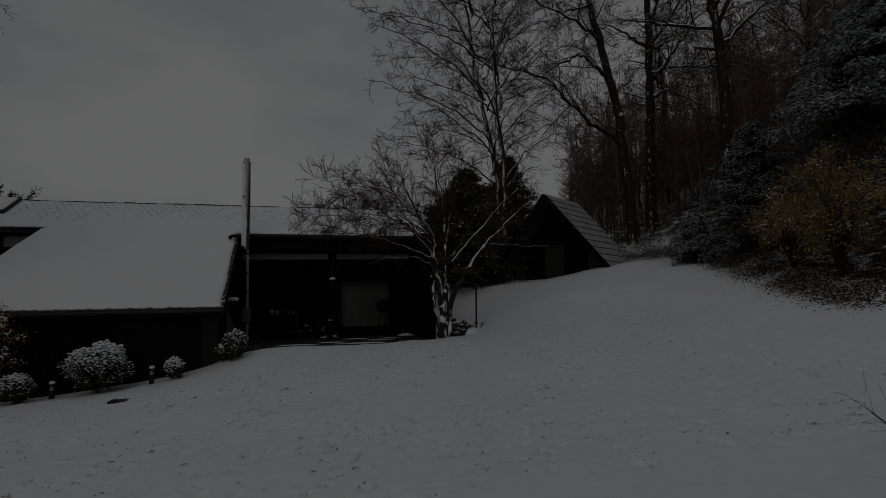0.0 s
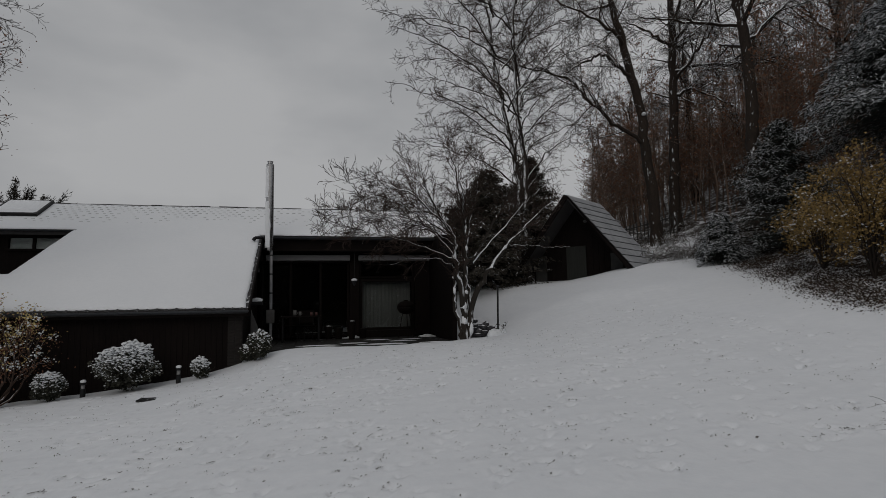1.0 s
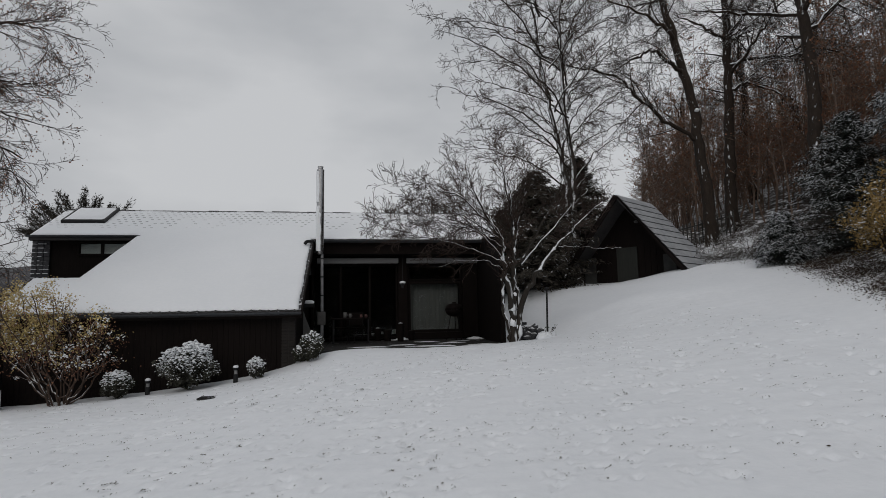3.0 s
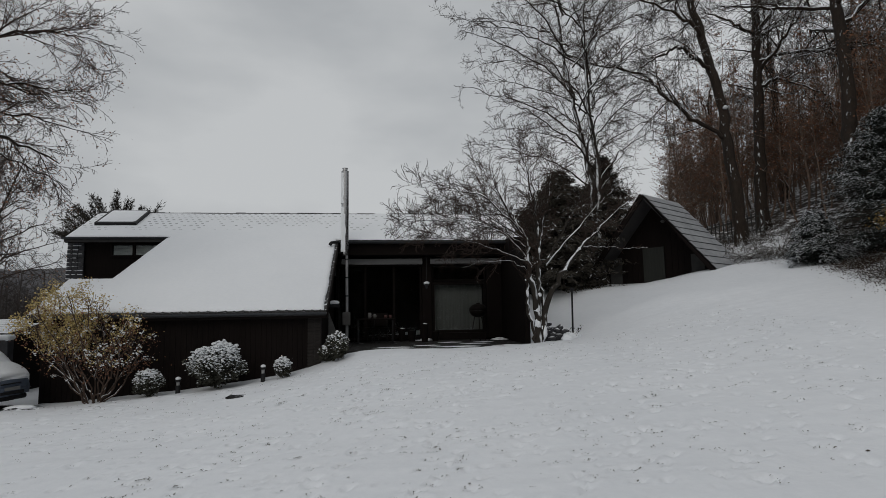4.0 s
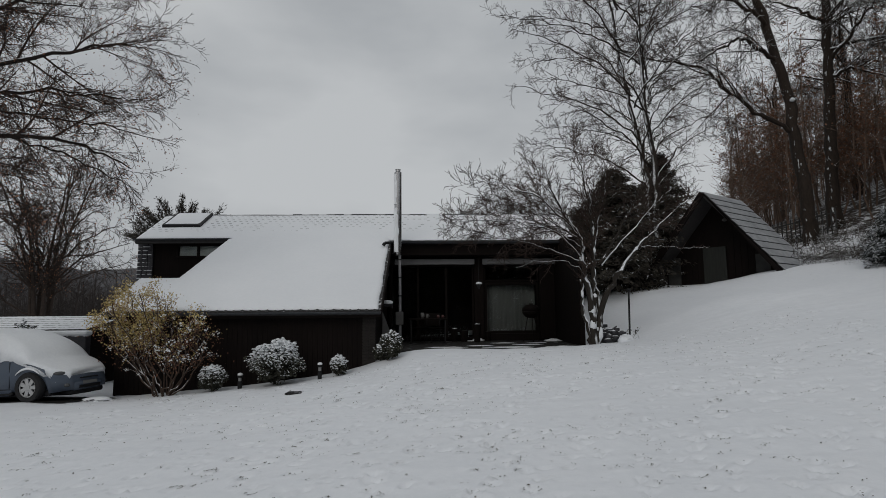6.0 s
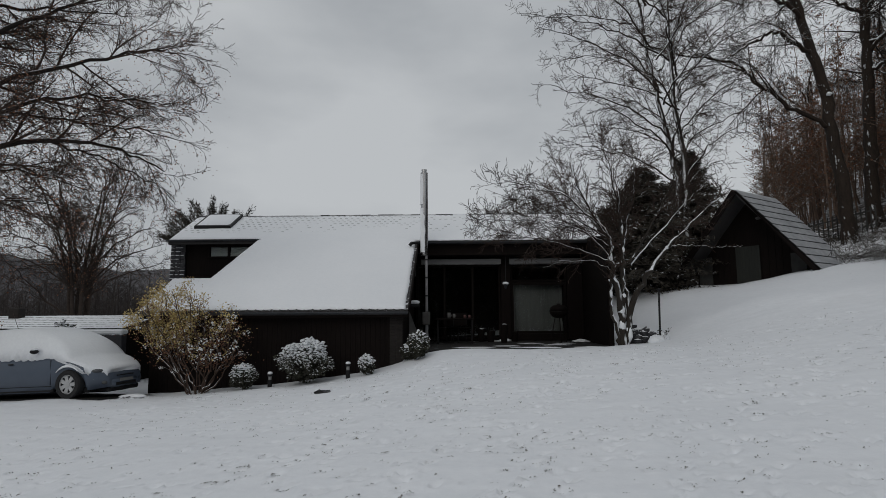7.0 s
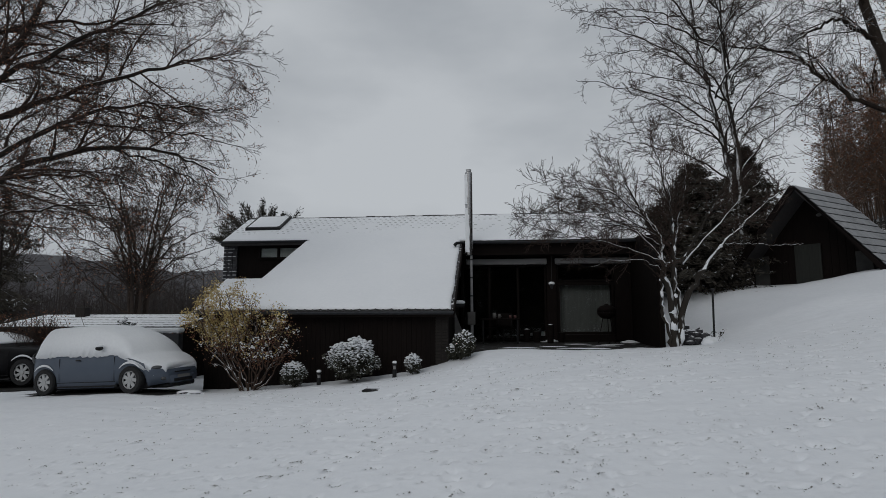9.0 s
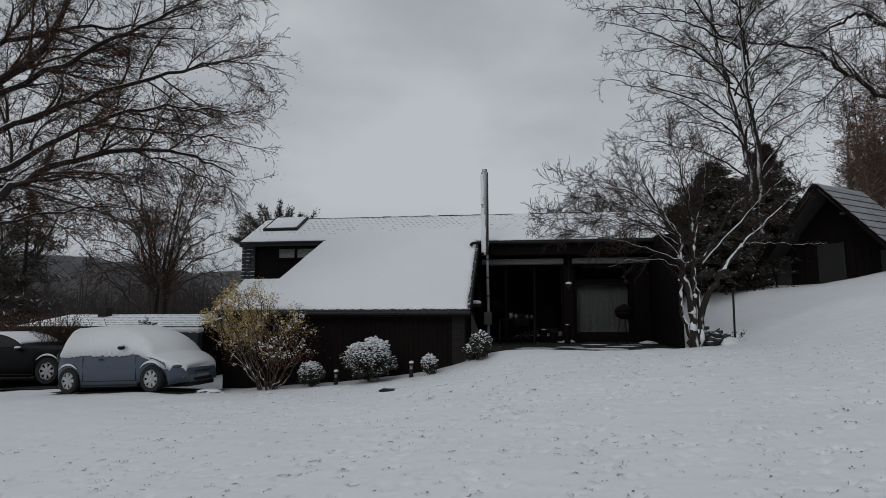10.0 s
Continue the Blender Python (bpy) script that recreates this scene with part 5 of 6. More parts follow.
# a close belt of spruces behind the garden, unseen, added for dark reflections
belt_spruce = conifer("spruce", -34, -22, 9.5, 3.2, 70, 0.1, "dark spruce added out of view around the garden", 0.2, 190, 0.3, 0.42, 1.0, 0.45, M_NEEDLE_DULL, 0.36)
# two more out of view, added to shade the right of the lawn
for x, y, turn in ((19.5, 1.6, 200), (17.5, -4.0, 310)):
    copy_thing(belt_spruce, pose(x, y, ground_at(x, y), 0, 0, turn))
for i in range(26):
    x, y = -32 + 2.5 * i, -23 - 4.5 * (i % 2) + 1.2 * math.sin(i * 1.7)
    copy_thing(belt_spruce, pose(x, y, ground_at(x, y), 0, 0, 47 * i))
# shrubs whose tops show above the ridge
rg = np.random.default_rng(71)
gz = ground_at(-10.35, 24.2)
yew = thing("yew", (-10.35, 24.2, gz), "dark feathery evergreen rising behind the house ridge", "evergreen")
stem, yc, yd = [], [], []
for k in range(60):
    a, q = k * 2.4, math.sqrt((k + 0.5) / 60)
    p = np.array([-10.35, 24.2, 3.3 + 0.7 * rg.random()])
    d = np.array([0.8 * q * math.cos(a), 0.6 * q * math.sin(a), 1.0])
    for i in range(9):
        d = d + np.array([0.13 * q * math.cos(a), 0.10 * q * math.sin(a), -0.04 * q])
        n_ = p + d / np.linalg.norm(d) * (0.36 - 0.05 * q) * rg.uniform(0.8, 1.1)
        stem.append((p, n_, 0.03 - 0.0027 * i, 0.028 - 0.0027 * i))
        for _ in range(95):
            w = rg.random()
            turn = rg.normal(size=3)
            turn /= np.linalg.norm(turn)
            run = turn * 0.9 + d * 0.7
            yc.append(p + (n_ - p) * w + run * rg.uniform(0.02, 0.30) * (1.2 - 0.7 * i / 9))
            yd.append(run)
        p = n_
part("stems", segments_mesh("stems", stem), M_BARK, yew)
tagged(part("needles", spray_mesh("needles", np.array(yc), np.array(yd), 0.07, rg, 0.2), M_NEEDLE_DULL, yew), kind="stuff")
for x, y, top, w, seed in ((3.0, 24.0, 7.0, 1.5, 72),):
    gz = ground_at(x, y)
    t = Tree(seed, [level(1.4, 0.02, 3.6, 36, 0.06, 0.04, 0.2), level(0.65, 0.012, 6.5, 38, 0.09, 0.03, 0.14), level(0.28, 0.009, 8.0, 40, 0.12, 0.03, 0.1)], 0.0075)
    for k in range(11):
        a = k * 0.57
        t.limb([(x, y, gz), (x + 0.4 * math.cos(a), y + 0.2 * math.sin(a), gz + 2.5), (x + w * math.cos(a), y + 0.6 * math.sin(a), top - 0.35 - 0.5 * abs(math.cos(a)))], 0.05, 0.012, 0, 0.5)
    tree_thing("tall_shrub", (x, y, gz), t, "tall bare shrub behind the house ridge", "shrub", M_BARK)

# ---- young woods on the slope ----
rg = np.random.default_rng(80)
segs, leaf_c = [], []
count = 0
while count < 820:
    x, y = rg.uniform(13, 48), rg.uniform(9, 50)
    if (x - 14) * 0.55 + (y - 22) * 0.9 < 2.6 and not (x > 18.5 and y > 9):
        continue
    if math.hypot(x - 16.2, y - 10.9) < 2.5 or x < 0.56 * y:
        continue
    count += 1
    z = ground_at(x, y)
    far = math.hypot(x, y)
    h = rg.uniform(3.5, 11.0)
    p = np.array([x, y, z - 0.1])
    d = np.array([rg.normal() * 0.05, rg.normal() * 0.05, 1.0])
    r = rg.uniform(0.02, 0.06)
    n = 6
    for k in range(n):
        q = p + d * h / n + np.array([rg.normal(), rg.normal(), 0]) * 0.12
        segs.append((p, q, r * (1 - k / n) + 0.008, r * (1 - (k + 1) / n) + 0.008))
        if k > 0:
            for _ in range(5):
                b = q + (p - q) * rg.random()
                a = rg.uniform(0, 6.283)
                ln = rg.uniform(0.5, 1.9) * (1.1 - k / n)
                c = b + np.array([math.cos(a) * ln, math.sin(a) * ln, ln * rg.uniform(0.3, 1.0)])
                segs.append((b, c, 0.013, 0.008))
                for _ in range(6):
                    m = b + (c - b) * rg.uniform(0.3, 1)
                    a2 = rg.uniform(0, 6.283)
                    l2 = ln * rg.uniform(0.25, 0.6)
                    e = m + np.array([math.cos(a2) * l2, math.sin(a2) * l2, l2 * rg.uniform(0.0, 0.8)])
                    segs.append((m, e, 0.009, 0.007))
                    if x < 34 and rg.random() < (0.9 if 17 < x < 27 and 17 < y < 34 else 0.3):
                        leaf_c += [e, (m + e) / 2]
        p = q
woods = part("young_woods", segments_mesh("young_woods", segs), M_WOODS)
tagged(woods, "dense bare young woods on the snowy slope", "woods", kind="stuff")
wl_ob = part("woodland_leaves", leaf_mesh("woodland_leaves", np.array(leaf_c) + rg.normal(size=(len(leaf_c), 3)) * 0.12, 0.055, rg), M_LEAF_BROWN)
tagged(wl_ob, "withered red-brown beech leaves left on twigs", "leaves", kind="stuff")
# woods in the valley beyond the outbuilding
segs = []
for _ in range(700):
    x, y = rg.uniform(-75, -12), rg.uniform(37, 80)
    if -26 < x < -18 and y < 38:
        continue
    z = ground_at(x, y)
    h = max(5.0, rg.uniform(1.5, 5.5) - z)
    p = np.array([x, y, z])
    q = p + np.array([rg.normal() * 0.4, rg.normal() * 0.4, h])
    segs.append((p, q, 0.09, 0.03))
    for _ in range(20):
        b = p + (q - p) * rg.uniform(0.2, 1)
        a, ln = rg.uniform(0, 6.283), rg.uniform(0.8, 2.6)
        c = b + np.array([math.cos(a) * ln, math.sin(a) * ln, ln * rg.uniform(0.3, 1.1)])
        segs.append((b, c, 0.022, 0.012))
        for _ in range(3):
            m = b + (c - b) * rg.uniform(0.3, 1)
            segs.append((m, m + rg.normal(size=3) * 0.6 + np.array([0, 0, 0.4]), 0.012, 0.009))
vw = part("valley_woods", segments_mesh("valley_woods", segs), M_VALLEY)
tagged(vw, "dark bare woods in the valley", "woods", kind="stuff")


# brambles along the foot of the bank
segs = []
for _ in range(420):
    u = rg.random()
    x, y = (12.6 + 4.2 * u + rg.normal() * 0.5, 20.8 - 5.2 * u + rg.normal() * 0.6) if rg.random() < 0.55 else (rg.uniform(14.2, 18.5), rg.uniform(17.5, 24.0))
    if x < 13.7:
        continue
    p = np.array([x, y, ground_at(x, y)])
    a = rg.uniform(0, 6.283)
    d = np.array([math.cos(a) * 0.5, math.sin(a) * 0.5, 1.0])
    for k in range(6):
        q = p + d * rg.uniform(0.06, 0.15)
        segs.append((p, q, 0.010, 0.008))
        for _ in range(2):
            segs.append((q, q + rg.normal(size=3) * 0.16, 0.008, 0.006))
        d = d + np.array([math.cos(a) * 0.12, math.sin(a) * 0.12, -0.28])
        p = q
br = part("brambles", segments_mesh("brambles", segs), M_STEM)
tagged(br, "tangled brambles dusted with snow on the bank", "undergrowth", kind="stuff")


# ---- shrubs ----
def snowy_shrub(name, x, y, rx, rz, seed, label, leaf=0.035, snow=1.0, density=1.0, lift=0.0):
    rg = np.random.default_rng(seed)
    gz = ground_at(x, y)
    t = thing(name, (x, y, gz), label, "shrub", "shrubs along the wall")
    stems = Tree(seed, [level(0.3, 0.006, 5, 40, 0.15, 0.05, 0.1)], 0.003)
    for k in range(14):
        a, q = rg.uniform(0, 6.28), rg.uniform(0.3, 0.9)
        stems.limb([(x, y, gz - 0.05), (x + rx * 0.4 * q * math.cos(a), y + rx * 0.4 * q * math.sin(a), gz + rz * 0.6), (x + rx * q * math.cos(a), y + rx * q * math.sin(a), gz + rz * 1.6)], 0.012, 0.004, 0, 0.3, 0.01, 3)
    tagged(part("stems", segments_mesh("stems", stems.segs), M_BARK, t), kind="stuff")
    n = int(2300 * density * (rx + rz))
    dirs = rg.normal(size=(n, 3))
    dirs /= np.linalg.norm(dirs, axis=1, keepdims=True)
    lump = np.array([0.86 + 0.36 * noise.noise(Vector((*(d * 2.6), ))  + Vector((seed, 0, 0))) for d in dirs]) * rg.uniform(0.72, 1.03, n)
    c = np.array([x, y, gz + rz + lift]) + dirs * lump[:, None] * np.array([rx, rx * 0.85, rz])
    tagged(part("leaves", leaf_mesh("leaves", c, leaf, rg), M_LEAF_SHRUB, t), kind="stuff")
    g = Geo()
    up = np.where((dirs[:, 2] > rg.uniform(-0.8, 0.55, n)) & (lump > 0.66))[0]
    up = up[: int(2600 * snow)]
    for i in up:
        s = rg.uniform(0.009, 0.026) * (0.75 + 0.7 * max(dirs[i, 2], 0))
        g.blob(tuple(c[i] + np.array([0, 0, s * 0.4])), s * rg.uniform(0.9, 1.7), s * rg.uniform(0.9, 1.7), s * 0.7, 0.3, 1, int(i))
    tagged(part("snow", g, M_CLUMP, t, "clumps of snow on the leaves", True), kind="stuff")
    return t


snowy_shrub("round_shrub", -3.3, 12.85, 0.64, 0.52, 91, "large round evergreen shrub loaded with snow", density=1.6)
snowy_shrub("small_shrub", -1.92, 12.95, 0.21, 0.24, 92, "small round shrub topped with snow", 0.025, 0.12, 2.0)
snowy_shrub("small_shrub", -4.72, 12.85, 0.33, 0.30, 93, "low spreading shrub flecked with snow", 0.03, 0.2, 2.0)
snowy_shrub("small_shrub", -0.74, 13.2, 0.28, 0.34, 94, "leafy shrub with snow at the house corner", 0.035, 0.13, 2.2)
snowy_shrub("small_shrub", -1.0, 13.45, 0.2, 0.2, 95, "leafy shrub with snow at the house corner", 0.035, 0.06, 2.0)
snowy_shrub("small_shrub", -10.66, 15.35, 0.5, 0.95, 96, "upright grey-green shrub dusted with snow behind the car", 0.035, 0.25, 1.2)

# yellow-leaved bush by the drive
gz = ground_at(-5.75, 12.75)
yb = Tree(101, [level(0.9, 0.010, 2.3, 32, 0.14, 0.06, 0.14, 0.1), level(0.4, 0.005, 4.0, 40, 0.2, 0.04, 0.1)], 0.004)
for k in range(19):
    a = k * 2.4
    q = 0.35 + 0.65 * ((k * 7) % 19) / 19
    yb.limb([(-5.72 + 0.12 * math.cos(a), 12.75 + 0.1 * math.sin(a), gz - 0.05), (-5.88 + 0.95 * q * math.cos(a), 12.75 + 0.35 * q * math.sin(a), gz + 0.82 - 0.1 * q),
             (-6.25 + 1.5 * q * math.cos(a), 12.75 + 0.6 * q * math.sin(a), gz + 2.35 - 0.95 * q * abs(math.cos(a)))], 0.020, 0.008, 0, 0.3, 0.05, 5)
bush = tree_thing("yellow_bush", (-5.75, 12.75, gz), yb, "arching bush with yellow autumn leaves and snow on its stems", "bush", M_REDSTEM, twigs=M_REDSTEM)
rg = np.random.default_rng(102)
tips = np.array([tuple(p) for p in yb.tips if p.z > gz + 0.8])
weight = np.clip((tips[:, 2] - gz - 0.9) / 0.7, 0.1, 1) * np.clip((-5.2 - tips[:, 0]) / 1.0, 0.25, 1)
c = tips[rg.choice(len(tips), 5800, p=weight / weight.sum())] + rg.normal(size=(5800, 3)) * 0.08
tagged(part("leaves", leaf_mesh("leaves", c, 0.024, rg), M_LEAF_YELLOW, bush), kind="stuff")
c = tips[rg.integers(0, len(tips), 2300)] + rg.normal(size=(2300, 3)) * 0.12 - np.array([0, 0, 0.15])
tagged(part("withered_leaves", leaf_mesh("withered_leaves", c, 0.022, rg), M_LEAF_BROWN, bush, "withered brown leaves"), kind="stuff")
g = Geo()
allp = np.array([tuple(p) for p in yb.tips])
for i in rg.integers(0, len(allp), 750):
    s = rg.uniform(0.008, 0.020)
    g.blob(tuple(allp[i] + rg.normal(size=3) * 0.03), s * 1.2, s * 1.2, s * 0.8, 0.2, 1, int(i))
tagged(part("snow", g, M_CLUMP, bush, "snow clumps on twigs and leaves", True), kind="stuff")

# ochre thicket at the foot of the bank
for x, y, top, w, seed, n in ((11.9, 9.2, 2.5, 1.5, 111, 9500), (12.3, 7.2, 2.4, 1.5, 112, 9500), (12.6, 11.0, 1.7, 1.1, 113, 5200), (13.2, 5.4, 2.6, 1.5, 114, 5000)):
    gz = ground_at(x, y)
    t = Tree(seed, [level(1.1, 0.012, 2.0, 40, 0.16, 0.03, 0.18, 0.1), level(0.5, 0.006, 3.5, 42, 0.2, 0.0, 0.14)], 0.005)
    for k in range(15):
        a = k * 2.4
        q = 0.3 + 0.7 * ((k * 5) % 15) / 15
        t.limb([(x, y, gz - 0.05), (x + w * 0.4 * q * math.cos(a), y + w * 0.4 * q * math.sin(a), gz + top * 0.6), (x + w * q * math.cos(a), y + w * q * math.sin(a), gz + top * (1.05 - 0.4 * q))], 0.022, 0.006, 0, 0.2, 0.03, 4)
    b = tree_thing("ochre_thicket", (x, y, gz), t, "tangled thicket with ochre leaves and specks of snow", "bush", M_BARK)
    rg = np.random.default_rng(seed)
    tips = np.array([tuple(p) for p in t.tips])
    tagged(part("leaves", leaf_mesh("leaves", tips[rg.integers(0, len(tips), n)] + rg.normal(size=(n, 3)) * 0.11, 0.03, rg), M_LEAF_OCHRE, b), kind="stuff")
    g = Geo()
    for i in rg.integers(0, len(tips), 330):
        s = rg.uniform(0.010, 0.026)
        g.blob(tuple(tips[i] + rg.normal(size=3) * 0.05), s * 1.3, s * 1.3, s * 0.7, 0.2, 1, int(i))
    tagged(part("snow", g, M_CLUMP, b, "specks of snow on leaves", True), kind="stuff")

# hedge left of the outbuilding
rg = np.random.default_rng(120)
hs = []
for _ in range(1700):
    x, y = rg.uniform(-19, -12.9), rg.uniform(15.2, 16.1)
    z = ground_at(x, y)
    p = np.array([x, y, z])
    for _ in range(5):
        q = p + np.array([rg.normal() * 0.2, rg.normal() * 0.15, rg.uniform(0.15, 0.50)])
        hs.append((p, q, 0.008, 0.006))
        p = q
hd = thing("hedge", (-15.5, 15.6, -0.5), "bare reddish-brown hedge behind the parked cars", "hedge")
tagged(part("branchwork", segments_mesh("branchwork", hs), M_TWIG, hd), kind="stuff")
hc = np.stack([rg.uniform(-19, -12.9, 5000), rg.uniform(15.1, 16.2, 5000), np.zeros(5000)], axis=1)
hc[:, 2] = height(hc[:, 0], hc[:, 1]) + rg.uniform(0.1, 2.2, 5000)
tagged(part("leaves", leaf_mesh("leaves", hc, 0.026, rg), M_LEAF_BROWN, hd), kind="stuff")

# leaf litter along the foot of the bank
lc = []
for _ in range(42000):
    s = rg.random()
    x0, y0 = (10.2 + 4.5 * s, 7.2 + 9.5 * s)
    off = abs(rg.normal()) * 1.5 - 0.5 + rg.normal() * 0.1
    lc.append((x0 + 0.9 * off + rg.normal() * 0.15, y0 - 0.45 * off + rg.normal() * 0.5))
for _ in range(14000):
    lc.append((rg.uniform(13, 26), rg.uniform(10, 30)))
lc = np.array(lc)
lz = height(lc[:, 0], lc[:, 1]) + rg.uniform(0.0, 0.03, len(lc))
nrm = np.tile((-0.15, -0.1, 1.0), (len(lc), 1))
lit = part("leaf_litter", leaf_mesh("leaf_litter", np.c_[lc, lz], 0.024, rg, nrm), M_LITTER)
tagged(lit, "dark fallen leaves poking through thin snow", "leaves", kind="stuff")
# blades of grass bared round the footprints
gc = []
for k, (x, y, a) in enumerate(prints):
    if rg.random() < 0.3:
        continue
    for _ in range(2 if k < 90 else 1):
        b, wide, rad = rg.uniform(0, 6.283), rg.uniform(0.25, 0.8), rg.uniform(0.05, 0.10)
        for _ in range(rg.integers(4, 16)):
            w = b + rg.normal() * wide
            gc.append((x + rad * math.cos(w) + rg.normal() * 0.008, y + rad * 0.9 * math.sin(w) + rg.normal() * 0.008))
for x, y in toes:
    if rg.random() < 0.45:
        for _ in range(rg.integers(2, 9)):
            gc.append((x + rg.normal() * 0.03, y + rg.normal() * 0.02))
for _ in range(1000):
    x, y = rg.uniform(-7, 8.5), rg.uniform(4.2, 12.8)
    for _ in range(rg.integers(1, 5)):
        gc.append((x + rg.normal() * 0.025, y + rg.normal() * 0.012))
gc = np.array(gc)
bl = part("grass_blades", leaf_mesh("grass_blades", np.c_[gc, height(gc[:, 0], gc[:, 1]) + 0.004], 0.0115, rg, np.tile((0, 0, 1.0), (len(gc), 1)), 0.5), M_GRASS)
tagged(bl, "grass blades bared at the rims of footprints", "grass", kind="stuff")
# single leaves and twigs on the lawn
fl = np.stack([rg.uniform(-8, 9, 90), rg.uniform(4.2, 13, 90)], axis=1)
lw = part("fallen_leaves", leaf_mesh("fallen_leaves", np.c_[fl, height(fl[:, 0], fl[:, 1]) + 0.012], 0.017, rg, np.tile((0, 0, 1.0), (90, 1))), M_LITTER)
tagged(lw, "single dark leaves scattered on the snowy lawn", "leaves", kind="stuff")


# ---- garden things ----
def path_light(x, y, h):
    gz = ground_at(x, y)
    t = thing("path_light", (x, y, gz), "short dark bollard light with a cap of snow", "bollard light", "bollard lights by the wall")
    part("post", Geo().lathe((x, y, gz - 0.05), [(0.05, 0), (0.05, h * 0.55), (0.042, h * 0.56)]), M_DARKMETAL, t)
    part("lens", Geo().lathe((x, y, gz - 0.05 + h * 0.56), [(0.036, 0), (0.036, h * 0.2)]), M_BLIND, t)
    part("cap", Geo().lathe((x, y, gz - 0.05 + h * 0.76), [(0.055, 0), (0.06, 0.02), (0.055, 0.05)]), M_DARKMETAL, t)
    part("snow_cap", Geo().blob((x, y, gz + h * 0.76 + 0.02), 0.058, 0.058, 0.04, 0.06, 2), M_CLUMP, t, smooth=True)


path_light(-2.35, 12.98, 0.42)
path_light(-4.15, 13.0, 0.38)

gz = ground_at(5.17, 14.0)
pole = thing("garden_pole", (5.17, 14.0, gz), "slim dark metal pole standing in the snow", "pole")
part("shaft", Geo().tube((5.17, 14.0, gz - 0.2), (5.2, 14.0, 2.24), 0.024, n=10), M_DARKMETAL, pole)
part("tip", Geo().lathe((5.2, 14.0, 2.22), [(0.03, 0), (0.055, 0.01), (0.055, 0.03), (0.01, 0.05)]), M_DARKMETAL, pole)

rr = random.Random(9)
stones = thing("rock_edging", (4.9, 14.6, 0.9), "heap of dark stones half covered with snow beside the tree", "rocks")
for i in range(34):
    x, y = 4.58 + rr.uniform(0, 0.52), 14.2 + rr.uniform(0, 0.3)
    part("stone", Geo().blob((x, y, ground_at(x, y) + 0.03 + 0.36 * rr.random() * (1.25 - (x - 4.58))), rr.uniform(0.08, 0.15), rr.uniform(0.08, 0.13), rr.uniform(0.06, 0.12), 0.2, 1, i), M_SLATE, stones)
snow_heap = thing("snow_heap", (5.0, 13.9, 0.9), "small heap of snow at the foot of the tree", "snow")
g = Geo()
for i in range(9):
    x, y = 4.98 + rr.uniform(0, 0.34), 14.0 + rr.uniform(-0.1, 0.15)
    g.blob((x, y, ground_at(x, y) + 0.03), rr.uniform(0.12, 0.2), 0.15, rr.uniform(0.06, 0.12) + 0.10 * (x - 4.78), 0.15, 2, i)
part("heap", g, M_SNOW, snow_heap, smooth=True)

edging = thing("rock_edging", (15.6, 20.6, 3.7), "row of dark rocks at the foot of the bank", "rocks")
for i in range(15):
    u = i / 14
    x, y = 14.0 + 2.4 * u + rr.uniform(-0.15, 0.15), 21.0 - 2.2 * u + rr.uniform(-0.15, 0.15)
    part("rock", Geo().blob((x, y, ground_at(x, y) + 0.04), rr.uniform(0.12, 0.26), rr.uniform(0.1, 0.18), rr.uniform(0.07, 0.16), 0.22, 2, 40 + i), M_SLATE, edging)

# low wall behind the small car
lw = thing("low_wall", (-9.9, 15.8, -0.5), "low dark wall with a ledge of snow behind the car", "wall")
part("wall_body", Geo().box((-10.6, 15.7, ground_at(-10, 15.8) - 0.3), (-9.25, 15.95, 1.16), 0.02), M_SLATE, lw)
part("snow_ledge", Geo().box((-10.64, 15.67, 1.162), (-9.22, 15.98, 1.30), 0.05), M_CLUMP, lw)
# weeds at the foot of the pole
wd = Tree(141, [level(0.2, 0.004, 9, 45, 0.15, 0.03, 0.06)], 0.003)
gz = ground_at(5.25, 13.95)
for k in range(7):
    a = k * 0.9
    wd.limb([(5.25, 13.93, gz - 0.03), (5.25 + 0.06 * math.cos(a), 13.93 + 0.06 * math.sin(a), gz + 0.15), (5.25 + 0.13 * math.cos(a), 13.93 + 0.1 * math.sin(a), gz + 0.22 + 0.03 * (k % 4))], 0.006, 0.003, 0, 0.2, 0.02, 3)
weeds = thing("weeds", (5.25, 13.93, gz), "small dry weeds at the foot of the pole", "weeds")
tagged(part("stems", segments_mesh("stems", wd.segs), M_BARK, weeds), kind="stuff")
wt = np.array([tuple(p) for p in wd.tips])
tagged(part("leaves", leaf_mesh("leaves", wt, 0.03, np.random.default_rng(142)), M_LEAF_SHRUB, weeds), kind="stuff")

# kettle grill on the terrace
gr = thing("kettle_grill", (3.3, 17.2, 0.8), "black kettle grill on thin legs", "grill")
part("bowl", Geo().lathe((3.3, 17.2, 1.52), [(0.08, 0), (0.2, 0.05), (0.27, 0.14), (0.285, 0.2)], 20), M_WOOD_DARK, gr, smooth=True)
part("lid", Geo().lathe((3.3, 17.2, 1.725), [(0.29, 0), (0.27, 0.1), (0.18, 0.18), (0.04, 0.21)], 20), M_WOOD_DARK, gr, smooth=True)
part("handle", Geo().tube((3.24, 17.2, 1.95), (3.36, 17.2, 1.95), 0.015), M_WOOD_DARK, gr)
for a in (0.5, 2.6, 4.7):
    part("leg", Geo().tube((3.3 + 0.12 * math.cos(a), 17.2 + 0.12 * math.sin(a), 1.56), (3.3 + 0.28 * math.cos(a), 17.2 + 0.28 * math.sin(a), 0.8), 0.012), M_WOOD_DARK, gr)

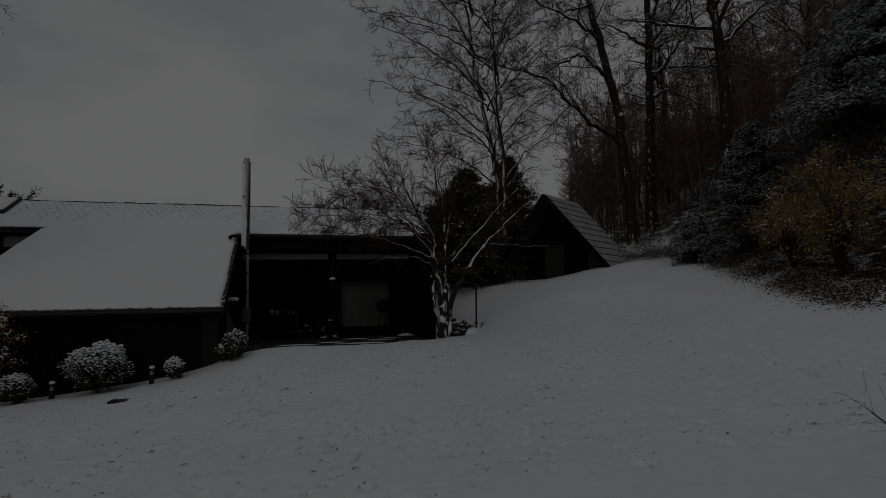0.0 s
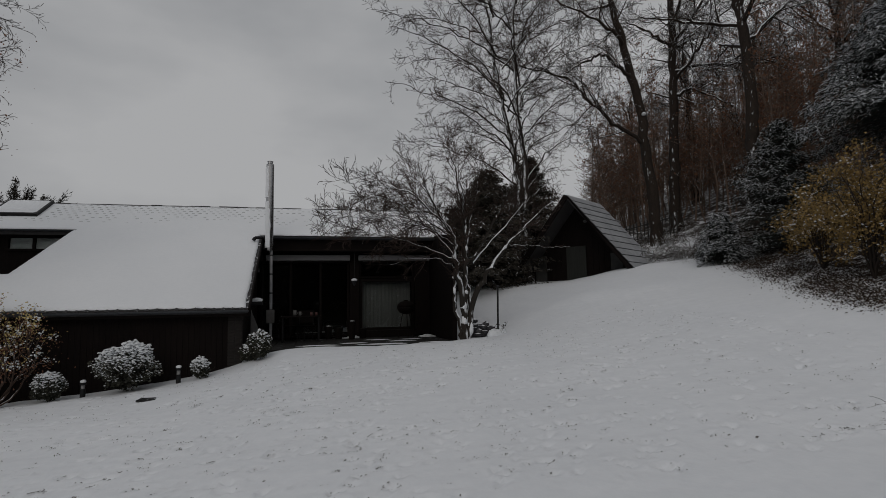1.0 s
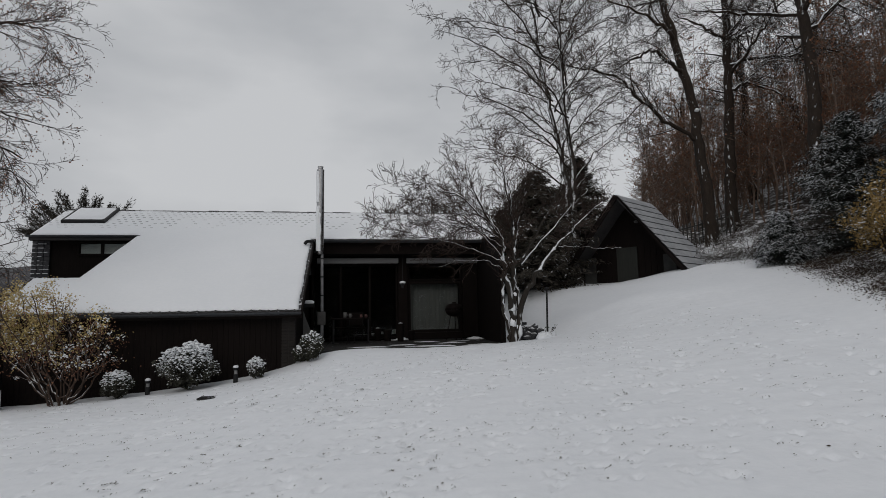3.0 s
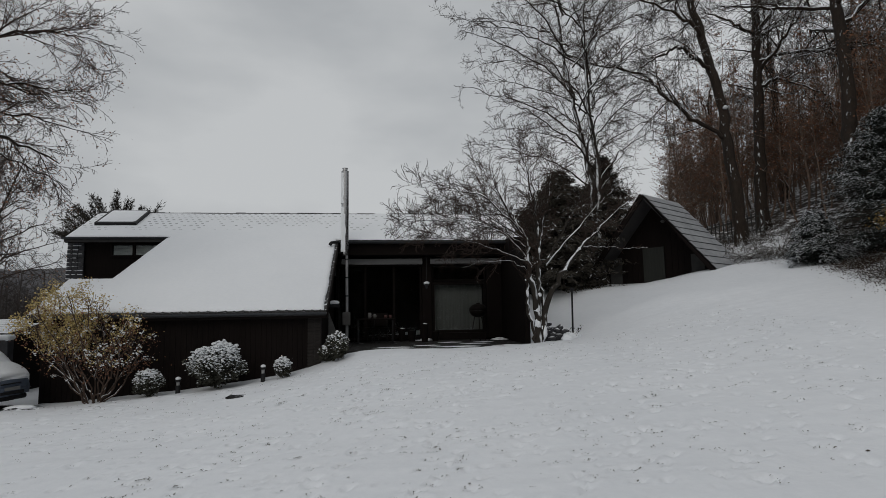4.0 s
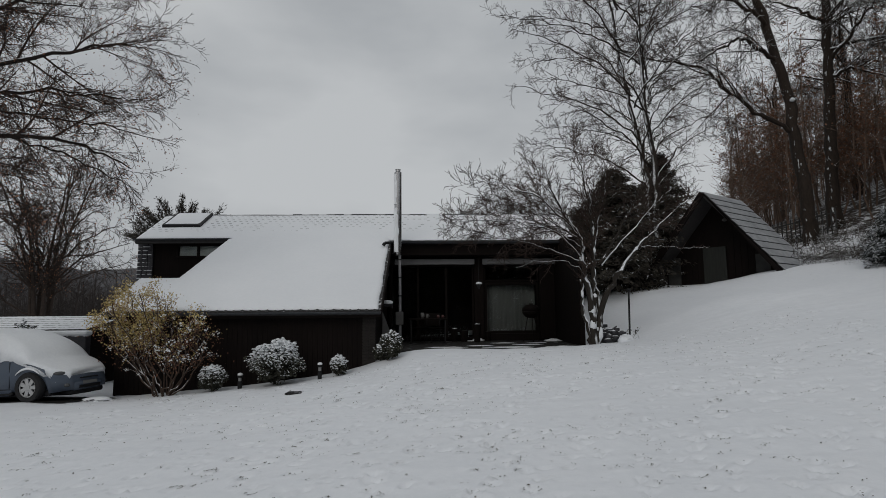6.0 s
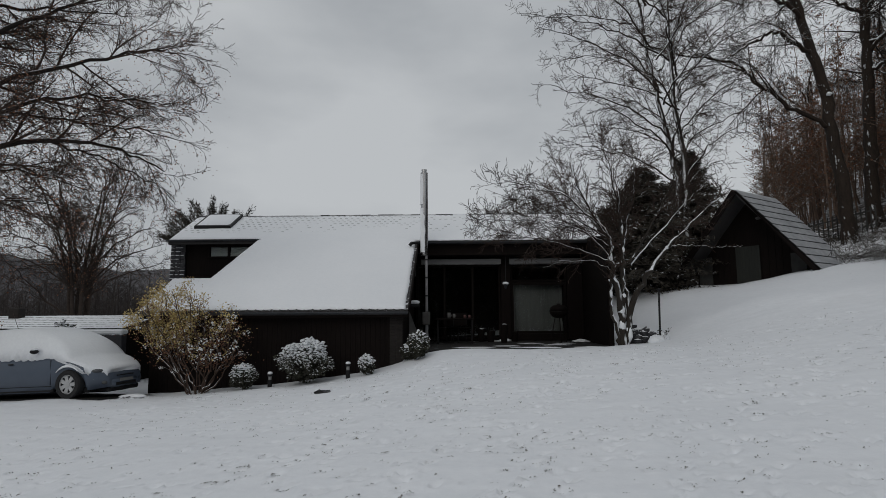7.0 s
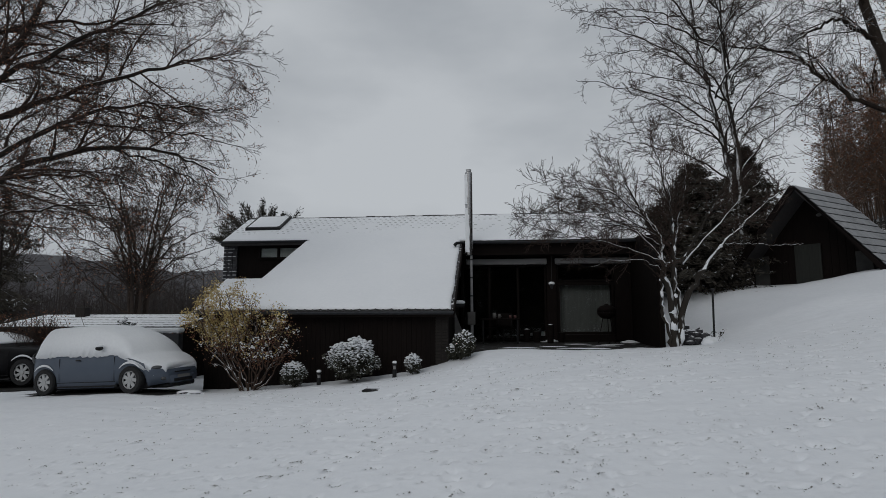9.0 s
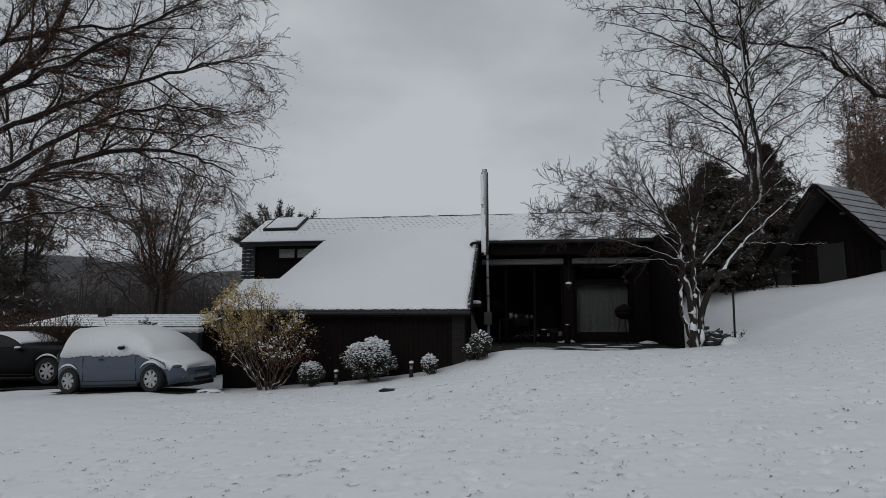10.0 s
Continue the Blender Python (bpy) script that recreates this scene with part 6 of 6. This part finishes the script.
# hanging lantern with snow
ln = thing("hanging_lantern", (1.71, 17.35, 2.5), "white snow-capped lantern hanging under the eave", "lantern")
part("snow_cap", Geo().blob((1.71, 17.35, 2.60), 0.095, 0.095, 0.055, 0.08, 2), M_CLUMP, ln, smooth=True)
part("shade", Geo().lathe((1.71, 17.35, 2.43), [(0.02, 0), (0.05, 0.08), (0.085, 0.15)]), M_SLATE, ln)
part("cord", Geo().tube((1.71, 17.35, 2.68), (1.75, 17.60, 3.53), 0.006, n=6), M_DARKMETAL, ln)


def chair(x, y, turn, z=0.8):
    t = thing("garden_chair", (0, 0, 0), "dark garden chair on the terrace", "chair", "chairs on the terrace")
    part("seat", Geo().box((-0.24, -0.24, 0.42), (0.24, 0.24, 0.45)), M_WOOD_DARK, t, local=True)
    part("backrest", Geo().box((-0.24, 0.2, 0.5), (0.24, 0.235, 0.9)), M_WOOD_DARK, t, local=True)
    for sx in (-0.21, 0.21):
        for sy in (-0.21, 0.21):
            part("leg", Geo().tube((sx, sy, 0), (sx, sy, 0.42 if sy < 0 else 0.9), 0.014), M_DARKMETAL, t, local=True)
    t.matrix_world = pose(x, y, z, 0, 0, turn)
    return t


chair(0.35, 17.3, 20)
chair(-0.25, 17.5, -70)
tb = thing("garden_table", (0.1, 16.9, 0.8), "dark garden table on the terrace", "table")
part("tabletop", Geo().box((-0.45, 16.55, 1.5), (0.7, 17.15, 1.54), 0.01), M_WOOD_DARK, tb)
for sx in (-0.38, 0.63):
    for sy in (16.6, 17.1):
        part("leg", Geo().tube((sx, sy, 0.8), (sx, sy, 1.5), 0.025), M_DARKMETAL, tb)
for i, (x, y, h, r) in enumerate(((1.25, 17.6, 0.34, 0.14), (1.62, 17.2, 0.55, 0.13), (2.0, 17.7, 0.3, 0.12), (0.95, 17.75, 0.4, 0.12))):
    pt = thing("planter", (x, y, 0.8), "dark planter pot on the terrace with some snow", "planter", "planters on the terrace")
    part("pot", Geo().lathe((x, y, 0.8), [(r * 0.7, 0), (r, h), (r * 0.88, h), (r * 0.85, h - 0.04)]), M_WOOD_DARK, pt)
    part("soil_snow", Geo().blob((x, y, 0.8 + h - 0.02), r * 0.8, r * 0.8, 0.04, 0.1, 1, i), M_CLUMP if i % 2 else M_PAVING, pt)

# cups and a jar on the garden table
for x, y, r, h, m in ((-0.05, 16.85, 0.05, 0.17, M_GREYBOARD), (0.10, 16.95, 0.04, 0.13, M_GREYBOARD), (0.42, 16.8, 0.035, 0.10, M_CUP), (0.56, 16.9, 0.035, 0.10, M_CUP)):
    cp = thing("cup", (x, y, 1.54), "small pale cup standing on the garden table", "cup", "cups on the garden table")
    part("bowl", Geo().lathe((x, y, 1.54), [(r * 0.8, 0), (r, h * 0.3), (r, h), (r * 0.88, h), (r * 0.85, h * 0.3)], 14), m, cp, smooth=True)
    part("handle", Geo().tube((x + r, y, 1.54 + h * 0.25), (x + r * 1.6, y, 1.54 + h * 0.5), 0.006, n=6).tube((x + r * 1.6, y, 1.54 + h * 0.5), (x + r, y, 1.54 + h * 0.8), 0.006, n=6), m, cp)
# remnants of snow on the paving
rr = random.Random(17)
for x, y, w, d, h in ((1.72, 17.9, 0.20, 0.12, 0.07), (1.45, 17.85, 0.16, 0.1, 0.03), (4.0, 17.4, 0.24, 0.14, 0.07), (2.3, 16.5, 0.35, 0.06, 0.015), (2.9, 15.6, 0.42, 0.07, 0.015),
                      (1.5, 15.2, 0.36, 0.06, 0.015), (3.3, 16.4, 0.3, 0.06, 0.012), (0.6, 14.6, 0.5, 0.09, 0.02), (2.2, 14.4, 0.6, 0.10, 0.02), (3.6, 14.5, 0.4, 0.09, 0.02)):
    sp = thing("snow_patch", (x, y, 0.8), "small remnant of snow on the dark paving", "snow", "snow remnants on the terrace")
    part("patch", Geo().blob((x, y, 0.803), w, d, h, 0.28, 3, int(x * 100)), M_CLUMP, sp, smooth=True)

# lawn drain cover and flat stones
for x, y, a in ((-2.47, 11.1, 0.2),):
    gz = ground_at(x, y)
    dr = thing("drain_cover", (x, y, gz), "small dark drain grate bare of snow", "drain")
    g = Geo().lathe((x, y, gz - 0.01), [(0.19, 0), (0.19, 0.02), (0.17, 0.026)], 18)
    part("plate", g, M_PAVING, dr)
    for k in range(5):
        part("bar", Geo().box((x - 0.15, y - 0.12 + k * 0.06 - 0.012, gz + 0.012), (x + 0.15, y - 0.12 + k * 0.06 + 0.012, gz + 0.028)), M_DARKMETAL, dr)
sb = thing("flat_stone", (-6.9, 12.3, -0.2), "flat kerb stone with snow on top by the drive", "stone")
gz = ground_at(-6.95, 12.25)
part("slab", Geo().blob((-6.9, 12.27, gz), 0.36, 0.17, 0.07, 0.15, 2, 5), M_SLATE, sb)
part("snow_cap", Geo().blob((-6.88, 12.27, gz + 0.045), 0.30, 0.14, 0.045, 0.15, 2, 6), M_CLUMP, sb, smooth=True)

# bare twigs of a shrub close on the lawn
t = Tree(131, [level(0.4, 0.002, 3, 40, 0.15, 0.03, 0.1)], 0.0013)
gz = ground_at(5.35, 3.45)
for k in range(6):
    t.limb([(5.35, 3.4, gz - 0.03), (5.2 - 0.03 * k, 3.5 + 0.05 * k, gz + 0.15 + 0.05 * k), (5.02 - 0.03 * k, 3.62 + 0.03 * k, gz + 0.16 + 0.06 * k)], 0.003, 0.0012, 0, 0.3, 0.01, 4)
tw = thing("low_twigs", (5.35, 3.4, gz), "thin bare twigs sticking out of the snow", "twigs")
tagged(part("stems", segments_mesh("stems", t.segs), M_BARK, tw), kind="stuff")
for pts, radii in t.chains:
    part("stem", chain_mesh("stem", pts, radii, 5), M_BARK, tw)

# picket fence behind the hut
fn = thing("picket_fence", (15.5, 23.5, 4.2), "weathered picket fence behind the hut", "fence")
for i in range(26):
    x, y = 13.6 + i * 0.16, 24.6 - i * 0.06
    z = ground_at(x, y)
    part("picket", Geo().box((x, y, z - 0.1), (x + 0.06, y + 0.02, z + 1.1), 0.006), M_PANEL, fn)
for dz in (0.3, 0.9):
    za, zb = ground_at(13.6, 24.6), ground_at(17.7, 23.1)
    part("rail", Geo().tube((13.6, 24.64, za + dz), (17.7, 23.14, zb + dz), 0.025, n=6), M_PANEL, fn)


# ---- parked cars ----
M_CARBLUE = mat("pale_blue_car_paint", (0.088, 0.108, 0.142), (0.075, 0.093, 0.125), 0.3, 3.0, 0.0)
M_CARBLACK = mat("black_car_paint", (0.007, 0.007, 0.008), (0.005, 0.005, 0.006), 0.5, 3.0, 0.0, spec=0.08)
M_RUBBER = mat("tyre_rubber", (0.025, 0.025, 0.026), (0.015, 0.015, 0.016), 0.85, 20.0, 0.3)
M_HUBCAP = mat("silver_hubcap", (0.5, 0.51, 0.52), (0.38, 0.385, 0.39), 0.45, 10.0, 0.1)
M_LIGHT = mat("headlight_glass", (0.10, 0.105, 0.11), (0.05, 0.052, 0.055), 0.15, 5.0, 0.0)
M_PLATE = mat("number_plate", (0.22, 0.22, 0.21), (0.15, 0.15, 0.15), 0.5, 5.0, 0.0)


def loft(stations, half):
    """A body from cross sections along its length: rows of (x, list of (y share, z))."""
    g = Geo()
    m = len(stations[0][1])
    vs = []
    for x, ring in stations:
        vs += [(x, y * half, z) for y, z in ring] + [(x, -y * half, z) for y, z in ring[::-1]]
    k = 2 * m
    fs = [(i * k + j, i * k + (j + 1) % k, (i + 1) * k + (j + 1) % k, (i + 1) * k + j) for i in range(len(stations) - 1) for j in range(k)]
    fs += [tuple(range(k - 1, -1, -1)), tuple((len(stations) - 1) * k + j for j in range(k))]
    return g.add(vs, fs)


def car(name, at, heading, nose_up, paint, label, length=3.75, wheelbase=2.40, height_m=1.47, half=0.82, snow_side=True, wheel_r=0.29, bonnet=0.75, nose=0.22, waist=0.57):
    t = thing(name, (0, 0, 0), label, "car", "parked cars")
    ax_r, ax_f = 0.0, wheelbase
    x0, x1 = -(length - wheelbase) * 0.42, wheelbase + (length - wheelbase) * 0.58
    H = height_m

    def belt(u):
        return H * (waist + 0.03 * (1 - u)) if u < 0.72 else H * (waist - nose * ((u - 0.72) / 0.28) ** 1.4)

    def taper(u):
        return 1.0 - 0.42 * max(0, (u - 0.80) / 0.20) ** 2.2 - 0.20 * max(0, (0.12 - u) / 0.12) ** 2

    body = []
    for i in range(49):
        u = i / 48
        x = x0 + (x1 - x0) * u
        tuck = taper(u)
        low = 0.15 + 0.04 * max(0, (u - 0.9) / 0.1)
        zb = belt(u) - (0.10 if i in (0, 48) else 0)
        arch = 0.0
        for ax in (ax_r, ax_f):
            d = abs(x - ax)
            if d < wheel_r * 1.25:
                arch = max(arch, math.sqrt(max(0, (wheel_r * 1.22) ** 2 - d * d)))
        lowside = max(low, wheel_r + arch - 0.01) if arch else low
        body.append((x, [(0.0, low), (0.80 * tuck, low), (0.97 * tuck, min(lowside, zb - 0.12)), (1.0 * tuck, (min(lowside, zb - 0.12) + zb) / 2 + 0.03), (0.97 * tuck, zb - 0.05), (0.90 * tuck, zb), (0.0, zb + 0.02)]))
    shell = part("body", loft(body, half), paint, t, smooth=True, local=True)
    # cabin with snow over roof, glass and bonnet
    cab, snow = [], []
    for i in range(21):
        u = i / 20
        x = x0 + 0.08 + (x1 - x0 - bonnet) * u
        s = min(1.0, u / 0.13) if u < 0.45 else 1.0 - max(0.0, (u - 0.55) / 0.45) ** 1.5
        s = max(0.0, s) ** 0.75
        ub = (x - x0) / (x1 - x0)
        zb, zt = belt(ub) - 0.02, belt(ub) + (H - 0.07 - belt(ub)) * s
        w = 0.9 - 0.17 * s
        cab.append((x, [(0.0, zb - 0.05), (0.9, zb - 0.05), (0.88, zb + 0.02), ((0.88 + w) / 2 + 0.02, (zb + zt) / 2), (w, zt - 0.04), (w - 0.1, zt), (0.0, zt + 0.02)]))
    part("cabin", loft(cab, half), M_DARKMETAL, t, local=True)
    rs = random.Random(len(name) + int(at[0] * 10))
    for i in range(61):
        u = i / 60
        x = x0 + 0.03 + (x1 - x0 - 0.05) * u
        uc = (x - x0 - 0.08) / (x1 - x0 - bonnet)
        s = 0.0 if uc > 1 or uc < 0 else (min(1.0, uc / 0.13) if uc < 0.45 else 1.0 - max(0.0, (uc - 0.55) / 0.45) ** 1.5)
        s = max(0.0, s) ** 0.75
        ub = u
        zb = belt(ub)
        zt = zb + (H - 0.07 - zb) * s
        w = 0.9 - 0.17 * s
        rag = rs.uniform(-0.035, 0.035)
        edge = zb - 0.02 + rag - 0.21 * max(0.0, (u - 0.70) / 0.30) if snow_side else zt - 0.12
        e = 0.05
        if not snow_side and uc > 0.98:
            continue
        if not snow_side:
            snow.append((x, [(0.0, zt - 0.02), (w - 0.1, zt - 0.02), (w - 0.03, zt - 0.015), (w - 0.02, zt), (w - 0.05, zt + 0.02), (w - 0.14, zt + 0.035), (0.0, zt + 0.05)]))
            continue
        k = taper(u)
        snow.append((x, [(0.0, zb - 0.06), (0.86 * k, zb - 0.06), (1.012 * k, min(edge, zb) - 0.03), ((0.9 + w) / 2 * k + 0.07, max((zb + zt) / 2, zb + 0.01)), ((w + 0.05) * k, max(zt - 0.01, zb + 0.02)), ((w - 0.1) * k, zt + e), (0.0, zt + e + 0.03)]))
    sn = part("snow_cover", loft(snow, half), M_CLUMP, t, "thick snow over roof, windows and bonnet", True, True)
    # wheels
    for ax in (ax_r, ax_f):
        for sy in (-1, 1):
            w = part("wheel", Geo().tube((ax, sy * (half - 0.17), wheel_r), (ax, sy * (half - 0.13), wheel_r), wheel_r * 0.6, n=16), M_DARKMETAL, t, local=True)
            tyre = Geo()
            n = 24
            prof = [(0.66, -0.10), (0.93, -0.10), (1.0, -0.06), (1.0, 0.06), (0.93, 0.10), (0.66, 0.10)]
            vs = [(ax + wheel_r * r * math.cos(6.28319 * i / n), sy * (half - 0.10) + o, wheel_r + wheel_r * r * math.sin(6.28319 * i / n)) for i in range(n) for r, o in prof]
            fs = [(i * 6 + j, i * 6 + (j + 1) % 6, ((i + 1) % n) * 6 + (j + 1) % 6, ((i + 1) % n) * 6 + j) for i in range(n) for j in range(6)]
            part("tyre", tyre.add(vs, fs), M_RUBBER, w, local=True)
            rim = Geo()
            yy = sy * (half - 0.02)
            for k in range(7):
                a = 6.28319 * k / 7
                ca, sa = math.cos(a), math.sin(a)
                p = lambda rad, off: (ax + rad * ca - off * sa, yy, wheel_r + rad * sa + off * ca)
                rim.slab([p(0.03, -0.03), p(wheel_r * 0.66, -0.045), p(wheel_r * 0.66, 0.045), p(0.03, 0.03)], (0, -sy * 0.02, 0))
            rim.tube((ax, yy - sy * 0.02, wheel_r), (ax, yy + sy * 0.008, wheel_r), 0.055, n=12)
            for k in range(24):
                a, b = 6.28319 * k / 24, 6.28319 * (k + 1) / 24
                rim.slab([(ax + q * wheel_r * math.cos(c), yy, wheel_r + q * wheel_r * math.sin(c)) for q, c in ((0.58, a), (0.68, a), (0.68, b), (0.58, b))], (0, -sy * 0.015, 0))
            part("hubcap", rim, M_HUBCAP, w, local=True)
    for sy in (-1, 1):
        part("headlight", Geo().blob((x1 - 0.22, sy * half * 0.66, belt(0.95) - 0.08), 0.15, 0.13, 0.055, 0.0, 2), M_LIGHT, t, smooth=True, local=True)
        part("tail_light", Geo().blob((x0 + 0.06, sy * half * 0.8, H * 0.55), 0.06, 0.09, 0.13, 0.0, 2), M_LIGHT, t, smooth=True, local=True)
        part("mirror", Geo().blob((x0 + (x1 - x0) * 0.60, sy * (half + 0.07), H * 0.66), 0.07, 0.09, 0.05, 0.05, 2), M_DARKMETAL, t, smooth=True, local=True)
        part("mirror_snow", Geo().blob((x0 + (x1 - x0) * 0.60, sy * (half + 0.07), H * 0.66 + 0.05), 0.07, 0.085, 0.035, 0.1, 2), M_CLUMP, t, smooth=True, local=True)
        for ax in (ax_r, ax_f):
            arc = [Vector((ax + wheel_r * 1.24 * math.cos(0.75 + 1.65 * q / 14), sy * (half - 0.004), wheel_r + wheel_r * 1.24 * math.sin(0.75 + 1.65 * q / 14))) for q in range(15)]
            part("arch_snow", chain_mesh("arch_snow", arc, [0.006 + 0.020 * math.sin(math.pi * q / 14) for q in range(15)], 8, 3), M_CLUMP, t, local=True)
        part("door_handle", Geo().box((x0 + (x1 - x0) * 0.40, sy * (half + 0.0), H * 0.49), (x0 + (x1 - x0) * 0.40 + 0.14, sy * (half + 0.022), H * 0.49 + 0.025), 0.006), M_DARKMETAL, t, local=True)
        part("side_trim", Geo().box((ax_r + 0.4, sy * (half - 0.03), 0.27), (ax_f - 0.4, sy * (half - 0.012), 0.285), 0.003), M_DARKMETAL, t, local=True)
        for xs in (ax_r + 0.46, ax_f - 0.42):
            part("door_gap", Geo().box((xs, sy * (half - 0.03), 0.30), (xs + 0.005, sy * (half - 0.001), H * waist - 0.06), 0.002), M_RUBBER, t, local=True)
        part("sill", Geo().box((ax_r + 0.36, sy * (half - 0.12), 0.15), (ax_f - 0.36, sy * (half - 0.02), 0.22), 0.02), M_DARKMETAL, t, local=True)
    for sy in (-1, 1):
        part("fog_light", Geo().blob((x1 - 0.07, sy * half * 0.60, 0.29), 0.06, 0.07, 0.05, 0.0, 2), M_LIGHT, t, smooth=True, local=True)
    part("front_bumper", Geo().box((x1 - 0.20, -half * 0.52, 0.15), (x1 + 0.03, half * 0.52, 0.38), 0.09), paint, t, smooth=True, local=True)
    part("underbody", Geo().box((x0 + 0.15, -half + 0.16, 0.10), (x1 - 0.3, half - 0.16, 0.22), 0.02), M_DARKMETAL, t, local=True)
    part("valance", Geo().box((x1 - 0.5, -half * 0.55, 0.08), (x1 - 0.02, half * 0.55, 0.19), 0.03), M_DARKMETAL, t, local=True)
    part("grille", Geo().box((x1 - 0.08, -half * 0.36, 0.20), (x1 + 0.036, half * 0.36, 0.27), 0.01), M_DARKMETAL, t, local=True)
    part("upper_grille", Geo().box((x1 - 0.10, -half * 0.30, 0.40), (x1 + 0.02, half * 0.30, 0.425), 0.008), M_DARKMETAL, t, local=True)
    part("number_plate", Geo().box((x1 + 0.031, -0.19, 0.28), (x1 + 0.04, 0.19, 0.345), 0.002), M_PLATE, t, local=True)
    t.matrix_world = pose(*at, 0, -nose_up, heading)
    return t


def bare_shade_patch(x0, y0, heading, length, width):
    """Dark ground under a parked car, where no snow has fallen, with the car's shadow painted in."""
    nx, ny = 16, 8
    vs, fs = [], []
    c, s = math.cos(radians(heading)), math.sin(radians(heading))
    for i in range(nx + 1):
        for j in range(ny + 1):
            u, v = length * i / nx, width * (j / ny - 0.5)
            if i in (0, nx) or j in (0, ny):
                u += 0.06 * noise.noise(Vector((i * 0.9, j * 1.1, x0)))
                v += 0.06 * noise.noise(Vector((i * 1.3, j * 0.7, y0)))
            x, y = x0 + u * c - v * s, y0 + u * s + v * c
            vs.append((x, y, ground_at(x, y) + 0.03))
    fs = [(i * (ny + 1) + j, (i + 1) * (ny + 1) + j, (i + 1) * (ny + 1) + j + 1, i * (ny + 1) + j + 1) for i in range(nx) for j in range(ny)]
    ob = part("road", mesh_arrays("road", vs, fs, True), M_PAVING)
    tagged(ob, "dark asphalt bare of snow under a parked car, painted shadow included", "road", kind="structure")


bare_shade_patch(-10.85, 13.12, -10.6, 3.85, 1.6)
# widened towards the lawn so that the dark sheet also paints the shadow
bare_shade_patch(-15.9, 14.6, 0.0, 4.3, 2.5)
car("small_car", (-10.28, 13.04, -0.18), -10.6, 3.0, M_CARBLUE, "pale blue small hatchback under thick snow", 3.66, 2.45, 1.55, 0.82, True, 0.305)
car("estate_car", (-15.26, 14.92, -0.25), 0.0, 1.0, M_CARBLACK, "black estate car with snow on its windscreen", 3.75, 2.62, 1.46, 0.87, False, 0.36, 1.6, 0.07, 0.68)
